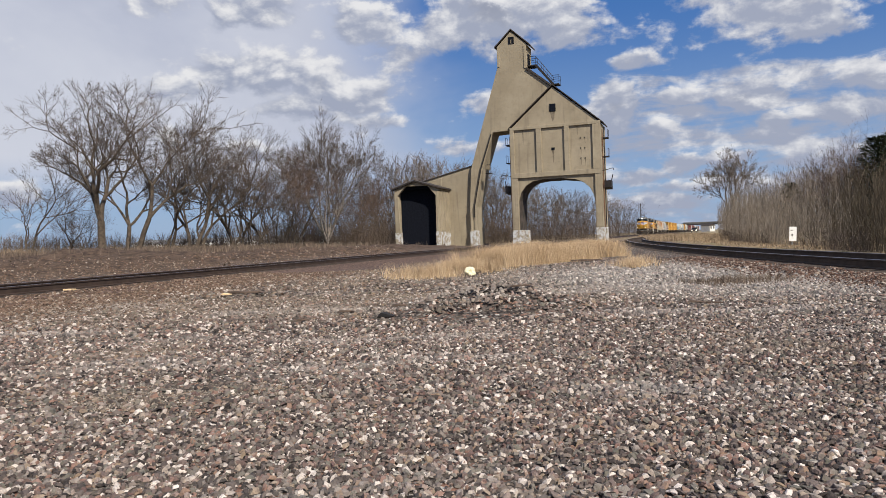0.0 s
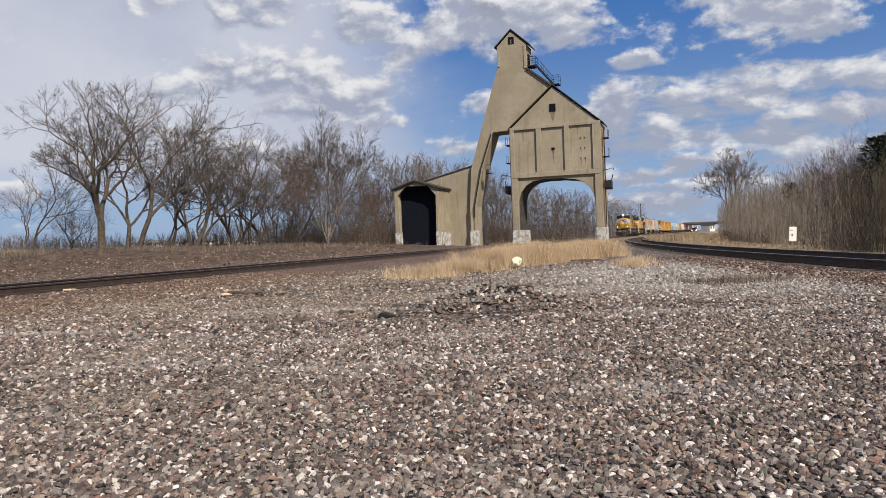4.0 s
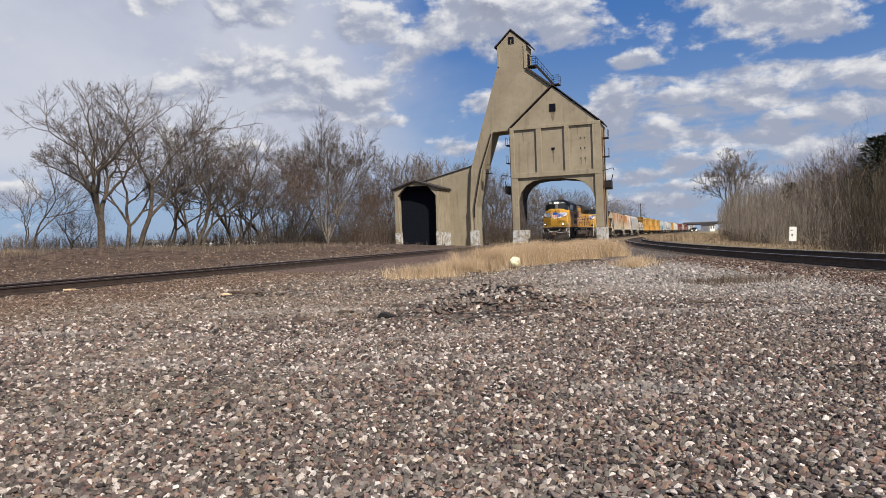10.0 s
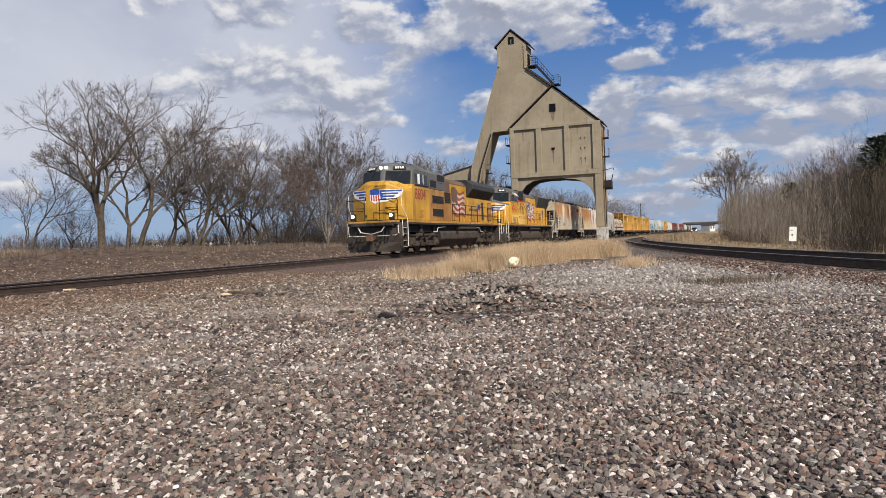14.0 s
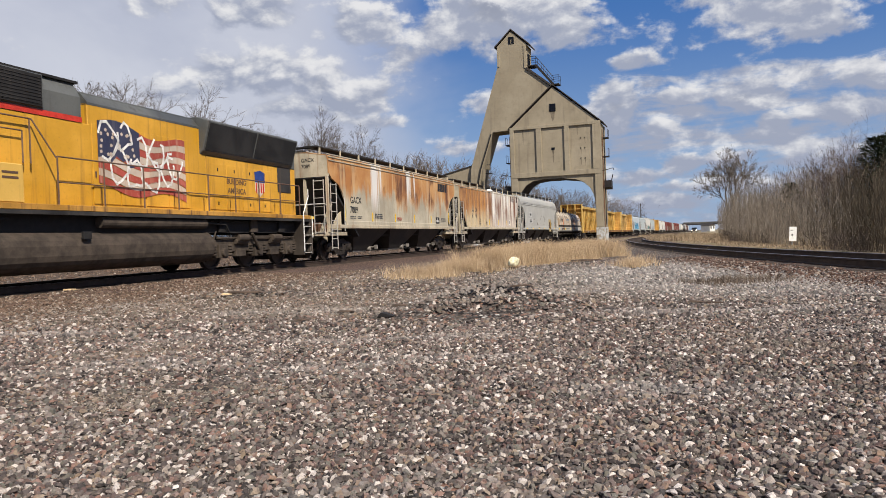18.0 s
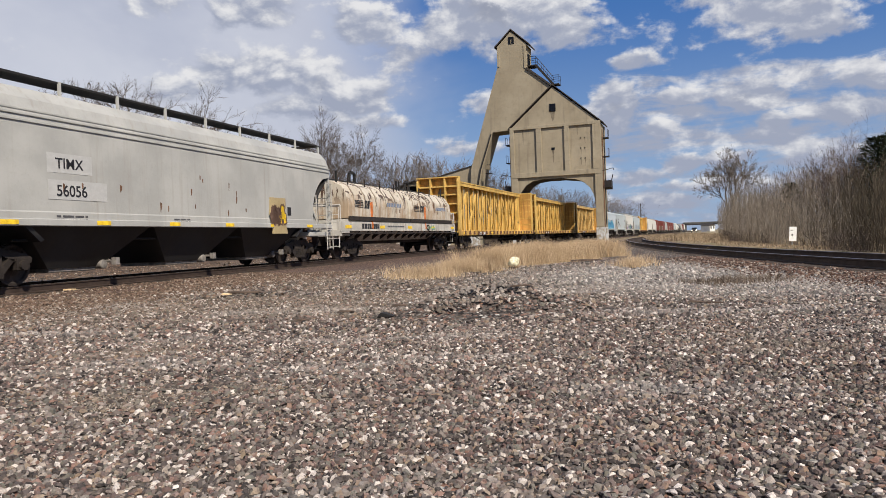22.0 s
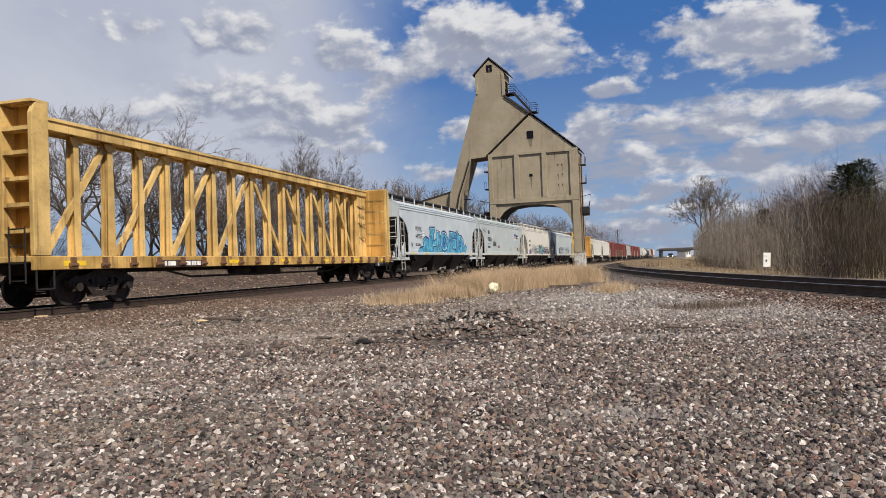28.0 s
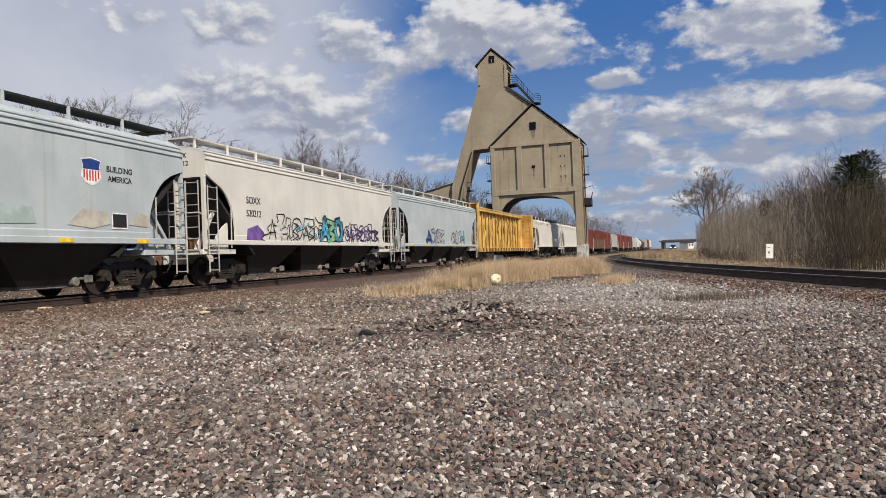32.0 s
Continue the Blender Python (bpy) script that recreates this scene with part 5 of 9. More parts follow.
def build_coil_car(L=15.4):
    car = thing("coil_steel_car", pose(0, 0, 0), "low coil steel car with scraped white rounded hoods and rust", "freight car", "cars of the train")
    e = L / 2 - 0.6
    for q in (1, -1):
        a, b = (0.08, e - 0.75) if q > 0 else (-e + 0.75, -0.08)
        prof = [(-1.48, 1.75), (-1.5, 2.35), (-1.42, 2.80), (-1.18, 3.20), (-0.75, 3.42), (0, 3.50), (0.75, 3.42), (1.18, 3.20), (1.42, 2.80), (1.5, 2.35), (1.48, 1.75)]
        part("hood", Shape().prism(prof, a, b, "x"), COIL_HOOD, car, "rounded white coil hood, scraped and rusty", 0.03)
        for k in range(6):
            x = a + (b - a) * (k + 0.5) / 6
            part("hood_rib", Shape().prism([(y * 1.02, z + 0.02) for y, z in prof[1:-1]] + [(y * 0.99, z - 0.02) for y, z in prof[1:-1]][::-1], x - 0.035, x + 0.035, "x"), HOOD_RIB, car, "rust-streaked rib across the hood")
        c = (a + b) / 2
        part("lifting_loop", Shape().line([(c - 0.3, 0, 3.45), (c - 0.3, 0, 3.98), (c - 0.2, 0, 4.08), (c + 0.2, 0, 4.08), (c + 0.3, 0, 3.98), (c + 0.3, 0, 3.45)], 0.075, 8), SOOT, car, "black lifting loop")
        part("lifting_arm", Shape().line([(a + 0.3, 0, 3.46), (a + 0.8, 0, 3.60), (b - 0.8, 0, 3.60), (b - 0.3, 0, 3.46)], 0.045, 6), SOOT, car, "dark pipe along the hood's crown")
        part("lettering_band", Shape().box(c - 2.7, c - 0.5, 1.502, 1.507, 2.28, 2.66), COIL_HOOD, car, "cream panel with faded blue letter blocks")
        for i in range(9):
            part("letter_block", shared("letter_block/coil", lambda: Shape().box(-0.075, 0.075, 1.508, 1.511, 2.38, 2.57), FADED_BLUE), None, car, at=pose(c - 2.45 + 0.21 * i, 0, 0))
        for i in range(5):
            part("emblem_bar", shared("emblem_bar/coil", lambda: Shape().box(-0.45, 0.45, 1.506, 1.510, 0, 0.035), MARK_BLACK), None, car, at=pose(c + 2.55, 0, 2.25 + 0.07 * i))
        for k in range(2):
            part("emblem_block", Shape().prism([(c + 2.0 - 0.3 * k, 2.22), (c + 1.9 - 0.3 * k, 2.58), (c + 1.66 - 0.3 * k, 2.58), (c + 1.76 - 0.3 * k, 2.22)], 1.506, 1.510), MARK_BLACK, car, "black slanted block emblem")
        for k in range(4):
            part("guide_post", Shape().line([(a + (b - a) * (k + 0.5) / 4, 1.05, 3.25), (a + (b - a) * (k + 0.5) / 4 + 0.05, 1.1, 3.62)], 0.035), DIRTY_STEEL, car, "bent stacking guide")
        part("stacking_post", Shape().line([(b - 0.1, 0.9, 3.2), (b - 0.1, 0.9, 3.85)], 0.05).line([(a + 0.1, 0.9, 3.2), (a + 0.1, 0.9, 3.85)], 0.05), SOOT, car)
        part("orange_mark", Shape().prism([(c + 1.1, 1.3), (c + 1.25, 1.3), (c + 1.32, 2.5), (c + 1.12, 2.55)], 1.49, 1.531), SPRAY_ORANGE, car, "orange sprayed stroke")
        # dark strip stands in for the shadowed gap between hood and trough
        part("hood_band", Shape().box(a, b, 1.47, 1.56, 1.66, 1.84), DIRTY_STEEL, car, "dark strip painting the shade below the hood")
        part("end_platform", Shape().box(min(q * (e - 0.75), q * e), max(q * (e - 0.75), q * e), -1.5, 1.5, 1.0, 1.2), STEEL_WHITE, car)
        ladder(car, q * (e - 0.03), 0.9, 0.5, 2.3, 0.45, STEEL_WHITE, "y")
        part("hand_rail", Shape().line([(q * e, -1.45, 1.2), (q * e, -1.45, 2.3), (q * e, 1.45, 2.3), (q * e, 1.45, 1.2)], 0.03), STEEL_WHITE, car)
        add_coupler(car, q * e, q)
        add_truck(car, q * (L / 2 - 2.4))
    part("trough", Shape().prism([(-1.45, 1.72), (-1.45, 1.35), (-0.6, 0.75), (0.6, 0.75), (1.45, 1.35), (1.45, 1.72)], -e + 0.7, e - 0.7, "x"), TROUGH_GREY, car, "stained grey-white trough side")
    for y in (-1, 1):
        part("side_sill", Shape().box(-e, e, min(y * 1.42, y * 1.52), max(y * 1.42, y * 1.52), 1.20, 1.60), TROUGH_GREY, car)
        part("walkway", Shape().box(-e, e, min(y * 1.44, y * 1.62), max(y * 1.44, y * 1.62), 1.06, 1.12), DIRTY_STEEL, car)
        for i in range(16):
            x = -e + 0.9 + (2 * e - 1.8) * i / 15
            part("walkway_bracket", shared("walkway_bracket/coil%d" % y, lambda: Shape().prism([(y * 1.45, 1.2), (y * 1.6, 1.12), (y * 1.6, 1.06), (y * 1.2, 0.80), (y * 1.2, 0.95)], -0.03, 0.03, "x"), DIRTY_STEEL), None, car, at=pose(x, 0, 0))
    part("centre_sill", Shape().box(-e, e, -0.35, 0.35, 0.6, 1.0), DIRTY_STEEL, car)
    for i in range(5):
        part("reflector", shared("reflector/coil", lambda: Shape().box(-0.3, 0.3, 1.522, 1.528, 1.31, 1.45), MARK_YELLOW), None, car, at=pose(e - 0.6 - (2 * e - 1.2) * i / 4, 0, 0))
    bars(MARK_BLACK, car, e - 2.0, 1.522, 1.29, 1, 1.9, 0.24)
    bars(MARK_GREY, car, e - 5.0, 1.522, 1.38, 1, 2.2, 0.07)
    spray_letters(car, -2.6, -4.0, 1.522, 1.24, 1.52, (SPRAY_GREEN, DIRTY_STEEL), 71, 0.3)
    for k in range(9):
        r = random.Random(300 + k)
        x, z = r.uniform(-e + 1.5, e - 1.5), r.uniform(2.1, 2.7)
        part("rust_spot", Shape().prism([(x, z + 0.12), (x + 0.07, z + 0.1), (x + 0.09, z - 0.15), (x + 0.02, z - 0.2)], 1.49, 1.512), RUSTY_STEEL, car, "dark rust hole")
    return car, e


def build_boxcar(L, body, label, H=4.75):
    car = thing("boxcar", pose(0, 0, 0), label, "freight car", "cars of the train")
    e = (L - 1.3) / 2
    part("body", Shape().prism([(-1.5, 1.05), (-1.5, H - 0.35), (-1.2, H - 0.12), (0, H), (1.2, H - 0.12), (1.5, H - 0.35), (1.5, 1.05)], -e, e, "x"), body, car, bevel=0.02)
    n = 14
    for i in range(n + 1):
        x = -e + 0.08 + (2 * e - 0.16) * i / n
        for y in (-1, 1):
            part("side_post", shared("side_post/box%.1f" % H, lambda: Shape().box(-0.06, 0.06, 1.49, 1.60, 1.1, H - 0.4), body), None, car, at=pose(x, 0, 0, 0, 0, 0 if y > 0 else 180))
    part("door", Shape().box(-1.5, 1.5, 1.52, 1.64, 1.15, H - 0.45), body, car, "ribbed sliding door", 0.02)
    s = Shape()
    for i in range(8):
        s.box(-1.45, 1.45, 1.64, 1.68, 1.35 + i * 0.36, 1.43 + i * 0.36)
    part("door_rib", s, body, car)
    part("centre_sill", Shape().box(-e, e, -0.4, 0.4, 0.65, 1.05), DIRTY_STEEL, car)
    for q in (-1, 1):
        ladder(car, q * e - (0.5 if q > 0 else 0), 1.63, 0.6, 2.8, 0.5, STEEL_WHITE)
        add_coupler(car, q * (e + 0.02), q)
        add_truck(car, q * (L / 2 - 2.6))
    bars(MARK_WHITE, car, e - 1.4, 1.505, 2.8, 3, 2.0, 0.16)
    return car, e


def build_gondola(L, body, label):
    car = thing("gondola_car", pose(0, 0, 0), label, "freight car", "cars of the train")
    e = (L - 1.3) / 2
    s = Shape().box(-e, e, -1.48, 1.48, 1.0, 1.15)
    for y in (-1.5, 1.44):
        s.box(-e, e, y, y + 0.06, 1.0, 2.7)
    for x in (-e, e - 0.06):
        s.box(x, x + 0.06, -1.44, 1.44, 1.15, 2.7)
    part("body", s, body, car)
    for i in range(13):
        x = -e + 0.1 + (2 * e - 0.2) * i / 12
        part("side_post", Shape().box(x - 0.06, x + 0.06, 1.5, 1.6, 1.0, 2.68), body, car)
    part("load", Shape().prism([(-1.4, 1.3), (-1.2, 2.4), (0, 2.9), (1.2, 2.4), (1.4, 1.3)], -e + 0.2, e - 0.2, "x"), RUSTY_STEEL, car, "heaped rusty scrap load")
    for q in (-1, 1):
        add_coupler(car, q * (e + 0.02), q)
        add_truck(car, q * (L / 2 - 2.6))
    return car, e


def build_tank(L, body, label):
    car = thing("tank_car", pose(0, 0, 0), label, "freight car", "cars of the train")
    e = (L - 1.3) / 2
    part("tank", Shape().lathe([(0.0, -e + 0.35), (0.8, -e + 0.42), (1.3, -e + 0.62), (1.5, -e + 1.0), (1.5, e - 1.0), (1.3, e - 0.62), (0.8, e - 0.42), (0.0, e - 0.35)], (0, 0, 2.6), "x", 28), body, car, smooth=True)
    part("dome", Shape().tube((0, 0, 4.0), (0, 0, 4.5), 0.5, None, 16), body, car)
    part("frame", Shape().box(-e, e, -0.4, 0.4, 0.7, 1.15).box(-e, -e + 1.2, -1.4, 1.4, 1.0, 1.15).box(e - 1.2, e, -1.4, 1.4, 1.0, 1.15), DIRTY_STEEL, car)
    for q in (-1, 1):
        add_coupler(car, q * (e + 0.02), q)
        add_truck(car, q * (L / 2 - 2.6))
    return car, e


def loco_frame_shape():
    s = Shape()
    s.prism([(-2.75, 0.72), (-2.6, 0.92), (-1.3, 0.95), (-1.0, 1.05), (1.0, 1.05), (1.3, 0.95), (2.6, 0.92), (2.75, 0.72), (2.7, 0.55), (-2.7, 0.55)], -0.09, 0.09)
    for x in (-2.05, 0.0, 2.05):
        s.box(x - 0.24, x + 0.24, -0.12, 0.16, 0.36, 0.78)
        s.tube((x, 0.1, 0.53), (x, 0.24, 0.53), 0.17, 0.14, 14)
        for d in (-0.42, 0.42):
            for i in range(4):
                s.tube((x + d, 0.06, 0.44 + 0.09 * i), (x + d, 0.06, 0.50 + 0.09 * i), 0.11, None, 10)
    for x in (-1.05, 1.05):
        s.box(x - 0.28, x + 0.28, -0.05, 0.14, 0.38, 0.60)
        s.tube((x - 0.35, 0.14, 0.86), (x + 0.35, 0.14, 0.86), 0.09, None, 10)
    s.line([(-2.4, 0.16, 0.98), (2.4, 0.16, 0.98)], 0.03)
    return s


LOCO_TRUCK = plain("dusty_brown_truck", (0.062, 0.048, 0.037), 0.85, 0.1, 0.40, 3.0)


def add_loco_truck(car, x):
    t = part("truck", Shape().box(-2.5, 2.5, -0.75, 0.75, 0.55, 0.9), SOOT, car, at=pose(x, 0, 0))
    for q in (-1, 1):
        part("side_frame", shared("side_frame/loco", loco_frame_shape, LOCO_TRUCK, 0.012), None, t, at=pose(0, q * 1.12, 0, 0, 0, 0 if q > 0 else 180))
        for x in (-1.05, 1.05):
            part("brake_cylinder", shared("brake_cylinder/loco", lambda: Shape().tube((-0.3, 0.2, 0.98), (0.3, 0.2, 0.98), 0.12, None, 12), LOCO_TRUCK), None, t, at=pose(x, q * 1.12, 0, 0, 0, 0 if q > 0 else 180))
        part("damper", shared("damper/loco", lambda: Shape().tube((0.12, 0.24, 0.62), (0.55, 0.26, 1.12), 0.06, 0.05, 8), LOCO_TRUCK), None, t, at=pose(0, q * 1.12, 0, 0, 0, 0 if q > 0 else 180))
        part("sand_pipe", shared("sand_pipe/loco", lambda: Shape().line([(2.35, 0.1, 1.2), (2.55, 0.1, 0.8), (2.5, -0.2, 0.25)], 0.025), LOCO_TRUCK), None, t, at=pose(0, q * 1.12, 0, 0, 0, 0 if q > 0 else 180))
    for i, dx in enumerate((-2.05, 0.0, 2.05)):
        keep_wheel(("loco", i), part("wheelset", shared("wheelset/loco", wheelset_shape(0.53), WHEEL_STEEL), None, t, at=pose(dx, 0, 0.53)))


def loft(rings):
    """Shell over rings of equally many points, closed at both ends."""
    s, n = Shape(), len(rings[0])
    for r in rings:
        s.v += [tuple(p) for p in r]
    for i in range(len(rings) - 1):
        s.f += [(i * n + k, i * n + (k + 1) % n, (i + 1) * n + (k + 1) % n, (i + 1) * n + k) for k in range(n)]
    s.f += [tuple(range(n - 1, -1, -1)), tuple(range((len(rings) - 1) * n, len(rings) * n))]
    return s


def mirrored(half):
    """Closed plan outline from its half with positive y, front first."""
    return list(half) + [(x, -y, z) for x, y, z in reversed(half)]


def on_face(corners, outline, lift=0.012, deep=0.02):
    """A flat piece on a four-cornered face (low a, low b, high b, high a); the outline is given in shares of the face."""
    a, b, c, d = (Vector(p) for p in corners)
    nrm = (b - a).cross(d - a).normalized()
    def at(u, v, k):
        return (a * (1 - u) + b * u) * (1 - v) + (d * (1 - u) + c * u) * v + nrm * k
    s, n = Shape(), len(outline)
    s.v += [tuple(at(u, v, lift)) for u, v in outline] + [tuple(at(u, v, lift - deep)) for u, v in outline]
    s.f += [tuple(range(n)), tuple(range(2 * n - 1, n - 1, -1))] + [(k, n + k, n + (k + 1) % n, (k + 1) % n) for k in range(n)]
    return s


def build_loco(L, number, label, wide):
    """Six-axle diesel. wide: the newer one, with a full-width electrical cabin behind the cab."""
    car = thing("diesel_locomotive", pose(0, 0, 0), label, "locomotive", "cars of the train")
    D = 1.79
    Y, G = (LEAD_YELLOW if wide else YELLOW), CAB_GREY
    # nose front, middle and corner of the windshield, rear of the cab, end of the wide part, radiator, tail
    n0, cm, cc, cr, m1, r0, r1, tail = (10.5, 9.65, 8.95, 6.37, 2.05, -2.75, -8.9, -9.66) if wide else (10.05, 9.10, 8.50, 5.93, 0.50, -3.95, -9.50, -9.85)
    top = 3.88 if wide else 3.62
    e1, e0 = n0 + 0.55, -L / 2 + 0.65
    part("underframe", Shape().box(e0 + 0.5, e1 - 0.6, -1.2, 1.2, 1.15, 1.65), SOOT, car, "black underframe")
    for y in (-1, 1):
        part("walkway", Shape().box(e0 + 0.35, n0 - 0.8, min(y * 0.9, y * 1.53), max(y * 0.9, y * 1.53), 1.655, D), SILL_YELLOW, car, "grimy yellow side sill", 0.01)
        part("sill_edge", Shape().box(e0 + 0.35, n0 - 0.8, min(y * 1.45, y * 1.525), max(y * 1.45, y * 1.525), 1.56, 1.652), DIRTY_BLACK, car)
    ends = ((1, e1), (-1, e0))
    for q, e in ends:
        part("pilot", Shape().prism([(-1.5, 0.42), (-1.5, 1.60), (1.5, 1.60), (1.5, 0.42), (0.6, 0.30), (-0.6, 0.30)], e - q * 0.42, e - q * 0.22, "x"), PILOT_BROWN, car, "dusty brown pilot plate", 0.02)
        part("end_deck", Shape().box(min(e - q * 1.4, e - q * 0.1), max(e - q * 1.4, e - q * 0.1), -1.0, 1.0, 1.60, D - 0.003), DIRTY_BLACK, car)
        part("deck_edge", Shape().box(min(e - q * 0.1, e), max(e - q * 0.1, e), -1.5, 1.5, 1.66, 1.76), MARK_YELLOW if not wide else SILL_YELLOW, car, "yellow edge of the end deck", 0.01)
        part("anticlimber", Shape().prism([(e - q * 0.15, 1.42), (e + q * 0.10, 1.50), (e + q * 0.10, 1.65), (e - q * 0.12, 1.655)], -1.15, 1.15), DIRTY_BLACK, car, bevel=0.015)
        for y in (-1, 1):
            for i in range(4):
                z = 0.36 + i * 0.33
                part("step", Shape().box(min(e - q * 0.95, e - q * 0.38), max(e - q * 0.95, e - q * 0.38), min(y * 1.10, y * 1.55), max(y * 1.10, y * 1.55), z, z + 0.04), DIRTY_STEEL, car)
                part("step_nosing", Shape().box(min(e - q * 0.93, e - q * 0.40), max(e - q * 0.93, e - q * 0.40), min(y * 1.551, y * 1.562), max(y * 1.551, y * 1.562), z + 0.01, z + 0.035), LADDER_GREY, car, "white step edge")
            part("step_back", Shape().box(min(e - q * 0.95, e - q * 0.38), max(e - q * 0.95, e - q * 0.38), min(y * 1.02, y * 1.08), max(y * 1.02, y * 1.08), 0.34, 1.655), PILOT_BROWN, car)
            part("step_side", Shape().box(min(e - q * 1.02, e - q * 0.955), max(e - q * 1.02, e - q * 0.955), min(y * 1.0, y * 1.56), max(y * 1.0, y * 1.56), 0.30, 1.655), PILOT_BROWN, car, bevel=0.01)
            part("step_front", Shape().box(min(e - q * 0.375, e - q * 0.31), max(e - q * 0.375, e - q * 0.31), min(y * 1.0, y * 1.56), max(y * 1.0, y * 1.56), 0.30, 1.655), PILOT_BROWN, car, bevel=0.01)
            part("stair_rail", Shape().line([(e - q * 0.32, y * 1.57, 0.95), (e - q * 0.32, y * 1.57, 1.78)], 0.019), MARK_WHITE, car, "white-painted stair rail")
            part("stair_rail", Shape().line([(e - q * 1.02, y * 1.58, 0.42), (e - q * 1.02, y * 1.58, 1.86), (e - q * 0.45, y * 1.50, 2.5), (e - q * 0.43, y * 1.48, 3.1 if q > 0 else 2.8)], 0.021), MARK_WHITE, car, "white-painted stair rail")
            part("hose", Shape().line([(e - q * 0.15, y * 0.55, 1.25), (e + q * 0.12, y * 0.62, 0.85), (e + q * 0.2, y * 0.45, 0.68), (e + q * 0.14, y * 0.28, 0.85)], 0.03), SOOT, car)
            part("hose", Shape().line([(e - q * 0.15, y * 0.75, 1.25), (e + q * 0.1, y * 0.84, 0.85), (e + q * 0.12, y * 0.98, 0.95)], 0.028), SOOT, car)
            part("hose", Shape().line([(e - q * 0.15, y * 0.95, 1.3), (e + q * 0.08, y * 1.02, 0.95), (e + q * 0.10, y * 1.12, 1.0)], 0.026), SOOT, car)
            part("lifting_bar", Shape().line([(e - q * 0.1, y * 1.35, 1.05), (e + q * 0.05, y * 1.3, 1.0), (e + q * 0.07, y * 0.3, 0.98)], 0.018), STEEL_WHITE, car, "pale uncoupling lever")
            part("grab_iron", Shape().line([(e - q * 0.2, y * 1.40, 1.1), (e - q * 0.12, y * 1.40, 1.1), (e - q * 0.12, y * 1.40, 1.5), (e - q * 0.2, y * 1.40, 1.5)], 0.018), MARK_WHITE, car)
        part("snow_plough", loft([[(e - q * 0.30, -1.45, 0.16), (e + q * 0.05, 0.0, 0.16), (e - q * 0.30, 1.45, 0.16), (e - q * 0.36, 1.45, 0.16), (e - q * 0.10, 0.0, 0.16), (e - q * 0.36, -1.45, 0.16)],
                                  [(e - q * 0.22, -1.48, 0.62), (e - q * 0.02, 0.0, 0.70), (e - q * 0.22, 1.48, 0.62), (e - q * 0.36, 1.48, 0.62), (e - q * 0.18, 0.0, 0.70), (e - q * 0.36, -1.48, 0.62)]]), PILOT_BROWN, car, "dusty snow plough")
        part("jumper_cable", Shape().line([(e - q * 0.05, -0.85, 1.50), (e + q * 0.13, -0.6, 1.18), (e + q * 0.15, 0.0, 1.08), (e + q * 0.12, 0.55, 1.2), (e - q * 0.02, 0.72, 1.5)], 0.028), STEEL_WHITE if wide else SOOT, car)
        add_coupler(car, e - q * 0.22, q)
    # nose: front with swept shoulders
    side = 3.40 if wide else 3.32

    def nose_ring(z, zs, back, w):
        return mirrored([(n0 - back, 0.62 * w, z), (n0 - 0.38 - back, 1.44 * w, zs), (cc, 1.50, zs)])
    part("nose", loft([nose_ring(D, D, 0.0, 1.0), nose_ring(3.05, 2.95, 0.0, 1.0), nose_ring(top - 0.22, side - 0.14, 0.03, 0.99), nose_ring(top - 0.05, side, 0.12, 0.95)]), Y, car, "yellow nose", 0.03)
    part("nose_top", loft([mirrored([(n0 - 0.14, 0.58, top - 0.06), (n0 - 0.5, 1.34, side - 0.01), (cc, 1.48, side)]), mirrored([(n0 - 0.40, 0.45, top + 0.01), (cm, 0.9, top - 0.02), (cc, 1.42, side + 0.16)])]), Y if wide else G, car, "top of the nose", 0.02)
    part("nose_door", Shape().box(n0 - 0.005, n0 + 0.025, -0.55, 0.12, D + 0.05, top - 0.45), Y, car, "yellow nose door", 0.015)
    part("door_hinge", Shape().box(n0 + 0.02, n0 + 0.05, -0.58, -0.52, 2.0, 2.1).box(n0 + 0.02, n0 + 0.05, -0.58, -0.52, 2.9, 3.0), SOOT, car)
    for y, z in ((0.85, 2.15), (0.85, 2.45), (0.85, 2.9), (-0.85, 2.45), (0.3, top - 0.3)):
        x = n0 - (0.06 if abs(y) > 0.7 else 0)
        part("grab_iron", Shape().line([(x, y - 0.28, z), (x + 0.09, y - 0.28, z), (x + 0.04, y + 0.28, z), (x - 0.06, y + 0.28, z)], 0.018), SOOT if wide else DULL_BROWN_PAINT, car)
    # winged emblem as plain shapes on the nose and its shoulders
    z0, z1 = (2.88, 3.34) if wide else (2.86, 3.30)
    for y in (-1, 1):
        flat = [(n0, 0.0, z0), (n0, y * 0.62, z0), (n0, y * 0.62, z1), (n0, 0.0, z1)]
        bend = [(n0, y * 0.62, z0), (n0 - 0.38, y * 1.44, z0), (n0 - 0.38, y * 1.44, z1), (n0, y * 0.62, z1)]
        if y < 0:
            flat, bend = [flat[1], flat[0], flat[3], flat[2]], [bend[1], bend[0], bend[3], bend[2]]

        def turned(pts):
            return [(1 - u, v) for u, v in reversed(pts)] if y < 0 else pts
        part("wing", on_face(flat, turned([(0.1, -0.35), (1.0, -0.28), (1.0, 1.12), (0.1, 1.12)]), 0.014), MARK_WHITE, car, "white wing of the emblem")
        part("wing", on_face(bend, turned([(0.0, -0.28), (0.25, -0.1), (0.85, 0.35), (1.0, 0.95), (0.96, 1.12), (0.0, 1.12)]), 0.022), MARK_WHITE, car, "white wing of the emblem")
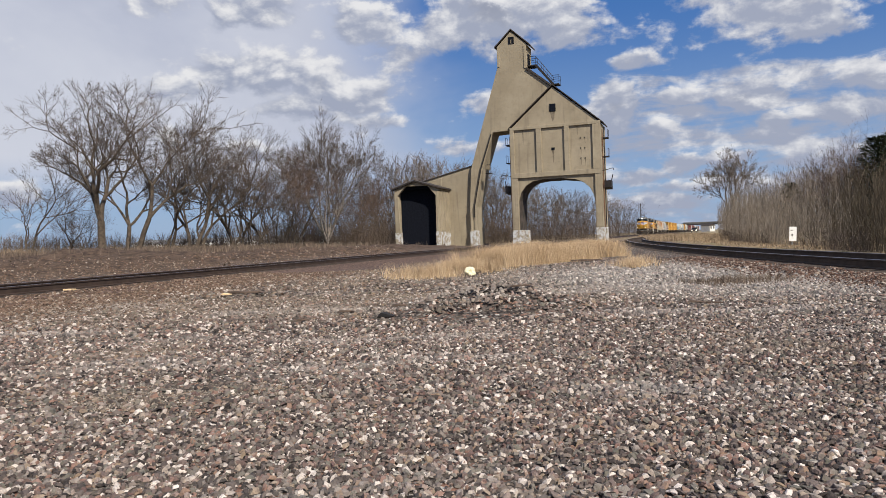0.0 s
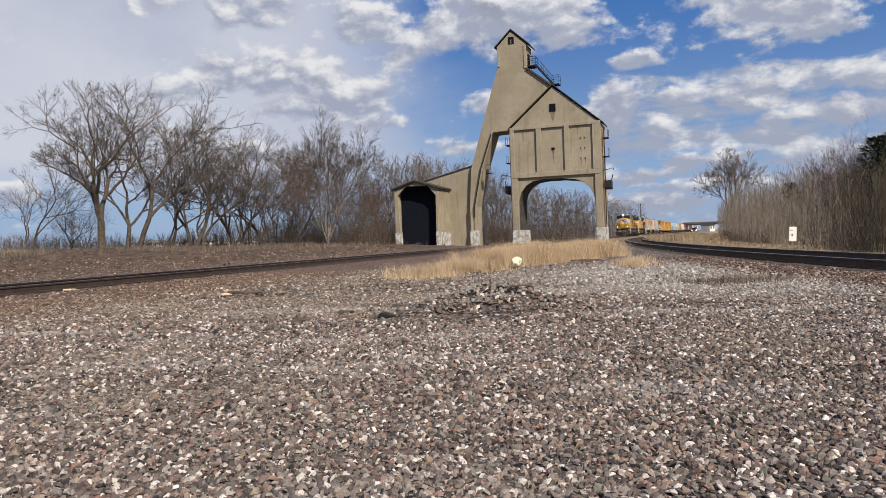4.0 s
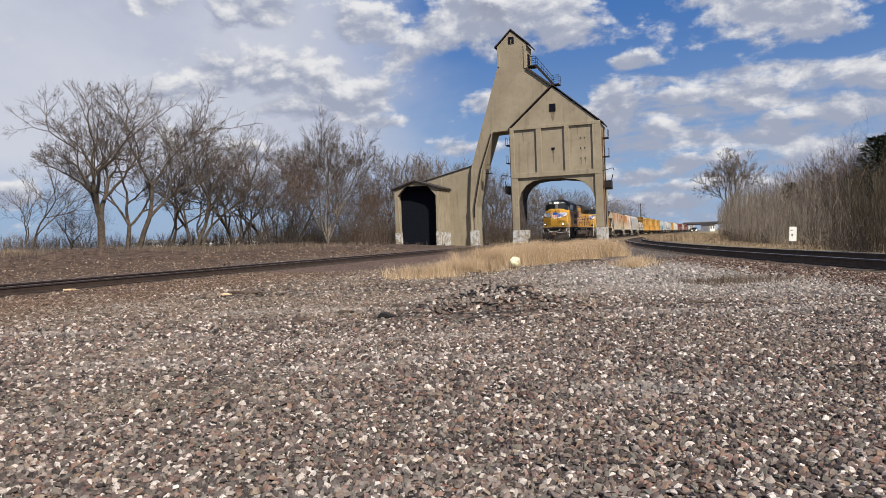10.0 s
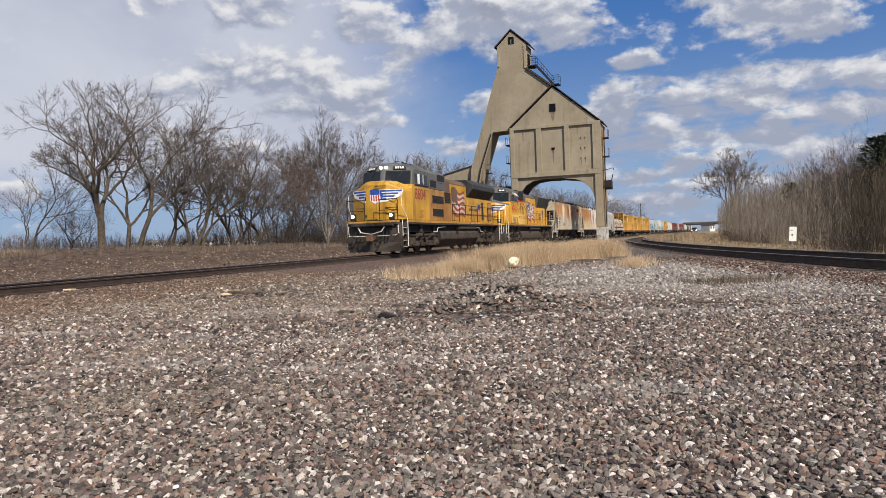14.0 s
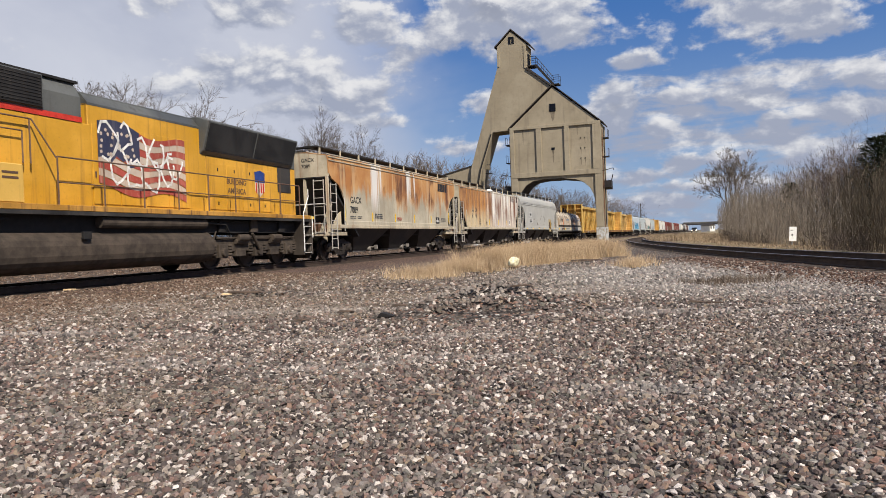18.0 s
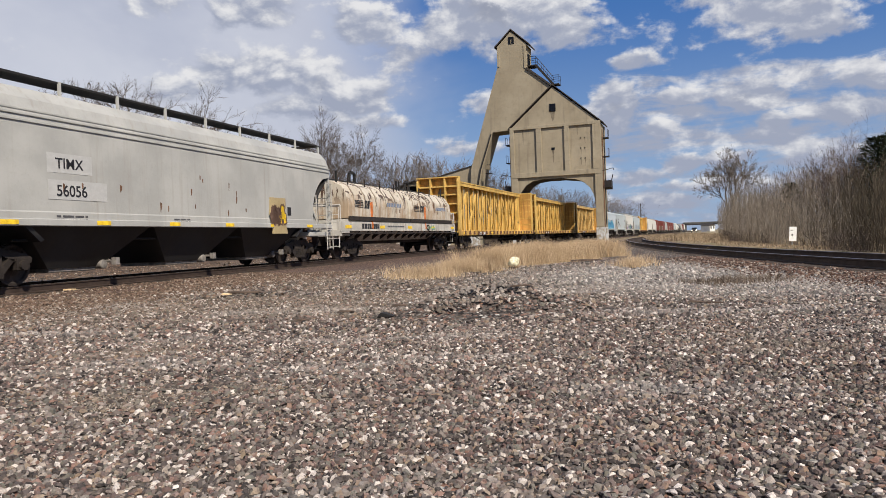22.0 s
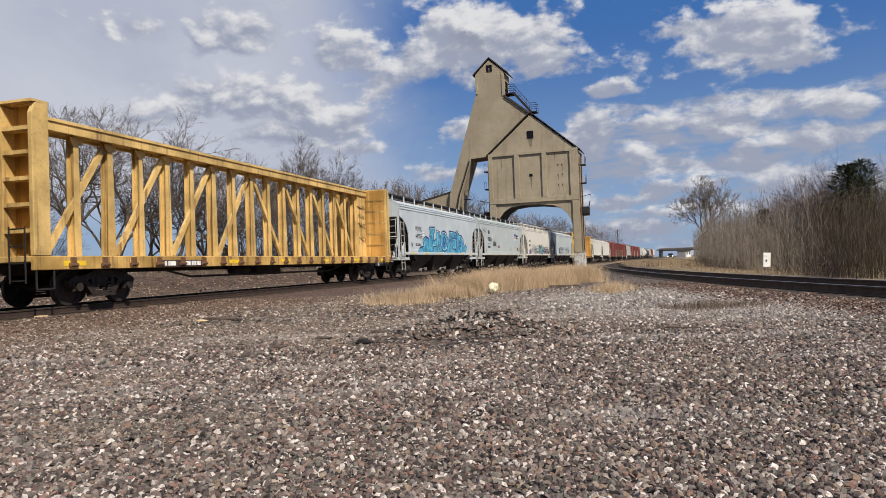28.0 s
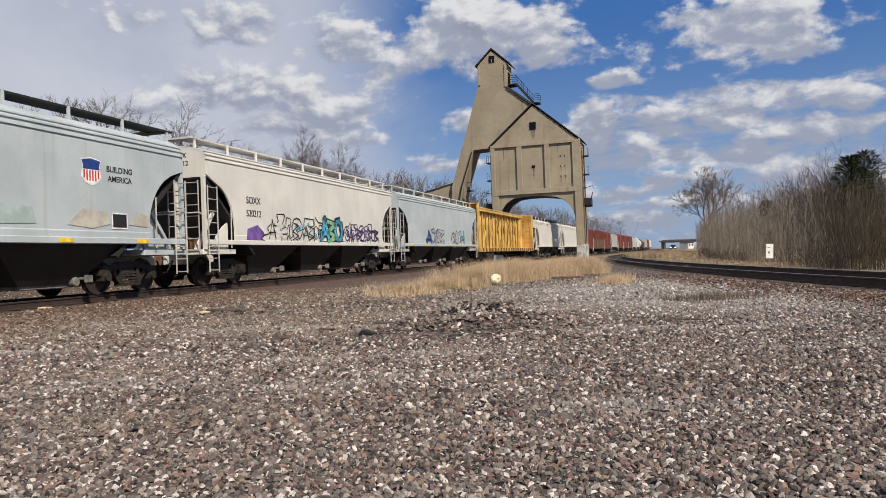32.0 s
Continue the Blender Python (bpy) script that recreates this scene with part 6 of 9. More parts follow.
        for i in range(4):
            v = 0.86 - i * 0.31
            if wide or y > 0:
                part("wing_bar", on_face(flat, turned([(0.3, v), (1.0, v), (1.0, v + 0.19), (0.3, v + 0.19)]), 0.019), WING_BLUE, car, "blue wing bar")
                if i < 3:
                    part("wing_bar", on_face(bend, turned([(0.0, v), (0.88 - i * 0.22, v), (0.93 - i * 0.22, v + 0.19), (0.0, v + 0.19)]), 0.027), WING_BLUE, car, "blue wing bar")
        part("emblem_disc", on_face(flat, turned([(0.5 + 0.22 * math.cos(k * 0.785), 0.45 + 0.42 * math.sin(k * 0.785)) for k in range(8)]), 0.024), WING_BLUE, car)
    part("shield", Shape().prism([(-0.28, z1 + 0.02), (0.28, z1 + 0.02), (0.30, z0 - 0.02), (0.0, z0 - 0.22), (-0.30, z0 - 0.02)], n0 + 0.02, n0 + 0.030, "x"), MARK_WHITE, car)
    part("shield_top", Shape().prism([(-0.27, z1 + 0.06), (0.0, z1 + 0.12), (0.27, z1 + 0.06), (0.26, z1 - 0.20), (-0.26, z1 - 0.20)], n0 + 0.031, n0 + 0.036, "x"), WING_BLUE, car)
    for i in range(4):
        part("shield_stripe", Shape().box(n0 + 0.031, n0 + 0.035, -0.235 + 0.13 * i, -0.165 + 0.13 * i, z0 - 0.06, z1 - 0.22), MARK_RED, car)
    # cab with a swept windshield
    zb, eave, crown = (3.78, 4.50, 4.95) if wide else (3.70, 4.46, 4.92)

    def cab_ring(z, back, w):
        return mirrored([(cm - back, 0.08, z), (cc - back * 0.8, 1.46 * w, z), (cc - 0.25 - back * 0.5, 1.53 * w, z), (cr, 1.53 * w, z)])
    part("cab_lower", loft([cab_ring(D, 0.0, 1.0), cab_ring(zb - 0.3, 0.0, 1.0)]), Y, car, "yellow cab wall", 0.02)
    part("cab_band", loft([cab_ring(zb - 0.297, 0.0, 1.0), cab_ring(zb - 0.06, 0.03, 1.0)]), Y, car, "yellow cab wall below the windows")
    part("cab_upper", loft([cab_ring(zb - 0.057, 0.03, 0.998), cab_ring(eave, 0.30, 0.985)]), G, car, "grey upper cab", 0.01)
    part("cab_roof", loft([cab_ring(eave, 0.29, 0.99), cab_ring(eave + 0.17, 0.42, 0.90), cab_ring(crown - 0.09, 0.62, 0.70), cab_ring(crown, 1.0, 0.42)]), G, car, "grey rounded cab roof")
    f_lo, f_hi = cab_ring(zb - 0.057, 0.03, 1.0), cab_ring(eave, 0.30, 0.985)
    b_lo, b_hi = cab_ring(eave, 0.29, 0.99), cab_ring(eave + 0.17, 0.42, 0.90)
    for y, (i, k) in ((1, (0, 1)), (-1, (-2, -1))):
        face = (f_lo[i], f_lo[k], f_hi[k], f_hi[i])
        low = (0.30, 0.05) if y > 0 else (0.05, 0.30)
        part("windshield_gasket", on_face(face, [(0.05, low[0] - 0.05), (0.5, 0.02), (0.95, low[1] - 0.05), (0.95, 0.96), (0.05, 0.96)], 0.012), SOOT, car)
        part("windshield", on_face(face, [(0.08, low[0]), (0.5, 0.08), (0.92, low[1]), (0.92, 0.92), (0.08, 0.92)], 0.018), GLASS, car, "dark windshield pane")
        part("wiper", on_face(face, [(0.48, 0.50), (0.52, 0.50), (0.70, 0.98), (0.66, 0.98)], 0.04, 0.02), SOOT, car)
        brow = (b_lo[i], b_lo[k], b_hi[k], b_hi[i])
        nb = (0.32, 0.80) if y > 0 else (0.20, 0.68)
        part("number_board", on_face(brow, [(nb[0], 0.12), (nb[1], 0.12), (nb[1], 1.35), (nb[0], 1.35)], 0.05, 0.06), SOOT, car, "black number board", 0.005)
        for j in range(4):
            u = nb[0] + (nb[1] - nb[0]) * (0.14 + 0.19 * j)
            part("number_bar", on_face(brow, [(u, 0.4), (u + 0.06, 0.4), (u + 0.06, 1.1), (u, 1.1)], 0.054, 0.006), MARK_WHITE, car)
        part("headlight", Shape().tube((cm - 0.52, y * 0.14, eave + 0.15), (cm - 0.34, y * 0.14, eave + 0.15), 0.075, None, 14), HEADLIGHT if wide else DIM_LIGHT, car, "headlight")
        part("ditch_light", Shape().tube((e1 - 0.02, y * 1.08, 2.02), (e1 + 0.04, y * 1.08, 2.02), 0.075, None, 14), HEADLIGHT if wide else DIM_LIGHT, car, "ditch light")
        part("ditch_housing", Shape().box(e1 - 0.18, e1 - 0.02, y * 1.08 - 0.13, y * 1.08 + 0.13, D, 2.16), SOOT, car, bevel=0.01)
        part("window_frame", Shape().box(cc - 2.28, cc - 0.30, min(y * 1.52, y * 1.54), max(y * 1.52, y * 1.54), zb - 0.06, zb + 0.62), G if wide else Y, car, bevel=0.01)
        for x0, x1, m in ((0.34, 0.66, GLASS), (0.72, 1.05, MARK_WHITE if wide else GLASS), (1.08, 1.50, GLASS), (1.54, 1.66, STEEL_WHITE), (1.78, 2.22, GLASS)):
            part("side_window", Shape().box(cc - x1, cc - x0, min(y * 1.54, y * 1.552), max(y * 1.54, y * 1.552), zb + 0.0, zb + 0.54), m, car, "cab side window")
        part("drip_rail", Shape().box(cc - 2.5, cc - 0.25, min(y * 1.53, y * 1.57), max(y * 1.53, y * 1.57), zb - 0.11, zb - 0.07), SOOT if wide else Y, car)
        part("front_rail", Shape().line([(e1 - 0.06, y * 1.42, D), (e1 - 0.06, y * 1.42, 2.85), (e1 - 0.06, y * 0.42, 2.85), (e1 - 0.06, y * 0.42, D)], 0.022).line([(e1 - 0.06, y * 1.42, 2.3), (e1 - 0.06, y * 0.42, 2.3)], 0.018), SOOT if wide else DULL_BROWN_PAINT, car, "front handrail")
    if not wide:
        part("sun_shade", Shape().prism([(1.54, 4.42), (1.60, 4.42), (1.92, 4.12), (1.88, 4.08), (1.54, 4.36)], cc - 1.55, cc - 0.55, "x"), STEEL_WHITE, car, "rusty white window awning")
        part("cab_stripe", Shape().box(cr, cc - 2.35, 1.532, 1.538, 3.78, 3.92).box(cc - 0.33, cc - 0.14, 1.532, 1.538, 3.66, 3.80), MARK_RED, car, "red stripe")
    # roof fittings
    part("horn", Shape().tube((cr + 0.5, 0.35, crown + 0.08), (cr + 0.95, 0.35, crown + 0.08), 0.04, 0.09, 10).tube((cr + 0.5, 0.55, crown), (cr + 1.0, 0.55, crown), 0.04, 0.09, 10).box(cr + 0.35, cr + 0.5, 0.2, 0.65, crown - 0.12, crown + 0.1), SOOT, car)
    part("roof_grab", Shape().line([(cm - 0.95, 0.5, crown - 0.04), (cm - 0.95, 0.5, crown + 0.07), (cm - 1.6, 0.62, crown + 0.07), (cm - 1.6, 0.62, crown - 0.05)], 0.018), SOOT, car)
    part("antenna_mount", Shape().box(cr + 1.2, cr + 1.9, -0.5, 0.35, crown - 0.03, crown + 0.06), G, car, bevel=0.02)
    part("air_conditioner", Shape().box(cr + 0.1, cr + 0.9, -0.9, 0.0, crown - 0.1, crown + 0.08), G, car, bevel=0.03)

    def grille(x0, x1, y, z0, z1, frame_mat, slats=6):
        part("grille_frame", Shape().box(x1 - 0.04, x0 + 0.04, y - 0.03, y + 0.012, z0 - 0.04, z1 + 0.04), frame_mat, car, bevel=0.01)
        part("grille", Shape().box(x1, x0, y, y + 0.018, z0, z1), SOOT, car, "black intake grille")
        for k in range(slats):
            z = z0 + (z1 - z0) * (k + 0.35) / slats
            part("grille_slat", Shape().box(x1, x0, y + 0.018, y + 0.03, z, z + 0.022), DIRTY_BLACK, car)
    # behind the cab
    if wide:
        part("electrical_cabin", Shape().box(m1, cr - 0.003, -1.42, 1.42, D, 3.62), GRIMY_ORANGE, car, "stained orange-yellow electrical cabin", 0.03)
        part("cabin_top", Shape().prism([(-1.40, 3.623), (-1.38, 4.55), (-1.0, 4.80), (1.0, 4.80), (1.38, 4.55), (1.40, 3.623)], m1 + 0.9, cr - 0.003, "x"), G, car, "grey cabin top", 0.03)
        part("cabin_step", Shape().prism([(-1.38, 3.623), (-1.36, 4.30), (-0.9, 4.50), (0.9, 4.50), (1.36, 4.30), (1.38, 3.623)], m1, m1 + 0.897, "x"), DULL_BROWN_PAINT, car, "brown-stained step of the cabin top", 0.03)
        grille(5.59, 3.55, 1.42, 2.82, 3.27, GRIMY_ORANGE)
        grille(5.55, 3.62, 1.42, 2.05, 2.50, GRIMY_ORANGE)
        grille(3.33, 2.15, 1.42, 2.90, 3.58, GRIMY_ORANGE, 8)
        grille(5.82, 4.75, 1.39, 3.75, 4.15, G, 4)
        grille(4.50, 3.12, 1.37, 4.02, 4.55, G, 5)
        part("cab_louvre", Shape().box(7.37, 8.18, 1.532, 1.55, 1.92, 2.40), Y, car, "louvred cab door panel", 0.01)
        for k in range(6):
            part("louvre", Shape().box(7.45, 7.85, 1.55, 1.562, 1.97 + k * 0.07, 2.0 + k * 0.07), DULL_ORANGE, car)
        part("oil_stain", Shape().prism([(m1 + 0.55, 3.3), (m1 + 0.02, 3.55), (m1 + 0.02, D + 0.1), (m1 + 0.35, D + 0.1), (m1 + 0.45, 2.4)], 1.421, 1.425), DULL_ORANGE, car, "rusty stain down the cabin corner")
    else:
        part("equipment_hood", Shape().prism([(-1.05, D), (-1.07, 3.84), (1.07, 3.84), (1.05, D)], m1, cr - 0.003, "x"), Y, car, "yellow hood", 0.02)
        part("hood_roof", Shape().prism([(-1.08, 3.843), (-1.08, 4.45), (-0.85, 4.82), (0.85, 4.82), (1.08, 4.45), (1.08, 3.843)], m1 + 0.25, cr - 0.003, "x"), G, car, "grey hood top", 0.03)
        part("hood_stripe", Shape().box(m1 + 0.26, 4.2, 1.081, 1.088, 3.84, 3.97), MARK_RED, car, "red stripe")
        part("roof_lip", Shape().box(m1 + 0.2, 4.0, 0.55, 0.95, 4.80, 4.86), SOOT, car)
        part("filter_box", Shape().box(1.92, 4.0, 0.9, 1.14, 4.0, 4.76), G, car, "grey filter housing", 0.02)
        grille(3.92, 2.0, 1.14, 4.05, 4.70, SOOT, 9)
        part("blower_box", Shape().box(4.57, 5.66, 1.0, 1.28, 3.45, 4.12), G, car, "grey blower box with a toothed top", 0.02)
        for k in range(7):
            part("tooth", Shape().box(4.62 + 0.15 * k, 4.69 + 0.15 * k, 1.281, 1.29, 3.98, 4.10), SOOT, car)
        for d0, d1, y1, z1, low in ((8.35, 6.06, 1.60, 2.55, False), (5.36, 4.10, 1.46, 2.63, True), (4.07, 2.83, 1.46, 2.63, True)):
            part("cabinet", Shape().box(d1, d0, 1.0 if d0 < 6 else 1.52, y1, D + 0.004, z1), PALE_YELLOW, car, "pale yellow louvred cabinet", 0.025)
            for h0, h1 in ((0.20, 0.62), (0.70, 0.92)) if not low else ((0.12, 0.42), (0.56, 0.88)):
                for k in range(2 if low else 8):
                    z = z1 - 0.22 - k * (0.11 if low else 0.066)
                    part("louvre", Shape().box(d0 + (d1 - d0) * h1, d0 + (d1 - d0) * h0, y1, y1 + 0.008, z, z + (0.05 if low else 0.035)), DULL_BROWN_PAINT, car)
        part("inner_rail", Shape().line([(5.24, 1.2, 2.75), (5.24, 1.2, 3.69), (2.35, 1.2, 3.69), (1.95, 1.45, 2.85)], 0.02).line([(5.5, 1.2, 3.15), (4.0, 1.2, 3.12), (3.3, 1.2, 3.4), (2.6, 1.2, 3.4), (2.6, 1.2, 2.7)], 0.018)
             .line([(3.4, 1.2, 2.7), (3.4, 1.2, 3.69)], 0.02).line([(2.4, 1.2, 2.7), (2.4, 1.2, 3.69)], 0.02), DULL_BROWN_PAINT, car, "rusty brown handrail over the cabinets")
    hy = 4.40 if not wide else 4.30
    part("engine_hood", Shape().prism([(-0.98, D), (-1.0, hy), (1.0, hy), (0.98, D)], r0 - 0.3, m1 - 0.003, "x"), Y, car, "yellow engine hood with oil stains", 0.02)
    part("hood_crown", Shape().prism([(-1.005, hy - 0.06), (-1.005, hy), (-0.80, hy + 0.24), (0.80, hy + 0.24), (1.005, hy), (1.005, hy - 0.06)], r0 - 0.3, m1 - 0.003, "x"), G if not wide else DULL_BROWN_PAINT, car, "stained crown of the hood")
    part("hood_top", Shape().box(r0 - 0.3, m1 - 0.003, -0.72, 0.72, hy + 0.238, hy + 0.30), G, car, "grey hood top", 0.02)
    for k in range(3):
        part("exhaust", Shape().box(m1 - 1.0 - 0.5 * k, m1 - 0.65 - 0.5 * k, -0.25, 0.25, hy + 0.30, hy + 0.40), SOOT, car, bevel=0.03)
    part("radiator_hood", Shape().prism([(-0.98, D), (-1.0, 3.56), (1.0, 3.56), (0.98, D)], tail, r0 - 0.303, "x"), Y, car, "yellow rear hood", 0.02)
    if wide:
        part("radiator", Shape().prism([(-1.0, 3.563), (-1.48, 4.10), (-1.50, 4.42), (-1.0, 4.76), (1.0, 4.76), (1.50, 4.42), (1.48, 4.10), (1.0, 3.563)], r1, r0, "x"), SOOTY_GREY, car, "flared soot-dark radiator housing", 0.03)
        part("radiator_screen", on_face(((r0 - 0.55, 1.02, 3.60), (r1 + 0.1, 1.02, 3.60), (r1 + 0.45, 1.465, 4.095), (r0 - 0.30, 1.465, 4.095)), [(0, 0), (1, 0), (1, 1), (0, 1)], 0.012), RADIATOR, car, "black radiator intake under the flare")
        part("rear_top", Shape().prism([(-1.0, 3.563), (-1.0, 4.5), (-0.8, 4.76), (0.8, 4.76), (1.0, 4.5), (1.0, 3.563)], tail, r1 - 0.003, "x"), G, car, bevel=0.02)
        for k in range(9):
            part("louvre", Shape().box(tail + 0.06, r1 - 0.05, 1.0, 1.02, 3.66 + k * 0.085, 3.70 + k * 0.085), GRIMY_ORANGE, car)
        part("louvre_frame", Shape().box(-9.43, -8.28, 0.985, 1.012, 1.97, 3.35), DULL_BROWN_PAINT, car, "rusty louvred doors", 0.01)
        for k in range(3):
            for j in range(9):
                part("louvre", Shape().box(-9.40 + j * 0.125, -9.32 + j * 0.125, 1.012, 1.035, 2.02 + k * 0.45, 2.38 + k * 0.45), DULL_ORANGE, car, "rusty orange louvre")
        part("dark_door", Shape().box(-7.15, -6.6, 0.985, 1.012, 2.0, 3.32), DIRTY_BLACK, car, "dark hood door", 0.01)
    else:
        part("radiator", Shape().prism([(-1.0, 3.563), (-1.12, 3.68), (-1.38, 4.58), (-0.95, 4.72), (0.95, 4.72), (1.38, 4.58), (1.12, 3.68), (1.0, 3.563)], r1, r0, "x"), G, car, "flared grey radiator housing", 0.03)
        for k in range(2):
            w = (r0 - r1 - 0.3) / 2
            xa = r0 - 0.1 - k * (w + 0.1)
            part("radiator_screen", on_face(((xa, 1.13, 3.72), (xa - w, 1.13, 3.72), (xa - w, 1.36, 4.52), (xa, 1.36, 4.52)), [(0, 0), (1, 0), (1, 1), (0, 1)], 0.02, 0.03), RADIATOR, car, "black radiator screen")
        part("dark_door", Shape().box(-9.47, -8.53, 0.985, 1.012, 2.64, 3.6), DIRTY_BLACK, car, "dark screened door", 0.01)
        part("rear_top", Shape().prism([(-1.0, 3.563), (-1.0, 4.4), (-0.8, 4.6), (0.8, 4.6), (1.0, 4.4), (1.0, 3.563)], tail, r1 - 0.003, "x"), G, car, bevel=0.02)
    n = int((m1 - r0) / 0.95)
    for i in range(n):
        x = m1 - 0.12 - 0.95 * i
        part("hood_door", Shape().box(x - 0.90, x, 0.985, 1.006, D + 0.1, hy - 0.5), Y, car, bevel=0.008)
        part("door_latch", Shape().box(x - 0.10, x - 0.06, 1.006, 1.025, 2.55, 2.7), DULL_BROWN_PAINT, car)
    for i in range(4):
        x = r0 - 0.45 - 0.92 * i
        part("rear_door", Shape().box(x - 0.87, x, 0.985, 1.004, D + 0.1, 3.35), Y, car, bevel=0.008)
        part("door_latch", Shape().box(x - 0.45, x - 0.41, 1.004, 1.02, 3.12, 3.22).box(x - 0.45, x - 0.41, 1.004, 1.02, 2.05, 2.15), SOOT, car)
    # handrail along the walkway
    a, b = (m1 - 0.1 if wide else 1.95), e0 + 1.1
    for y in (-1, 1):
        s = Shape()
        s.line([(a, y * 1.48, 2.88), (b, y * 1.48, 2.88)], 0.020).line([(a, y * 1.48, 2.30), (b, y * 1.48, 2.30)], 0.015)
        for i in range(9):
            x = a + (b - a) * i / 8
            s.line([(x, y * 1.48, D), (x, y * 1.48, 2.88)], 0.022)
        part("handrail", s, SOOT if wide else DULL_BROWN_PAINT, car, "dark walkway handrail")
    # waving flag painted on the hood
    f0, f1, hi = (0.62, -2.25, 4.0) if wide else (0.22, -3.2, 3.98)
    red, white = (FADED_RED, FADED_WHITE) if wide else (FLAG_RED, FADED_WHITE)

    def wave(k, i):
        return 0.12 * math.sin(8.0 * k / 16 + 0.22 * i) - 0.22 * k / 16
    for i in range(9):
        s = Shape()
        first = 7 if wide and i < 5 else 0
        for k in range(first, 17):
            x = f0 + (f1 - f0) * k / 16
            z = hi - i * 0.185 + wave(k, i)
            s.v += [(x, 1.026, z), (x, 1.026, z - 0.185)]
        s.f += [(2 * k, 2 * k + 2, 2 * k + 3, 2 * k + 1) for k in range(16 - first)]
        part("flag_stripe", s, red if i % 2 == 0 else white, car, "painted waving flag stripe")
    s = Shape()
    for k in range(7):
        za, zb2 = (hi + 0.01 + wave(j, 0) for j in (k, k + 1))
        xa, xb = (f0 + (f1 - f0) * j / 16 for j in (k, k + 1))
        s.add([(xa, 1.030, za), (xb, 1.030, zb2), (xb, 1.030, zb2 - 0.92 - 0.1 * (k % 2)), (xa, 1.030, za - 0.92 - 0.1 * (k % 3))], [(0, 1, 2, 3)])
    part("flag_canton", s, FLAG_BLUE if not wide else DULL_BROWN_PAINT, car)
    if not wide:
        r = random.Random(5)
        for k in range(26):
            x, z = f0 - r.uniform(0.1, 1.3), hi - 0.05 - r.uniform(0.1, 0.8)
            part("flag_star", Shape().prism([(x + 0.05 * math.cos(j * 1.257 + 0.3), z + 0.05 * math.sin(j * 1.257 + 0.3)) for j in range(5)], 1.031, 1.034), FADED_WHITE, car)
        # white spray over the flag
        for cx, cz, rr in ((0.35, -0.1, 0.36), (0.75, -0.75, 0.34), (0.95, 0.02, 0.26), (1.45, -0.35, 0.34), (1.9, -0.9, 0.36), (2.15, -0.3, 0.32), (2.6, -0.7, 0.30), (2.95, -0.45, 0.34), (1.3, -0.95, 0.30)):
            s = Shape()
            pts = [(f0 - cx + rr * math.cos(k * 0.55 + cx), 1.034, hi - 0.35 + cz + 1.15 * rr * math.sin(k * 0.55 + cx) + 0.12 * math.sin(k * 1.3)) for k in range(9 + int(cx * 3) % 4)]
            for (p, _, u), (p2, _, u2) in zip(pts[:-1], pts[1:]):
                d = Vector((p2 - p, u2 - u)).normalized() * 0.034
                s.add([(p - d.y, 1.034, u + d.x), (p + d.y, 1.034, u - d.x), (p2 + d.y + d.x, 1.034, u2 - d.x + d.y), (p2 - d.y + d.x, 1.034, u2 + d.x + d.y)], [(0, 1, 2, 3)])
            part("spray_paint", s, MARK_WHITE, car, "white spray scrawl over the flag")
    lettering(number, 0.86, MARK_RED if not wide else FADED_RED, car, (8.72 if wide else 8.02), 1.536, 2.93 if wide else 2.79, "red road number with a dark edge")
    # slogan and emblem on the rear hood
    if wide:
        lettering("BUILDING AMERICA", 0.27, MARK_GREY, car, -3.3, 1.012, 2.62)
        bx, bz = -5.63, 3.1
    else:
        lettering("BUILDING", 0.25, DULL_BROWN_PAINT, car, -5.3, 1.012, 2.75)
        lettering("AMERICA", 0.25, DULL_BROWN_PAINT, car, -5.35, 1.012, 2.45)
        bx, bz = -7.0, 3.25
    part("emblem", Shape().prism([(bx, bz), (bx - 0.60, bz), (bx - 0.62, bz - 0.62), (bx - 0.30, bz - 0.85), (bx + 0.02, bz - 0.62)], 1.008, 1.012), FADED_WHITE, car, "white shield emblem")
    part("emblem_band", Shape().prism([(bx + 0.03, bz), (bx - 0.30, bz + 0.08), (bx - 0.63, bz), (bx - 0.61, bz - 0.34), (bx + 0.01, bz - 0.34)], 1.013, 1.017), MARK_BLUE, car, "blue band of the emblem")
    for k in range(4):
        part("emblem_stripe", Shape().box(bx - 0.56 + 0.15 * k, bx - 0.49 + 0.15 * k, 1.013, 1.017, bz - 0.70, bz - 0.36), MARK_RED, car)
    # fuel tank and running gear
    tank = [(-1.42, 1.20), (-1.50, 1.05), (-1.50, 0.72), (-1.05, 0.22), (1.05, 0.22), (1.50, 0.72), (1.50, 1.05), (1.42, 1.20)] if wide else \
        [(1.48 * math.copysign(abs(math.cos(a)) ** 0.5, math.cos(a)), 0.74 + 0.52 * math.copysign(abs(math.sin(a)) ** 0.7, math.sin(a))) for a in [6.2832 * (k + 0.5) / 28 for k in range(28)]]
    part("fuel_tank", Shape().prism(tank, -3.9, 4.3, "x"), LOCO_TRUCK, car, "dusty brown fuel tank", 0.05)
    part("tank_end", Shape().prism([(y * 0.97, z) for y, z in tank], 4.3, 4.42, "x"), DIRTY_STEEL, car)
    part("fuel_filler", Shape().box(1.1, 1.35, 1.48, 1.56, 1.0, 1.18), SOOT, car, bevel=0.01)
    part("air_tank", Shape().tube((-3.6, 1.30, 1.42), (0.6, 1.30, 1.42), 0.15, None, 14), LOCO_TRUCK, car)
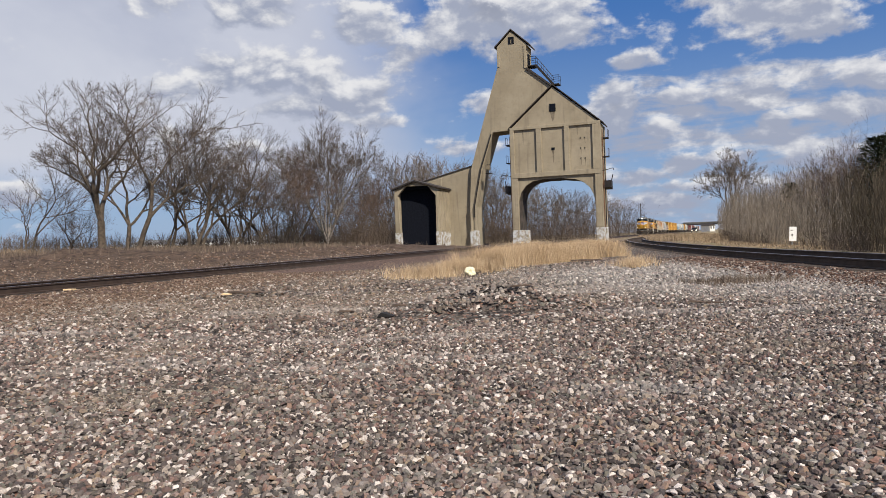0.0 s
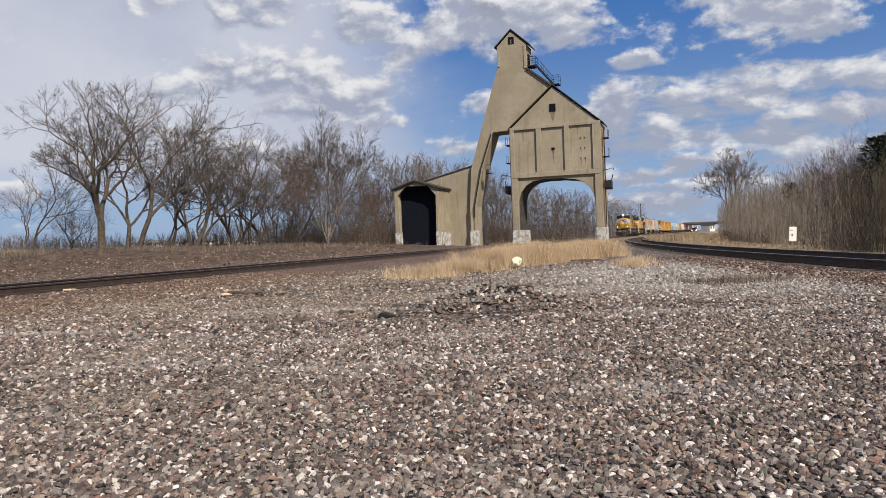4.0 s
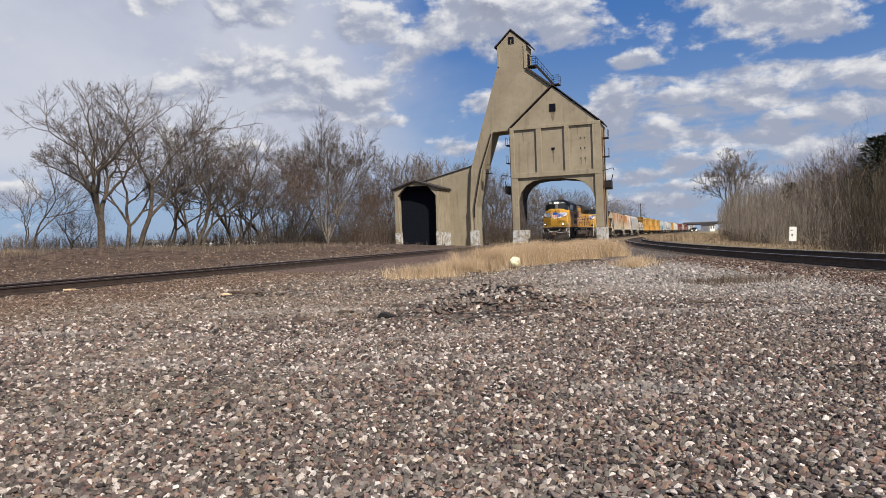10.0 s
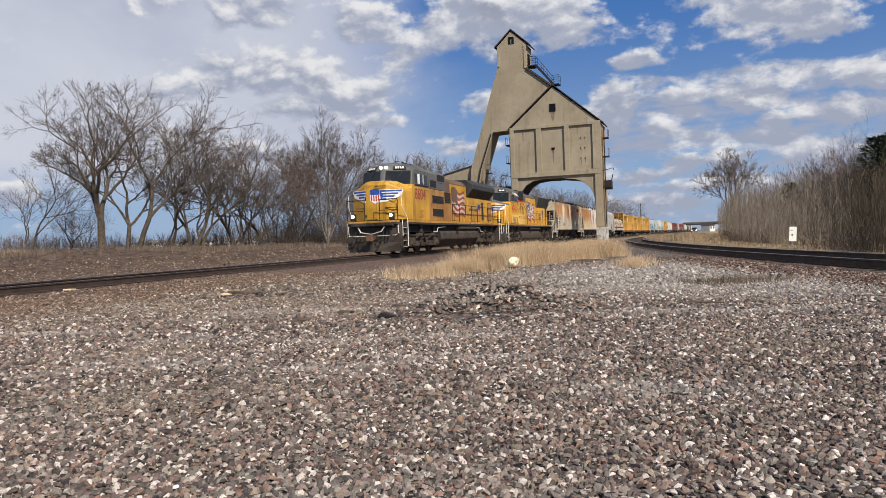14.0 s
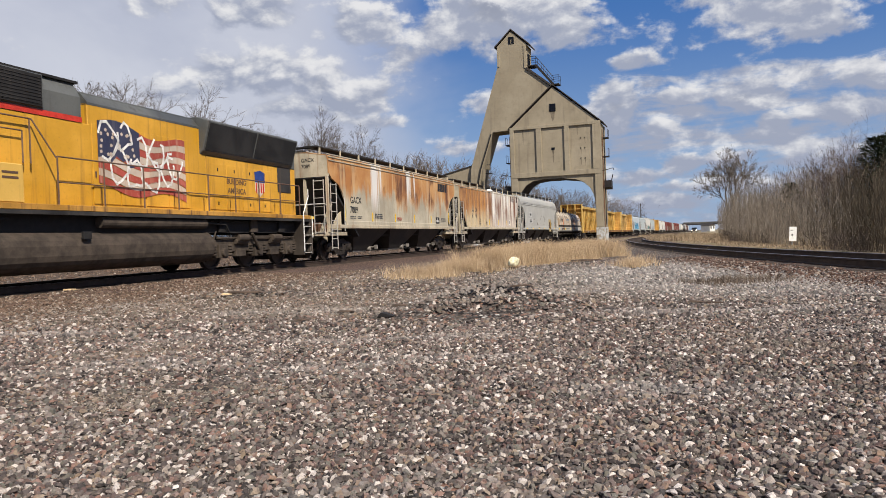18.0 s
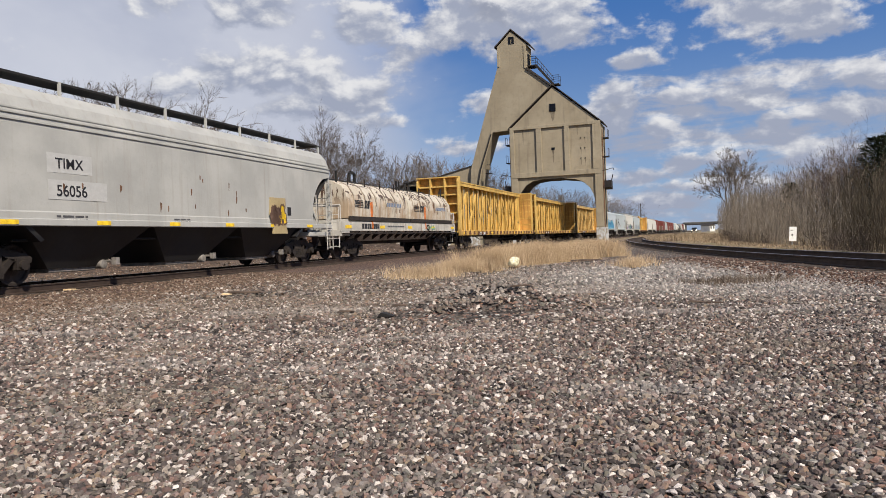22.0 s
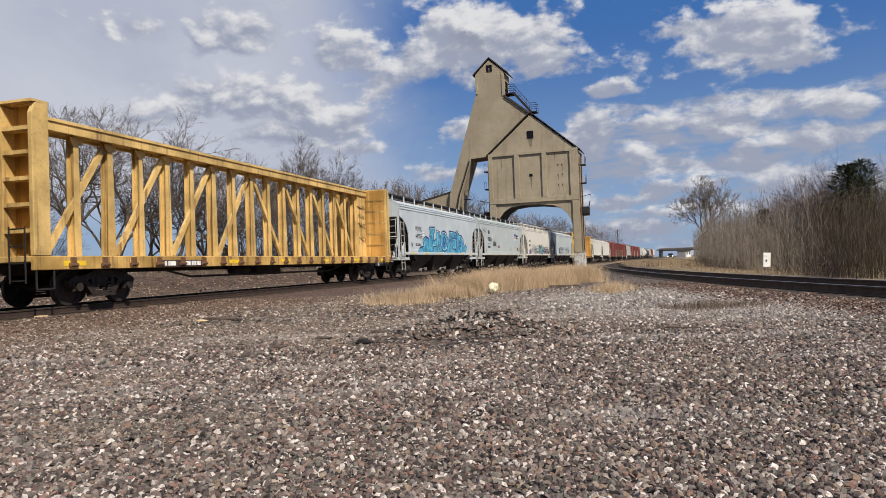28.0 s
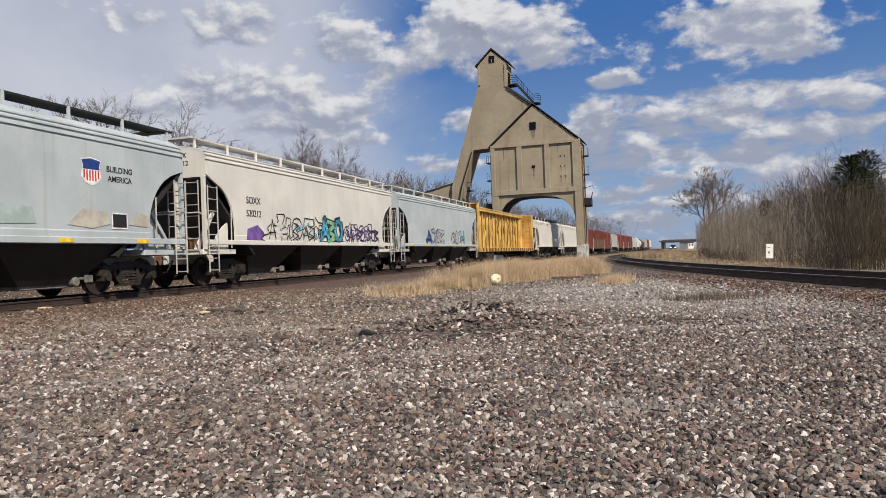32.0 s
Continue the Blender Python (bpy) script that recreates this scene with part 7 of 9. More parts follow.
    for k, x in enumerate((5.0, 7.2, -4.6, -6.4, -8.2)):
        part("frame_bracket", Shape().box(x - 0.2, x + 0.2, 1.0, 1.30, 1.15, 1.60), LOCO_TRUCK if k % 2 else SOOT, car, bevel=0.02)
    for q in (-1, 1):
        add_loco_truck(car, q * 6.65)
        part("brake_pipe", Shape().line([(q * 3.2, 1.38, 1.45), (q * 4.6, 1.38, 1.40), (q * 4.8, 1.38, 1.15), (q * 5.4, 1.38, 1.15)], 0.03), STEEL_WHITE if wide else SOOT, car)
        part("conduit", Shape().line([(q * 4.0, 1.25, 1.52), (q * 9.2, 1.25, 1.52)], 0.03), SOOT, car)
    return car, e1


# ---- the cars in their order ----
RUST_CREAM = painted("rusty_cream_paint", (0.51, 0.46, 0.35), (0.20, 0.10, 0.05), 0.45, 0.97, 0.65, 0.15, ((4.0, 0.55, 1.7), (3.3, 0.2, 2.4), (-0.4, 0.35, 2.3), (-1.3, 0.12, 2.6)))
RUST_RIBBED = painted("rusty_pale_paint", (0.47, 0.40, 0.31), (0.22, 0.10, 0.05), 0.6, 1.0, 0.65, 0.15, ((-0.1, 0.5, 1.3), (-1.9, 0.16, 2.2), (-3.4, 0.3, 2.6), (-4.5, 0.35, 2.2), (-6.2, 0.25, 1.9)))
OLD_CREAM = painted("old_cream_paint", (0.52, 0.46, 0.34), (0.24, 0.12, 0.06), 0.75, 0, 0.65, 0.2)
GREY_PAINT = painted("light_grey_paint", (0.46, 0.46, 0.435), (0.24, 0.19, 0.14), 0.26, 0, 0.55, 0.08)
PALE_BLUE = painted("pale_blue_grey_paint", (0.56, 0.63, 0.67), (0.33, 0.30, 0.26), 0.18, 0, 0.5, 0.05)
PALE_GREEN = painted("pale_green_grey_paint", (0.50, 0.56, 0.57), (0.28, 0.25, 0.20), 0.24, 0, 0.55, 0.06)
CREAM_WHITE = painted("cream_white_paint", (0.76, 0.74, 0.67), (0.36, 0.30, 0.22), 0.16, 0, 0.5, 0.05)
OXIDE_RED = painted("oxide_red_paint", (0.20, 0.045, 0.035), (0.07, 0.04, 0.03), 0.4, 0, 0.6)
DULL_BROWN = painted("dull_brown_paint", (0.16, 0.09, 0.06), (0.07, 0.05, 0.04), 0.4, 0, 0.6)
DUSK_BLACK = painted("worn_black_paint", (0.03, 0.03, 0.03), (0.08, 0.07, 0.06), 0.4, 0, 0.5)

CLEAN_GREY = plain("fresh_grey_patch_paint", (0.46, 0.46, 0.445), 0.5, 0, 0.08)
RUST_STAIN = painted("yellowed_rust_stain", (0.42, 0.33, 0.17), (0.12, 0.06, 0.03), 0.9, 0, 0.7)
TRAIN = []          # car, length over couplers


def couple(made, L):
    TRAIN.append((made[0], L))
    return made


couple(build_loco(22.5, "8604", "leading yellow diesel locomotive with grey cab top and lit headlights", True), 22.5)
couple(build_loco(22.0, "4741", "second yellow diesel locomotive with painted flag and louvred cabinets", False), 22.0)

def scribble(car, x0, x1, y, z0, z1, mat, seed):
    """A thin tangled scrawl that cannot be read."""
    r = random.Random(seed)
    pts = [Vector((x0 + (x1 - x0) * (k / 13 + r.uniform(-0.1, 0.1)), z0 + (z1 - z0) * (0.5 + 0.5 * math.sin(k * 2.3 + r.random())))) for k in range(14)]
    part("spray_paint", stroke(pts, 0.03, y), mat, car, "thin unreadable scrawl")


def slanted_blocks(car, x0, x1, y, z0, z1, n, mat, lean=0.12):
    """Company initials drawn as plain blocks."""
    w = (x0 - x1) / n
    for i in range(n):
        a = x0 - w * i
        b = a - w * 0.84
        part("emblem", Shape().prism([(a, z0), (a - lean, z1), (b - lean, z1), (b, z0)], y, y + 0.005), mat, car, "dark block emblem")


car, e = couple(build_hopper(18.39, RUST_CREAM, "cream covered hopper streaked with orange rust and white spills", trim=OLD_CREAM, sh=4.18, refl="tall", mark=("GACX", "7089")), 18.39)
lettering("GACX", 0.40, MARK_BLACK, car, 6.72, 1.599, 2.40)
lettering("7089", 0.40, MARK_BLACK, car, 6.76, 1.597, 1.98)
bars(MARK_GREY, car, 6.75, 1.592, 1.80, 2, 0.55, 0.04)
bars(MARK_GREY, car, 6.0, 1.592, 1.80, 2, 0.45, 0.04)
bars(FADED_RED, car, 1.3, 1.592, 1.85, 4, 0.6, 0.025)
bars(MARK_GREY, car, 4.1, 1.596, 1.95, 3, 0.9, 0.05)
slanted_blocks(car, -5.2, -6.95, 1.601, 3.52, 3.98, 4, MARK_BLACK)
part("test_panel", Shape().box(-5.35, -4.75, 1.594, 1.600, 1.62, 1.98), MARK_BLACK, car, "small black test panel")
part("test_mark", Shape().box(-5.28, -4.82, 1.601, 1.603, 1.74, 1.80).box(-5.08, -5.02, 1.601, 1.603, 1.66, 1.94), MARK_WHITE, car)
bars(MARK_GREY, car, -5.7, 1.592, 1.9, 3, 0.9, 0.04)

car, e = couple(build_hopper(18.05, RUST_RIBBED, "pale ribbed covered hopper with rust between its posts", ribs=17, H=4.6, trim=OLD_CREAM, refl="tall", mark=("GACX", "4880")), 18.05)
for i in range(4):
    slanted_blocks(car, -5.62 - 0.70 * i, -6.03 - 0.70 * i, 1.588, 3.58, 4.12, 1, MARK_BROWN, 0.0)
for text, x, z in (("GA", 5.97, 2.52), ("CX", 5.12, 2.52), ("48", 5.97, 2.10), ("80", 5.12, 2.10)):
    lettering(text, 0.40, MARK_BLACK, car, x, 1.589, z)
bars(MARK_GREY, car, 6.9, 1.588, 1.9, 2, 0.4, 0.04)
scribble(car, 4.2, 3.65, 1.592, 1.6, 2.15, MARK_BLACK, 31)
scribble(car, 2.45, 1.95, 1.592, 1.55, 2.0, MARK_BLACK, 33)
part("test_panel", Shape().box(-5.29, -4.85, 1.588, 1.592, 1.69, 2.04), MARK_WHITE, car, "small white test panel")
part("test_mark", Shape().box(-5.25, -5.10, 1.593, 1.596, 1.77, 1.99).box(-5.04, -4.89, 1.593, 1.596, 1.77, 1.99), MARK_BLACK, car)
part("spilled_powder", loft([[(-0.1 + 0.75 * math.cos(k * 0.785), 1.32 + 0.22 * math.sin(k * 0.785), 4.22) for k in range(8)], [(0.05 + 0.45 * math.cos(k * 0.785), 1.30 + 0.14 * math.sin(k * 0.785), 4.34) for k in range(8)]]), STREAK_WHITE, car, "white powder heaped on the roof edge")

car, e = couple(build_hopper(18.02, GREY_PAINT, "light grey rounded covered hopper, ends painted dark as shade", sh=3.66), 18.02)
part("placard", Shape().box(4.2, 5.5, 1.592, 1.597, 2.50, 2.94), CLEAN_GREY, car, "pale repainted patch")
part("placard", Shape().box(3.75, 5.5, 1.592, 1.597, 1.90, 2.34), CLEAN_GREY, car, "pale repainted patch")
part("rust_patch", Shape().prism([(-3.75, 2.35), (-4.75, 2.35), (-4.75, 2.0), (-4.55, 1.9), (-4.85, 1.1), (-3.85, 1.1), (-3.95, 1.6), (-3.7, 1.75)], 1.592, 1.64), RUST_STAIN, car, "yellowed rust patch")
lettering("TIMX", 0.34, MARK_BLACK, car, 5.27, 1.600, 2.60)
lettering("56056", 0.36, MARK_BLACK, car, 5.27, 1.600, 1.98)
bars(MARK_GREY, car, 5.3, 1.604, 1.50, 2, 0.9, 0.045)
bars(MARK_GREY, car, 1.3, 1.604, 1.50, 2, 0.7, 0.03)
for k in range(14):
    r = random.Random(90 + k)
    x, z, w = r.uniform(-3.0, 5.2), r.uniform(1.7, 2.9), r.uniform(0.02, 0.07)
    part("rust_spot", Shape().prism([(x, z), (x + w, z + 0.03), (x + w * 0.9, z - 0.2 * r.random() - 0.05), (x + w * 0.2, z - 0.1)], 1.592, 1.602), RUSTY_STEEL, car, "small rust run")
spray_letters(car, -3.8, -4.6, 1.645, 1.5, 2.0, (MARK_YELLOW, DULL_BROWN), 12)
part("test_panel", Shape().box(-5.2, -4.95, 1.594, 1.600, 1.75, 2.05), MARK_BLACK, car)

couple(build_coil_car(17.3), 17.3)
for i in range(3):
    couple(build_centerbeam("empty yellow centre-beam lumber flatcar with end bulkheads" if i < 2 else "empty faded straw-yellow centre-beam lumber flatcar with graffiti on its end panel", 24.5, BEAM_STRAW if i == 2 else None), 24.5)
    car = TRAIN[-1][0]
    part("number_panel", Shape().box(5.3, 7.2, 1.469, 1.472, 0.90, 1.10), MARK_BROWN, car, "dark panel of the side sill")
    if i == 0:
        lettering("TTZX", 0.235, MARK_WHITE, car, 7.12, 1.477, 0.925)
        lettering("865635", 0.235, MARK_WHITE, car, 6.18, 1.477, 0.925)
    else:
        bars(MARK_WHITE, car, 7.1, 1.474, 0.94, 1, 0.55, 0.13)
        bars(MARK_WHITE, car, 6.15, 1.474, 0.94, 1, 0.75, 0.13)
    end = 11.55 - 23.1
    for k, (z0, z1) in enumerate(((1.9, 2.5), (2.7, 3.0), (3.2, 3.5), (3.7, 3.95)) if i == 2 else ((1.75, 2.2),)):
        scribble(car, end + 1.45, end + 0.6, 0.293, z0, z1, MARK_BLACK, 20 + i + 3 * k)

car, e = couple(build_hopper(18.3, PALE_BLUE, "pale blue-grey covered hopper with blue graffiti", sh=3.98, mark=("WFRX", "447255")), 18.3)
lettering("WFRX", 0.40, MARK_GREY, car, 5.98, 1.600, 2.70)
lettering("447255", 0.38, MARK_GREY, car, 5.99, 1.600, 2.28)
bars(MARK_GREY, car, 6.0, 1.600, 1.92, 2, 1.0, 0.045)
bars(MARK_GREY, car, 6.75, 1.600, 1.95, 3, 0.22, 0.05)
part("placard", Shape().box(4.35, 4.55, 1.597, 1.602, 2.42, 2.70), MARK_WHITE, car, "small white square placard")
bars(MARK_GREY, car, 4.52, 1.604, 2.55, 1, 0.14, 0.06)
spray_piece(car, 5.6, -5.45, 1.600, 1.36, 3.06, SPRAY_BLUE, SPRAY_DEEP, SPRAY_SPOT, 0.075, spots=90)

car, e = couple(build_hopper(18.3, PALE_GREEN, "pale grey-green covered hopper with a shield emblem", sh=3.98, mark=("", "98604")), 18.3)
slanted_blocks(car, 5.94, 5.34, 1.600, 3.08, 3.38, 2, MARK_BLACK, 0.0)
lettering("98604", 0.54, MARK_BLACK, car, 6.10, 1.602, 2.46)
bars(MARK_BLACK, car, 6.05, 1.600, 2.22, 1, 1.1, 0.05)
bars(MARK_BLACK, car, 6.05, 1.600, 2.00, 2, 0.8, 0.05)
bars(MARK_BLACK, car, 4.15, 1.600, 2.44, 8, 1.0, 0.028)
bars(FADED_RED, car, 2.4, 1.600, 2.1, 4, 0.6, 0.025)
part("placard", Shape().box(4.2, 4.4, 1.600, 1.604, 2.72, 2.98), MARK_WHITE, car, "small white square placard")
bars(MARK_BLACK, car, 4.36, 1.606, 2.84, 1, 0.12, 0.06)
scribble(car, 7.75, 6.6, 1.600, 3.15, 3.55, MARK_GREY, 44)
bars(MARK_BLACK, car, 6.85, 1.600, 1.78, 3, 0.22, 0.05)
lettering("BUILDING", 0.21, MARK_BLACK, car, -5.42, 1.602, 3.12)
lettering("AMERICA", 0.21, MARK_BLACK, car, -5.46, 1.602, 2.88)
part("shield", Shape().prism([(-4.56, 3.36), (-4.9, 3.42), (-5.24, 3.36), (-5.18, 3.22), (-5.24, 2.95), (-5.12, 2.80), (-4.9, 2.72), (-4.68, 2.80), (-4.56, 2.95), (-4.62, 3.22)], 1.600, 1.603), MARK_WHITE, car, "white shield emblem")
part("shield_band", Shape().prism([(-4.59, 3.34), (-4.9, 3.39), (-5.21, 3.34), (-5.16, 3.20), (-5.18, 3.12), (-4.62, 3.12), (-4.64, 3.20)], 1.604, 1.607), MARK_BLUE, car)
for i in range(6):
    part("shield_stripe", Shape().box(-5.16 + i * 0.095, -5.115 + i * 0.095, 1.604, 1.607, 2.84 if 0 < i < 5 else 2.9, 3.10), MARK_RED, car)
part("test_panel", Shape().box(-6.1, -5.6, 1.600, 1.604, 1.72, 2.06), MARK_BLACK, car, "black test panel with a white edge")
part("panel_edge", Shape().box(-6.14, -5.56, 1.598, 1.602, 1.68, 2.10), MARK_WHITE, car)
part("paint_ghost", Shape().prism([(-4.1, 1.75), (-4.6, 2.15), (-5.4, 2.1), (-5.5, 1.8), (-4.9, 1.68)], 1.597, 1.6), GHOST_TAN, car, "faint ghost of overpainted graffiti")
part("paint_ghost", Shape().prism([(-6.2, 1.8), (-6.5, 2.15), (-7.0, 2.05), (-6.95, 1.75)], 1.597, 1.6), GHOST_TAN, car, "faint ghost of overpainted graffiti")
part("paint_ghost", Shape().prism([(-2.0, 1.7), (-2.3, 2.15), (-3.1, 2.1), (-3.2, 1.75)], 1.597, 1.6), GHOST_GREEN, car, "faint ghost of overpainted graffiti")

car, e = couple(build_hopper(17.64, CREAM_WHITE, "cream white covered hopper with dark outlined graffiti", walk_mat=STEEL_WHITE, sh=4.08, refl="none", mark=("SOXX", "520212")), 17.64)
lettering("SOXX", 0.34, MARK_BLACK, car, 5.98, 1.600, 2.72)
lettering("520212", 0.32, MARK_BLACK, car, 6.0, 1.600, 2.28)
part("spray_ground", Shape().prism([(6.05, 1.42), (5.95, 1.85), (5.3, 2.0), (4.9, 1.75), (4.7, 1.42)], 1.600, 1.604), SPRAY_VIOLET, car, "violet sprayed ground")
spray_piece(car, 5.1, -0.4, 1.606, 1.42, 2.45, CREAM_WHITE, MARK_BLACK, SPRAY_BLUE, 0.055, spots=10)
spray_letters(car, 4.6, -0.2, 1.616, 1.5, 2.2, (MARK_BLACK, CREAM_WHITE), 57, 0.3)
spray_letters(car, 0.4, -1.6, 1.620, 1.45, 2.4, (SPRAY_BLUE, MARK_BLACK, SPRAY_GREEN), 55)
spray_piece(car, -1.6, -6.2, 1.606, 1.42, 2.35, CREAM_WHITE, MARK_BLACK, SPRAY_VIOLET, 0.055, True, spots=10)
spray_letters(car, -2.0, -6.0, 1.616, 1.5, 2.1, (MARK_BLACK, SPRAY_VIOLET), 58, 0.3)

car, e = couple(build_hopper(18.0, PALE_GREEN, "pale grey-green covered hopper with faint graffiti", walk_mat=STEEL_WHITE), 18.0)
spray_letters(car, e - 4.5, e - 8.0, 1.600, 1.4, 2.3, (GREY_PAINT, SPRAY_DEEP), 61)
spray_letters(car, e - 10.0, e - 13.0, 1.600, 1.4, 2.3, (PALE_GREEN, DULL_BROWN, SPRAY_BLUE), 62)
couple(build_centerbeam("yellow centre-beam lumber flatcar in the rear part of the train", 24.4), 24.4)
for kind, L, paint, label in (
        ("h", 18.0, CREAM_WHITE, "white covered hopper in the rear part of the train"), ("h", 18.0, CREAM_WHITE, "white covered hopper in the rear part of the train"),
        ("b", 17.0, OXIDE_RED, "oxide red boxcar in the rear part of the train"), ("g", 17.5, DULL_BROWN, "brown gondola with a scrap load"),
        ("b", 17.0, OXIDE_RED, "oxide red boxcar in the rear part of the train"), ("h", 18.0, GREY_PAINT, "grey covered hopper in the rear part of the train"),
        ("b", 17.0, OXIDE_RED, "oxide red boxcar in the rear part of the train"), ("b", 17.0, OXIDE_RED, "oxide red boxcar in the rear part of the train"),
        ("b", 17.0, OXIDE_RED, "oxide red boxcar in the rear part of the train"), ("h", 18.0, PALE_GREEN, "pale covered hopper in the rear part of the train"),
        ("h", 18.0, CREAM_WHITE, "white covered hopper in the rear part of the train"), ("t", 17.0, CREAM_WHITE, "white tank car near the end of the train"),
        ("t", 17.0, DUSK_BLACK, "black tank car near the end of the train"), ("h", 18.0, GREY_PAINT, "grey covered hopper in the rear part of the train"),
        ("b", 17.0, OXIDE_RED, "oxide red boxcar in the rear part of the train"), ("h", 18.0, CREAM_WHITE, "white covered hopper in the rear part of the train")):
    if kind == "h":
        couple(build_hopper(L, paint, label), L)
    elif kind == "b":
        couple(build_boxcar(L, paint, label), L)
    elif kind == "g":
        couple(build_gondola(L, paint, label), L)
    else:
        couple(build_tank(L, paint, label), L)


def train_way(t):
    """Metres that the train has run at t seconds."""
    return 12.618 * t + 0.5 * 0.0351 * t * t


FRONT = 207.75      # place of the leading coupler on the line at the start


def car_pose(s_front, L):
    """Pose of a car whose leading coupler is at s_front; it runs towards smaller s."""
    xa, ya, _ = track_at(s_front + 2.6)
    xb, yb, _ = track_at(s_front + L - 2.6)
    return pose((xa + xb) / 2, (ya + yb) / 2, RAIL_Z, 0, 0, math.degrees(math.atan2(ya - yb, xa - xb)))


def motions():
    """The train rolls along the main line, and its wheels turn."""
    s = FRONT
    for car, L in TRAIN:
        rows = [(t, car_pose(s - train_way(t), L)) for t in [0.5 * i for i in range(65)]]
        walk(car, rows)
        s += L
    # the wind rolls the bag along the edge of the grass and leaves it caught there
    walk(bag, [(0.0, BAG_LIES), (0.1, pose(1.02, 19.2, 0.12, 20, 20, 10)), (0.3, pose(1.88, 20.7, 0.17, 10, 75, 20)), (0.6, pose(2.16, 20.9, 0.20, 0, 110, 20)),
               (1.5, pose(2.15, 20.9, 0.20, 0, 104, 24)), (3.0, pose(2.13, 20.9, 0.20, 4, 112, 20)), (8.0, pose(2.09, 20.9, 0.20, 0, 105, 24)), (14.0, pose(2.03, 20.9, 0.20, 3, 108, 20)), (23.0, pose(2.05, 20.9, 0.20, 0, 103, 25)), (32.0, pose(2.06, 20.9, 0.20, 3, 110, 20))])
    for (kind, i), wheels in WHEELS.items():
        r = 0.46 if kind == "two" else 0.53
        x = (-0.89, 0.89)[i] if kind == "two" else (-2.05, 0.0, 2.05)[i]
        first = wheels[0]
        rows = [(k / 30, Matrix.Translation((x, 0, r)) @ Matrix.Rotation(train_way(k / 30) / r, 4, "Y")) for k in range(961)]
        walk(first, rows)
        for w in wheels[1:]:
            w.rotation_mode = "QUATERNION"
            w.animation_data_create()
            w.animation_data.action = first.animation_data.action
            w.animation_data.action_slot = first.animation_data.action_slot


# ---- trees, brush and grass ----
PALE_BARK = plain("pale_grey_bark", (0.21, 0.185, 0.16), 0.9, 0, 0.3, 3.0, 0.02)
BARK = plain("grey_brown_bark", (0.088, 0.069, 0.052), 0.9, 0, 0.35, 3.0, 0.02)
TWIGS = plain("bare_twigs", (0.112, 0.090, 0.075), 0.9, 0, 0.3, 2.0)
TWIGS_RED = plain("reddish_bare_twigs", (0.122, 0.085, 0.066), 0.9, 0, 0.3, 2.0)
TWIGS_PALE = plain("pale_bare_twigs", (0.15, 0.122, 0.10), 0.9, 0, 0.3, 2.0)


def blend(dark, pale):
    """Colour that differs from one blade or stem to the next."""
    return lambda N, co: N.mix(N.n("ShaderNodeNewGeometry").outputs["Random Per Island"], dark, pale)


BRUSH = material("brush_stems", blend((0.07, 0.052, 0.04), (0.20, 0.155, 0.12)), 0.95)
DARK_BRUSH = material("dark_thicket_stems", blend((0.055, 0.045, 0.03), (0.19, 0.15, 0.10)), 0.95)
SAPLINGS = material("sapling_stems", blend((0.19, 0.155, 0.115), (0.50, 0.42, 0.325)), 0.95)
DRY_GRASS = material("dry_grass", blend((0.36, 0.245, 0.14), (0.68, 0.53, 0.35)), 0.9)
VERGE_GRASS = material("faded_verge_grass", blend((0.20, 0.145, 0.092), (0.40, 0.305, 0.20)), 0.9)
BANK_GRASS = material("faded_bank_grass", blend((0.16, 0.115, 0.08), (0.40, 0.31, 0.22)), 0.95)
DEAD_WEED = material("dead_grey_weeds", blend((0.08, 0.06, 0.047), (0.215, 0.165, 0.125)), 0.95)


def limb(sh, p, d, length, r0, r1, rng, bend=0.25, up=0.1, segs=4, sides=4):
    """A tapered crooked branch; returns its points and directions."""
    pts = [(p.copy(), d.copy(), r0)]
    for i in range(segs):
        d = (d + Vector((rng.gauss(0, bend), rng.gauss(0, bend), rng.gauss(0, bend) + up)) * 0.5).normalized()
        p = p + d * (length / segs)
        pts.append((p.copy(), d.copy(), r0 + (r1 - r0) * (i + 1) / segs))
    ref = Vector((0.31, 0.87, 0.38))
    o = len(sh.v)
    for q, dd, r in pts:
        a = dd.cross(ref).normalized()
        b = dd.cross(a)
        sh.v += [tuple(q + (a * math.cos(6.2832 * k / sides) + b * math.sin(6.2832 * k / sides)) * r) for k in range(sides)]
    for i in range(segs):
        for k in range(sides):
            sh.f.append((o + i * sides + k, o + i * sides + (k + 1) % sides, o + (i + 1) * sides + (k + 1) % sides, o + (i + 1) * sides + k))
    return pts


def pick(pts, t):
    x = t * (len(pts) - 1)
    i = min(int(x), len(pts) - 2)
    f = x - i
    return pts[i][0].lerp(pts[i + 1][0], f), pts[i][1], pts[i][2] + (pts[i + 1][2] - pts[i][2]) * f


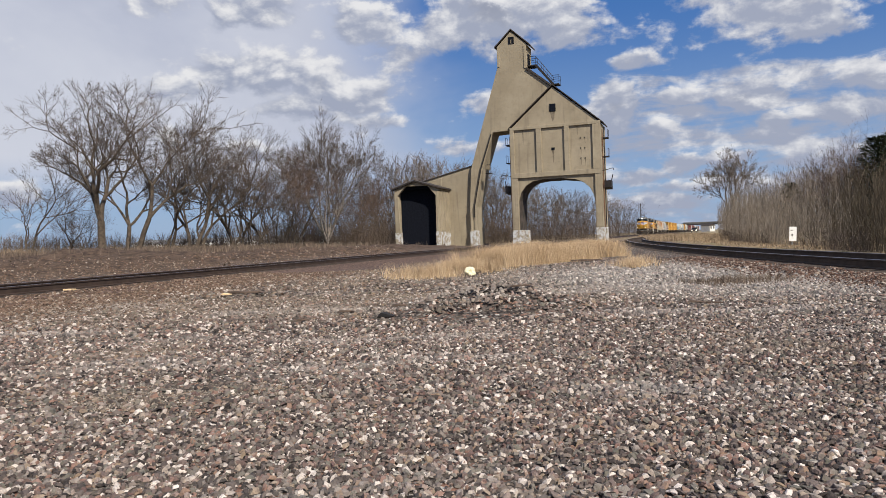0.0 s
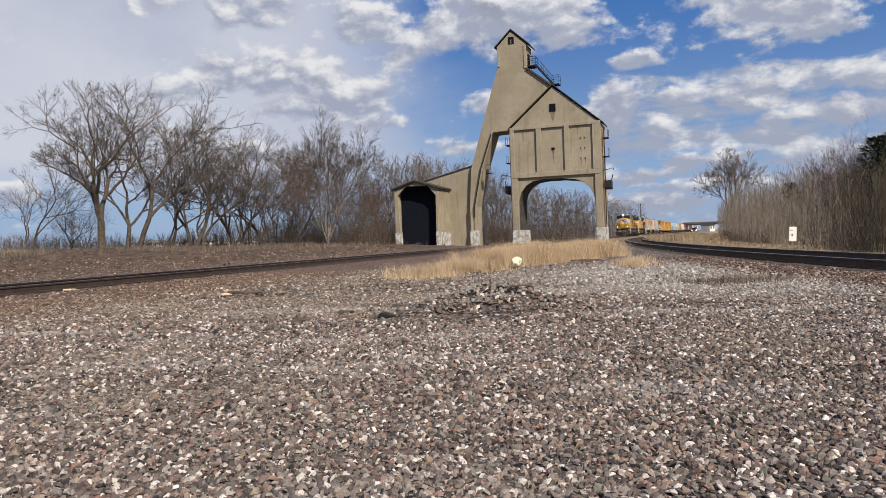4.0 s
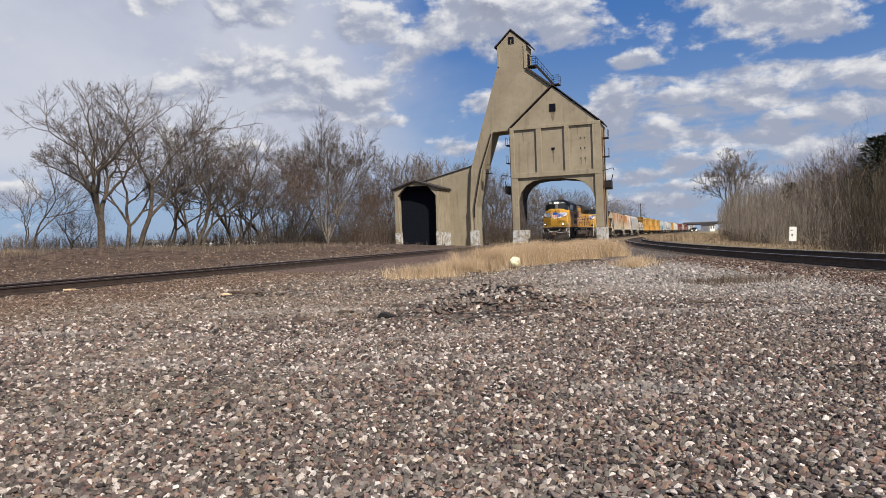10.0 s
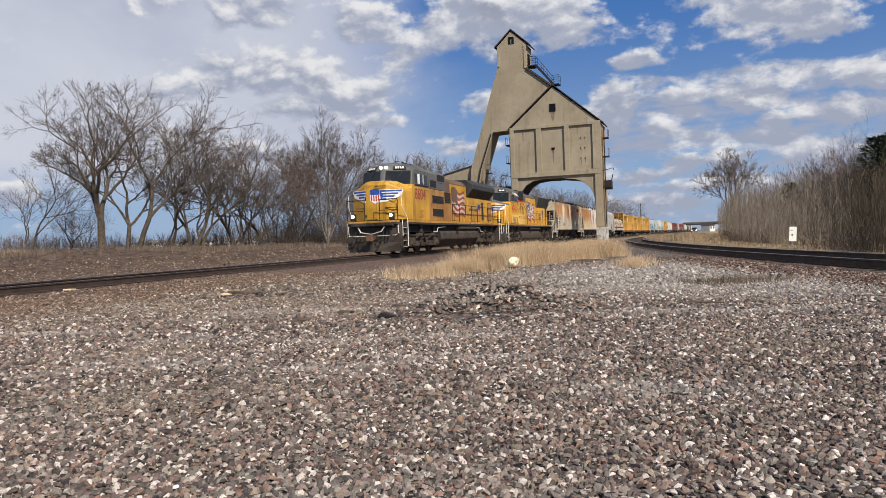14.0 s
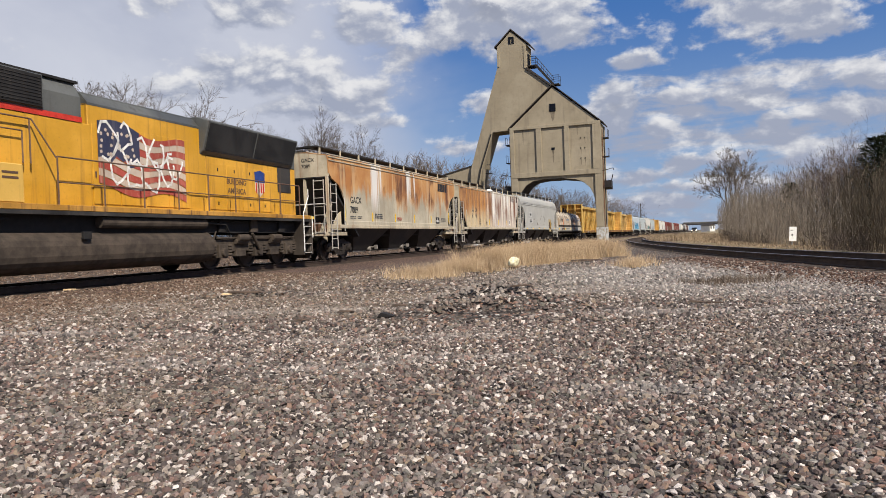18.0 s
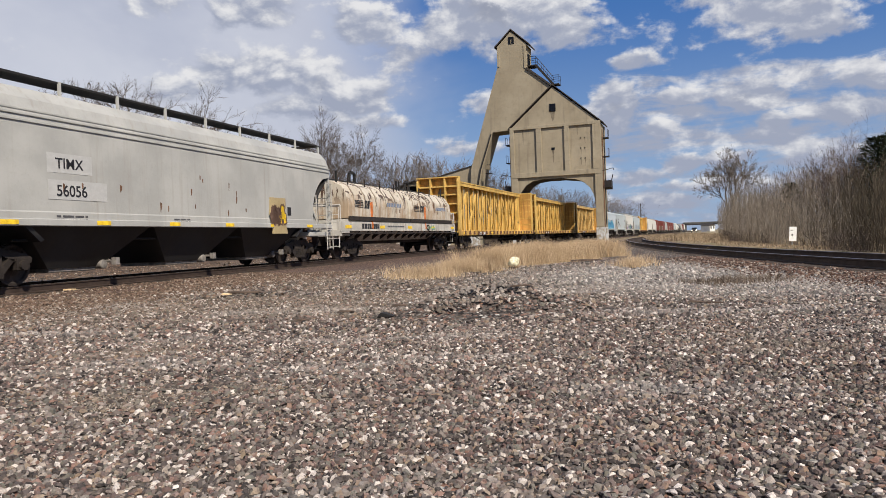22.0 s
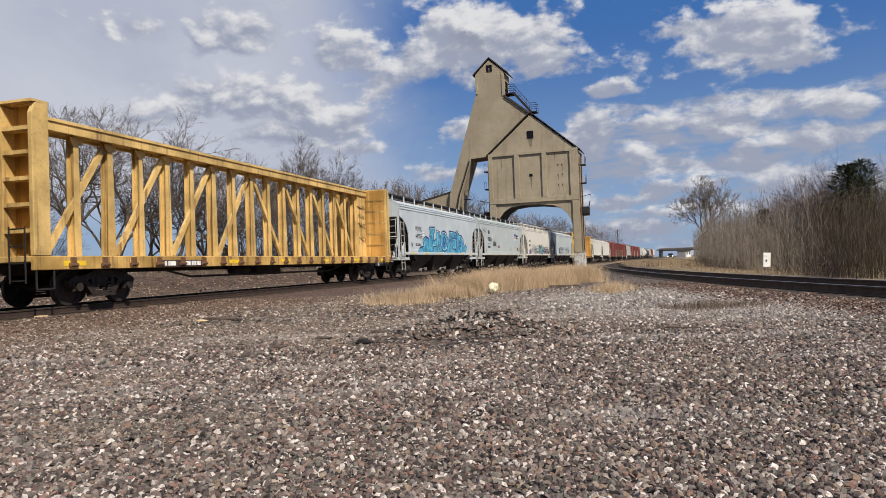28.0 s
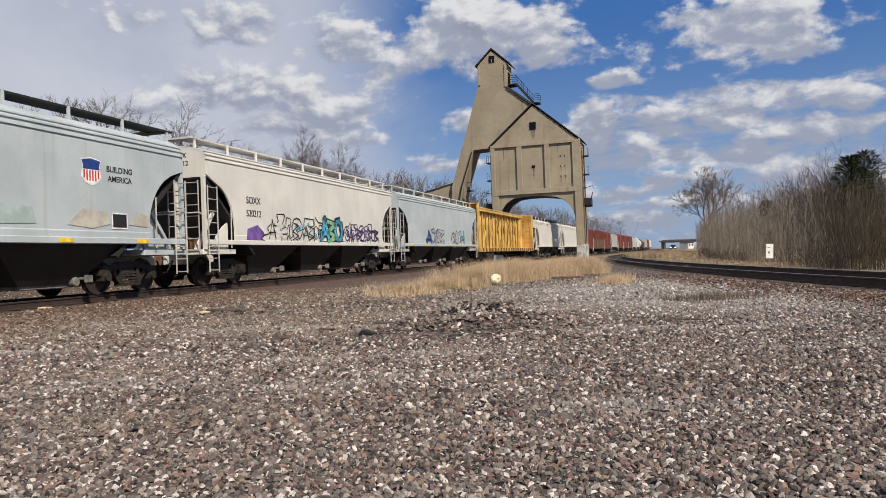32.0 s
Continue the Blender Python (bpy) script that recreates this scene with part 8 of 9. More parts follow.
def fork_tree(seed, height, stems=1, bole=0.2, lean=0.3, levels=8, angle=30.0, up=0.12, ratio=0.80, crook=0.3, girth=0.017, tw=1.0, twigs=5, split=0.16, three=0.12, vary=0.19):
    """Meshes of a leafless tree that forks again and again: trunk with its limbs, and the crown of branches and twigs."""
    g = random.Random(seed)
    bones = []

    def bough(p, d, L, r, level):
        seg = 3 if level > 2 else 2
        pts = [p]
        for i in range(seg):
            d = (d + Vector((g.gauss(0, crook), g.gauss(0, crook), g.gauss(0, crook * 0.6) + up)) * 0.5).normalized()
            p = p + d * (L / seg)
            pts.append(p)
        thin = r * (0.80 if level > 0 else 0.5)
        bones.append((pts, r, thin, level))
        side = d.orthogonal().normalized()
        if level <= 0:
            for i in range(twigs):
                k = g.randrange(1, len(pts))
                q = pts[k - 1].lerp(pts[k], g.random())
                e = (d + Vector((g.gauss(0, 0.55), g.gauss(0, 0.55), g.gauss(0.15, 0.4)))).normalized()
                bones.append(([q, q + e * L * g.uniform(0.4, 0.95)], 0.0045 * tw, 0.0025 * tw, -1))
            return
        n = 3 if g.random() < three else 2
        spin = g.uniform(0, 6.283)
        for k in range(n):
            a = math.radians(angle) * g.uniform(0.45, 1.35) * (0.6 if k == 0 else 1.25)
            axis = Matrix.Rotation(spin + 6.283 * k / n + g.gauss(0, 0.3), 3, d) @ side
            e = (d * math.cos(a) + axis * math.sin(a)).normalized()
            bough(p, e, L * ratio * g.uniform(1 - vary, 1 + vary) * (1.05 if k == 0 else 0.92), thin * (0.90 if k == 0 else 0.74), level - 1)
        if level < levels - 1 and g.random() < 0.65:
            q = pts[1]
            e = (d + side * g.choice((-1, 1)) * g.uniform(0.6, 1.2) + Vector((g.gauss(0, 0.3), g.gauss(0, 0.3), 0))).normalized()
            bough(q, e, L * ratio * 0.75, thin * 0.45, max(0, level - 3))

    foot = Vector((0, 0, -0.02))
    if bole:
        pts = [foot, foot + Vector((0.006, 0, bole * 0.5)), foot + Vector((-0.004, 0.006, bole))]
        bones.append((pts, girth * 1.15, girth * 0.95, levels + 1))
        foot = pts[-1]
    for k in range(stems):
        a = 6.283 * (k + 0.5 * g.random()) / stems + seed
        ln = lean * g.uniform(0.5, 1.2)
        d = Vector((math.cos(a) * ln, math.sin(a) * ln, 1)).normalized()
        start = foot + (Vector() if bole else Vector((math.cos(a), math.sin(a), 0)) * 0.02)
        bough(start, d, split * g.uniform(0.85, 1.2), girth * (0.8 if stems > 1 else 1) * g.uniform(0.75, 1.0), levels)
    tips = sorted(b[0][-1].z for b in bones)
    k = height / tips[int(0.985 * len(tips))]
    trunk, crown = Shape(), Shape()
    for pts, r0, r1, level in bones:
        sides = 8 if level > levels else 6 if level > levels - 3 else 4 if level > 1 else 3
        least = 0.004 * tw
        a0, a1 = (r0, r1) if level < 0 else (max(r0 * height, least * 1.6), max(r1 * height, least))
        sh = trunk if level > levels - 4 else crown
        o = len(sh.v)
        n = len(pts)
        for i, q in enumerate(pts):
            dd = (pts[min(i + 1, n - 1)] - pts[max(i - 1, 0)]).normalized()
            u = dd.cross(Vector((0.31, 0.87, 0.38))).normalized()
            v = dd.cross(u)
            r = a0 + (a1 - a0) * i / (n - 1)
            sh.v += [tuple(q * k + (u * math.cos(6.2832 * j / sides) + v * math.sin(6.2832 * j / sides)) * r) for j in range(sides)]
        for i in range(n - 1):
            for j in range(sides):
                sh.f.append((o + i * sides + j, o + i * sides + (j + 1) % sides, o + (i + 1) * sides + (j + 1) % sides, o + (i + 1) * sides + j))
    return trunk.mesh("trunk"), crown.mesh("crown")


def tree_kind(name, seed, height, label, twig, bark=None, **how):
    trunk, crown = fork_tree(seed, height, **how)
    trunk.materials.append(bark or BARK), crown.materials.append(twig)
    t = thing(name, pose(0, 0, -60), label, "tree", "leafless trees along the line")
    part("trunk", trunk, None, t)
    part("crown", crown, None, t)
    return t


TALL = tree_kind("bare_tree", 14, 15.4, "tall leafless tree with crooked spreading limbs", TWIGS, stems=3, bole=0.34, lean=0.27, levels=8, angle=29, up=0.09, ratio=0.81, crook=0.32, girth=0.023, tw=1.5, twigs=8, split=0.23)
LEAN = tree_kind("bare_tree", 5, 14.0, "leafless tree with two leaning crooked trunks", TWIGS, stems=2, bole=0.0, lean=0.22, levels=8, angle=27, up=0.09, ratio=0.81, crook=0.32, girth=0.021, tw=1.4, twigs=6, split=0.27)
VASE = tree_kind("bare_tree", 29, 15.6, "leafless tree with a broad rounded crown of fine twigs", TWIGS, stems=9, bole=0.10, lean=0.56, levels=7, angle=19, up=0.05, ratio=0.80, crook=0.13, girth=0.013, tw=1.5, twigs=9, split=0.2, three=0.2, vary=0.10, bark=PALE_BARK)
SLIM = tree_kind("bare_tree", 37, 11.0, "slim leafless tree in a dense group", TWIGS, stems=2, bole=0.0, lean=0.20, levels=7, angle=27, up=0.09, ratio=0.80, crook=0.32, girth=0.017, tw=1.4, twigs=6, split=0.24)
BUSHY = tree_kind("bare_tree", 52, 10.0, "bushy leafless tree with many reddish-brown stems", TWIGS_RED, stems=7, bole=0.0, lean=0.46, levels=6, angle=24, up=0.08, ratio=0.80, crook=0.28, girth=0.009, tw=1.2, twigs=4, split=0.2)
FAR = tree_kind("bare_tree", 41, 12.0, "leafless tree in the row behind the tracks", TWIGS_PALE, stems=6, bole=0.0, lean=0.30, levels=5, angle=20, up=0.08, ratio=0.82, crook=0.22, girth=0.011, tw=3.0, twigs=6, split=0.2, three=0.10, vary=0.12)
ROUND = tree_kind("bare_tree", 61, 13.8, "tall leafless tree with a rounded twiggy crown", TWIGS_PALE, stems=4, bole=0.22, lean=0.34, levels=7, angle=25, up=0.05, ratio=0.80, crook=0.2, girth=0.015, tw=2.0, twigs=7, three=0.25, vary=0.14)
USED = set()


def plant(kind, x, y, z=0.0, turn=0.0, height=1.0, lean=0.0):
    m = pose(x, y, z, 0, lean, 0) @ pose(0, 0, 0, 0, 0, turn)
    if kind.name not in USED:
        USED.add(kind.name)
        kind.matrix_basis = m
        ob = kind
    else:
        ob = copy_thing(kind, m)
    ob.scale = (height, height, height)
    return ob


def clear_of_track(b, y, gap):
    """Distance along a bearing at which a plant stands well beyond the main line."""
    while y < 260 and float(ground_field(np.array([b * y]), np.array([y]))[1][0]) > -gap:
        y += 2.0
    return y


rng = random.Random(8)
# along the bank beyond the main line: kind, bearing, distance, size, turn, lean
for kind, b, y, size, turn, lean in (
        (TALL, -0.474, 60, 0.88, 155, 0), (LEAN, -0.432, 62, 1.04, 40, 4), (SLIM, -0.575, 59, 0.78, 80, -4), (SLIM, -0.520, 64, 0.55, 10, 0), (BUSHY, -0.50, 63, 0.42, 200, 0),
        (SLIM, -0.385, 66, 1.0, 30, 10), (LEAN, -0.352, 66, 0.90, 100, 12), (SLIM, -0.335, 67, 1.12, 120, 10), (SLIM, -0.296, 70, 1.08, 300, 8), (LEAN, -0.282, 71, 0.80, 250, -4),
        (BUSHY, -0.262, 72, 1.02, 45, 6), (SLIM, -0.245, 74, 1.0, 250, -6), (BUSHY, -0.222, 78, 1.05, 10, 0), (BUSHY, -0.205, 80, 0.8, 110, 0), (VASE, -0.160, 83, 0.90, 140, 0), (SLIM, -0.198, 82, 0.80, 75, -10), (BUSHY, -0.178, 92, 0.6, 210, 0), (BUSHY, -0.128, 98, 0.75, 190, 6),
        (BUSHY, -0.13, 90, 0.85, 30, 0), (BUSHY, -0.10, 106, 1.1, 130, 0), (BUSHY, -0.075, 106, 1.0, 250, 0)):
    plant(kind, b * y, y, 0.5 if y < 70 else 0.2 if y < 80 else 0.0, turn, size, lean)
# the even row behind the train
for k, size in enumerate((1.10, 1.17, 1.14, 1.16, 1.05, 1.05, 1.0, 0.85, 0.83, 0.80, 0.76, 0.74, 0.70, 0.62)):
    b, y = -0.075 + 0.0246 * k, 109 + 1.6 * k + 0.09 * k * k
    away = clear_of_track(b, y, 9.5)
    plant(FAR, b * away, away, 0.0, 97 * k, size * away / y)
# farther along, behind the train
for i in range(9):
    s = 165 + 36 * i
    x, y, h = track_at(s, -17 - 5 * rng.random())
    plant(FAR, x, y, 0, rng.uniform(0, 360), rng.uniform(0.5, 0.72))
# beyond the side track
plant(ROUND, 48.5, 120, 0, 60, 1.0)
for b, y, size in ((0.535, 62, 0.63), (0.56, 66, 0.84), (0.585, 54, 0.66), (0.605, 60, 0.78), (0.63, 52, 0.74), (0.655, 48, 0.7), (0.48, 80, 0.6), (0.44, 95, 0.52)):
    plant(BUSHY, b * y, y, -0.2, rng.uniform(0, 360), size)



def brush(name, places, label, mat, seed, twigs=9, r=0.014, tw=1.0, slant=0.14, lift=0.42):
    """Thicket of upright stems with side twigs: places gives x, y, z, height."""
    g = random.Random(seed)
    sh = Shape()
    for x, y, z, h in places:
        d = Vector((g.gauss(0, slant), g.gauss(0, slant), 1)).normalized()
        pts = limb(sh, Vector((x, y, z - 0.1)), d, h, r * (0.6 + 0.12 * h) * g.uniform(0.6, 1.5), 0.004, g, slant, 0.06, 3, 3)
        for k in range(twigs):
            p, dd, rr = pick(pts, 0.12 + 0.88 * g.random())
            e = (dd + Vector((g.gauss(0, lift), g.gauss(0, lift), g.gauss(0.45, 0.3)))).normalized()
            l2 = limb(sh, p, e, h * g.uniform(0.10, 0.26), 0.007 * tw, 0.003 * tw, g, 0.25, 0.1, 1 + k % 2, 3)
            if k % 2:
                p, dd, rr = pick(l2, g.uniform(0.3, 0.9))
                e = (dd + Vector((g.gauss(0, 0.5), g.gauss(0, 0.5), g.gauss(0.3, 0.3)))).normalized()
                limb(sh, p, e, h * g.uniform(0.08, 0.16), 0.005 * tw, 0.003 * tw, g, 0.2, 0.1, 1, 3)
    return tagged(part(name, sh, mat), label, "brush", kind="stuff")


spots, close = [], []
for i in range(4200):
    y = 22 + 128 * rng.random() ** 1.45
    edge = 13.6 + 0.288 * (y - 22) if y < 60 else 24.5 + 0.367 * (y - 60)
    deep = rng.random() ** 1.3 * (11 + 0.05 * y)
    if 30 < y < 39.6 and deep < 1.6:
        continue
    tall = rng.uniform(0.5, 1.0) * (3.4 + 2.4 * float(smooth_step(y, 40, 80))) * (1 + 0.04 * deep)
    (close if (edge + deep) / y > 0.53 + rng.gauss(0, 0.02) else spots).append((edge + deep, y, -0.25, tall))
brush("thicket", spots, "dense leafless thicket of pale grey-brown saplings beyond the side track", SAPLINGS, 61, 10, 0.0065, 1.0, 0.045, 0.28)
brush("thicket", close, "dark olive-brown thicket beside the side track", DARK_BRUSH, 64, 9, 0.0075, 1.1, 0.09, 0.40)
low = []
for i in range(600):
    y = 24 + 70 * rng.random() ** 1.5
    edge = 13.4 + 0.288 * (y - 22) if y < 60 else 24.3 + 0.367 * (y - 60)
    if 32 < y < 43:
        continue        # kept clear round the sign
    low.append((edge + rng.gauss(0.2, 0.35), y, -0.25, rng.uniform(0.4, 1.3)))
brush("low_scrub", low, "low tangled scrub at the foot of the thicket", BRUSH, 65, 10, 0.006, 0.9, 0.25, 0.6)
spots = []
for i in range(2700):
    b = -0.62 + 0.55 * rng.random()
    y = 60 + 30 * (b + 0.62) / 0.55 + rng.uniform(-1, 6)
    tall = 1.9 + 1.7 * float(smooth_step(b, -0.42, -0.24))
    spots.append((b * y, y, 0.5 if y < 70 else 0.15, rng.uniform(0.5, 1.0) * tall * 1.25))
for i in range(700):
    b = rng.uniform(-0.235, -0.10)
    y = 84 + 40 * (b + 0.235) + rng.uniform(-3, 5)
    spots.append((b * y, y, 0.1, rng.uniform(1.2, 3.6)))
brush("undergrowth", spots, "tangled leafless undergrowth below the trees", BRUSH, 62, 8, 0.012, 1.2, 0.22)
spots = []
clear = [max(0.0, clear_of_track(b, 100 + 110 * max(0.0, b), 6.0) - 98 - 110 * max(0.0, b)) for b in [-0.13 + 0.41 * (k + 0.5) / 40 for k in range(41)]]
for i in range(3600):
    b = -0.13 + 0.41 * rng.random()
    y = 100 + 110 * max(0.0, b) + rng.uniform(-2, 12)
    away = y + clear[int(40 * (b + 0.13) / 0.41)]
    spots.append((b * away, away, 0.0, (2.0 + 5.5 * rng.random() ** 2.2) * (1 - 1.2 * max(0.0, b - 0.1)) * away / y))
brush("far_thicket", spots, "grey leafless brush behind the tower", BRUSH, 63, 9, 0.012, 2.0, 0.2, 0.5)


def blades(name, places, label, mat, seed, width=0.0022):
    """Grass: places gives x, y, z, height; each blade is bent once."""
    g = np.random.RandomState(seed)
    P = np.array(places)
    n = len(P)
    a, lean = g.uniform(0, 6.283, n), g.uniform(0.05, 0.8, n) * P[:, 3]
    dx, dy = np.cos(a), np.sin(a)
    w = width * g.uniform(0.6, 1.4, n) * (1 + P[:, 1] / 22)
    b = g.uniform(0, 6.283, n)
    wx, wy = np.cos(b) * w, np.sin(b) * w
    base, h = P[:, :3], P[:, 3]
    mid = base + np.stack([dx * lean * 0.35, dy * lean * 0.35, h * 0.55], 1)
    tip = base + np.stack([dx * lean, dy * lean, h], 1)
    W = np.stack([wx, wy, np.zeros(n)], 1)
    V = np.stack([base - W, base + W, mid - W * 0.8, mid + W * 0.8, tip], 1).reshape(-1, 3)
    o = np.arange(n)[:, None] * 5
    F = np.concatenate([o + [0, 1, 3], o + [0, 3, 2], o + [2, 3, 4]], 1).reshape(-1, 3)
    return tagged(part(name, triangles(name, V, F), mat), label, "grass", kind="stuff")


def triangles(name, V, F):
    me = bpy.data.meshes.new(name)
    me.vertices.add(len(V))
    me.vertices.foreach_set("co", V.astype(np.float32).ravel())
    me.loops.add(F.size)
    me.loops.foreach_set("vertex_index", F.astype(np.int32).ravel())
    me.polygons.add(len(F))
    me.polygons.foreach_set("loop_start", np.arange(len(F), dtype=np.int32) * 3)
    me.update(calc_edges=True)
    return me


def rising(x, y):
    """Ground height at lists of places."""
    return ground_field(np.array(x, dtype=float), np.array(y, dtype=float))[0]


def scatter(n, make, seed, tall):
    g = random.Random(seed)
    xs, ys, hs = [], [], []
    while len(xs) < n:
        x, y, k = make(g)
        y *= 1.05
        if noise.noise(Vector((x * 0.55, y * 0.55, seed))) + 0.35 * noise.noise(Vector((x * 2.1, y * 2.1, seed))) > k:
            xs.append(x), ys.append(y), hs.append(g.uniform(*tall) * (1 + 0.25 * noise.noise(Vector((x * 0.8, y * 0.8, 3.0)))))
    return list(zip(xs, ys, rising(xs, ys), hs))


def strip(x0, y0, x1, y1, half, k):
    def make(g):
        t = g.random()
        w = g.gauss(0, 0.5) * half
        dx, dy = x1 - x0, y1 - y0
        q = math.hypot(dx, dy)
        return x0 + dx * t + dy / q * w, y0 + dy * t - dx / q * w, k
    return make


def patch(a, b, c, d, k):
    """Random places in the four-cornered patch a b c d."""
    def make(g):
        u, v = g.random(), g.random()
        return tuple((a[i] * (1 - u) + b[i] * u) * (1 - v) + (d[i] * (1 - u) + c[i] * u) * v for i in (0, 1)) + (k,)
    return make


blades("dry_grass", scatter(52000, strip(0.9, 20.3, 6.9, 29.1, 0.9, -0.16), 71, (0.22, 0.80)), "tall pale tan dry grass between the tracks", DRY_GRASS, 1, 0.0015)
blades("dry_grass", scatter(6500, strip(-0.8, 17.3, 1.0, 19.6, 0.9, 0.0), 72, (0.12, 0.44)), "tall pale tan dry grass between the tracks", DRY_GRASS, 2, 0.0016)
blades("dry_grass", scatter(900, strip(5.0, 18.4, 5.9, 20.2, 0.55, -0.1), 73, (0.10, 0.38)), "loose tuft of dry grass on the gravel", DRY_GRASS, 3)
blades("dead_weeds", scatter(1500, strip(4.3, 11.9, 5.9, 12.5, 0.8, -0.4), 74, (0.05, 0.16)), "low patch of grey dead weeds", DEAD_WEED, 4)
blades("dry_grass", scatter(700, strip(-1.3, 16.6, 1.0, 18.0, 1.4, 0.1), 75, (0.06, 0.24)), "thin short dry grass on the gravel", DRY_GRASS, 5)
blades("bank_grass", scatter(34000, strip(-31.0, 38.0, -12.0, 78.0, 9.0, -0.1), 76, (0.2, 0.65)), "faded dry weeds on the bank beyond the main line", DEAD_WEED, 6, 0.006)
blades("bank_grass", scatter(16000, strip(-37.0, 55.0, -15.0, 78.0, 5.0, -0.2), 79, (0.3, 0.9)), "tall faded dry weeds below the trees", BANK_GRASS, 9, 0.005)
blades("dry_grass", scatter(16000, strip(15.0, 26.0, 41.0, 105.0, 5.0, -0.2), 77, (0.05, 0.16)), "short dry grass beyond the side track", VERGE_GRASS, 7, 0.005)
blades("dry_grass", scatter(9000, patch((19.0, 62.0), (27.0, 64.0), (62.0, 150.0), (40.0, 140.0), -0.2), 78, (0.2, 0.5)), "dry grass beside the bend of the side track", VERGE_GRASS, 8, 0.006)

# ---- loose stones of the yard ----
def flat_shaded(me):
    me.shade_flat()
    return me


def stone_look(tones, pale):
    def build(N, co):
        r = N.n("ShaderNodeValToRGB")
        N.put(r, 0, N.n("ShaderNodeNewGeometry").outputs["Random Per Island"])
        r.color_ramp.interpolation = "LINEAR"
        el = r.color_ramp.elements
        while len(el) < len(tones):
            el.new(0.5)
        for e, (p, c) in zip(el, tones):
            e.position, e.color = p, (*c, 1)
        f, big = N.noise(co, 55.0, 4.0, 0.65), N.noise(co, 0.55, 4.0, 0.6)
        c = N.mix(N.ramp(f, 0.42, 0.66, 0, 0.30), r.outputs[0], (0.15, 0.125, 0.105))
        c = N.mix(N.ramp(N.noise(co, 140.0, 3.0, 0.7), 0.44, 0.64, 0.0, 0.25), c, (0.05, 0.042, 0.038))
        # bands of paler stone
        band = N.noise(N.mapping(co, (0.35, 0.9, 1.0)), 0.75, 4.0, 0.6)
        c = N.mix(N.math("MULTIPLY", N.ramp(band, 0.50, 0.66), 0.34 * min(1.0, pale * 9)), c, (0.45, 0.42, 0.395))
        # a spread of paler, cleaner stone, and patches that keep more dust
        far = N.vmath("LENGTH", N.vmath("DIVIDE", N.vmath("SUBTRACT", co, (6.2, 15.5, 0.0)), (6.0, 7.0, 9.0)), out=1)
        c = N.mix(N.math("MULTIPLY", N.ramp(far, 1.1, 0.5), pale), c, (0.52, 0.50, 0.47))
        # older, dustier stone farther from the near edge of the yard
        xyz = N.n("ShaderNodeSeparateXYZ")
        N.put(xyz, 0, co)
        old = N.math("MULTIPLY", N.ramp(N.math("ADD", xyz.outputs[1], N.math("MULTIPLY", N.math("SUBTRACT", big, 0.5), 9.0)), 7.0, 11.0), N.ramp(N.math("SUBTRACT", xyz.outputs[0], N.math("MULTIPLY", xyz.outputs[1], 0.12)), 2.0, -0.5, 0.04, 0.28))
        c = N.mix(old, c, (0.185, 0.145, 0.10))
        return N.mix(N.ramp(big, 0.54, 0.68, 0, 0.28), c, (0.26, 0.21, 0.16)), f, 0.010
    return build


YARD_TONES = [(0.0, (0.022, 0.019, 0.019)), (0.14, (0.058, 0.047, 0.045)), (0.26, (0.140, 0.115, 0.106)), (0.36, (0.120, 0.070, 0.063)), (0.48, (0.213, 0.178, 0.158)), (0.58, (0.120, 0.118, 0.098)), (0.68, (0.302, 0.260, 0.234)),
              (0.76, (0.260, 0.150, 0.120)), (0.82, (0.260, 0.195, 0.134)), (0.91, (0.492, 0.435, 0.395)), (1.0, (0.778, 0.704, 0.642))]
BALLAST_TONES = [(0.0, (0.024, 0.014, 0.012)), (0.3, (0.078, 0.042, 0.033)), (0.58, (0.15, 0.083, 0.062)), (0.78, (0.22, 0.15, 0.115)), (0.93, (0.34, 0.27, 0.22)), (1.0, (0.52, 0.46, 0.40))]
BALLAST = material("brown_ballast_stone", stone_look(BALLAST_TONES, 0.0), 0.9, spec=0.2)
GRIT_TONES = [(0.0, (0.10, 0.085, 0.07)), (0.4, (0.20, 0.165, 0.13)), (0.7, (0.29, 0.235, 0.18)), (0.9, (0.42, 0.38, 0.33))]
GRIT = material("tan_grit", stone_look(GRIT_TONES, 0.0), 0.9, spec=0.2)
STONE = material("mixed_gravel_stone", stone_look(YARD_TONES, 0.35), 0.85, spec=0.3)


def stone_protos(coarse):
    out = []
    g = np.random.RandomState(4)
    for k in range(8):
        bm = bmesh.new()
        if coarse:
            bmesh.ops.create_cone(bm, cap_ends=True, segments=4, radius1=1.0, radius2=0.62, depth=1.3)
            bmesh.ops.triangulate(bm, faces=bm.faces)
        else:
            bmesh.ops.create_icosphere(bm, subdivisions=1, radius=1.0)
        v = np.array([q.co[:] for q in bm.verts])
        bm.verts.index_update()
        f = np.array([[q.index for q in p.verts] for p in bm.faces])
        bm.free()
        v *= g.uniform(0.62, 1.12, (len(v), 1))
        v *= np.array([1.0, g.uniform(0.55, 0.9), g.uniform(0.34, 0.62)])
        out.append((v, f))
    return out


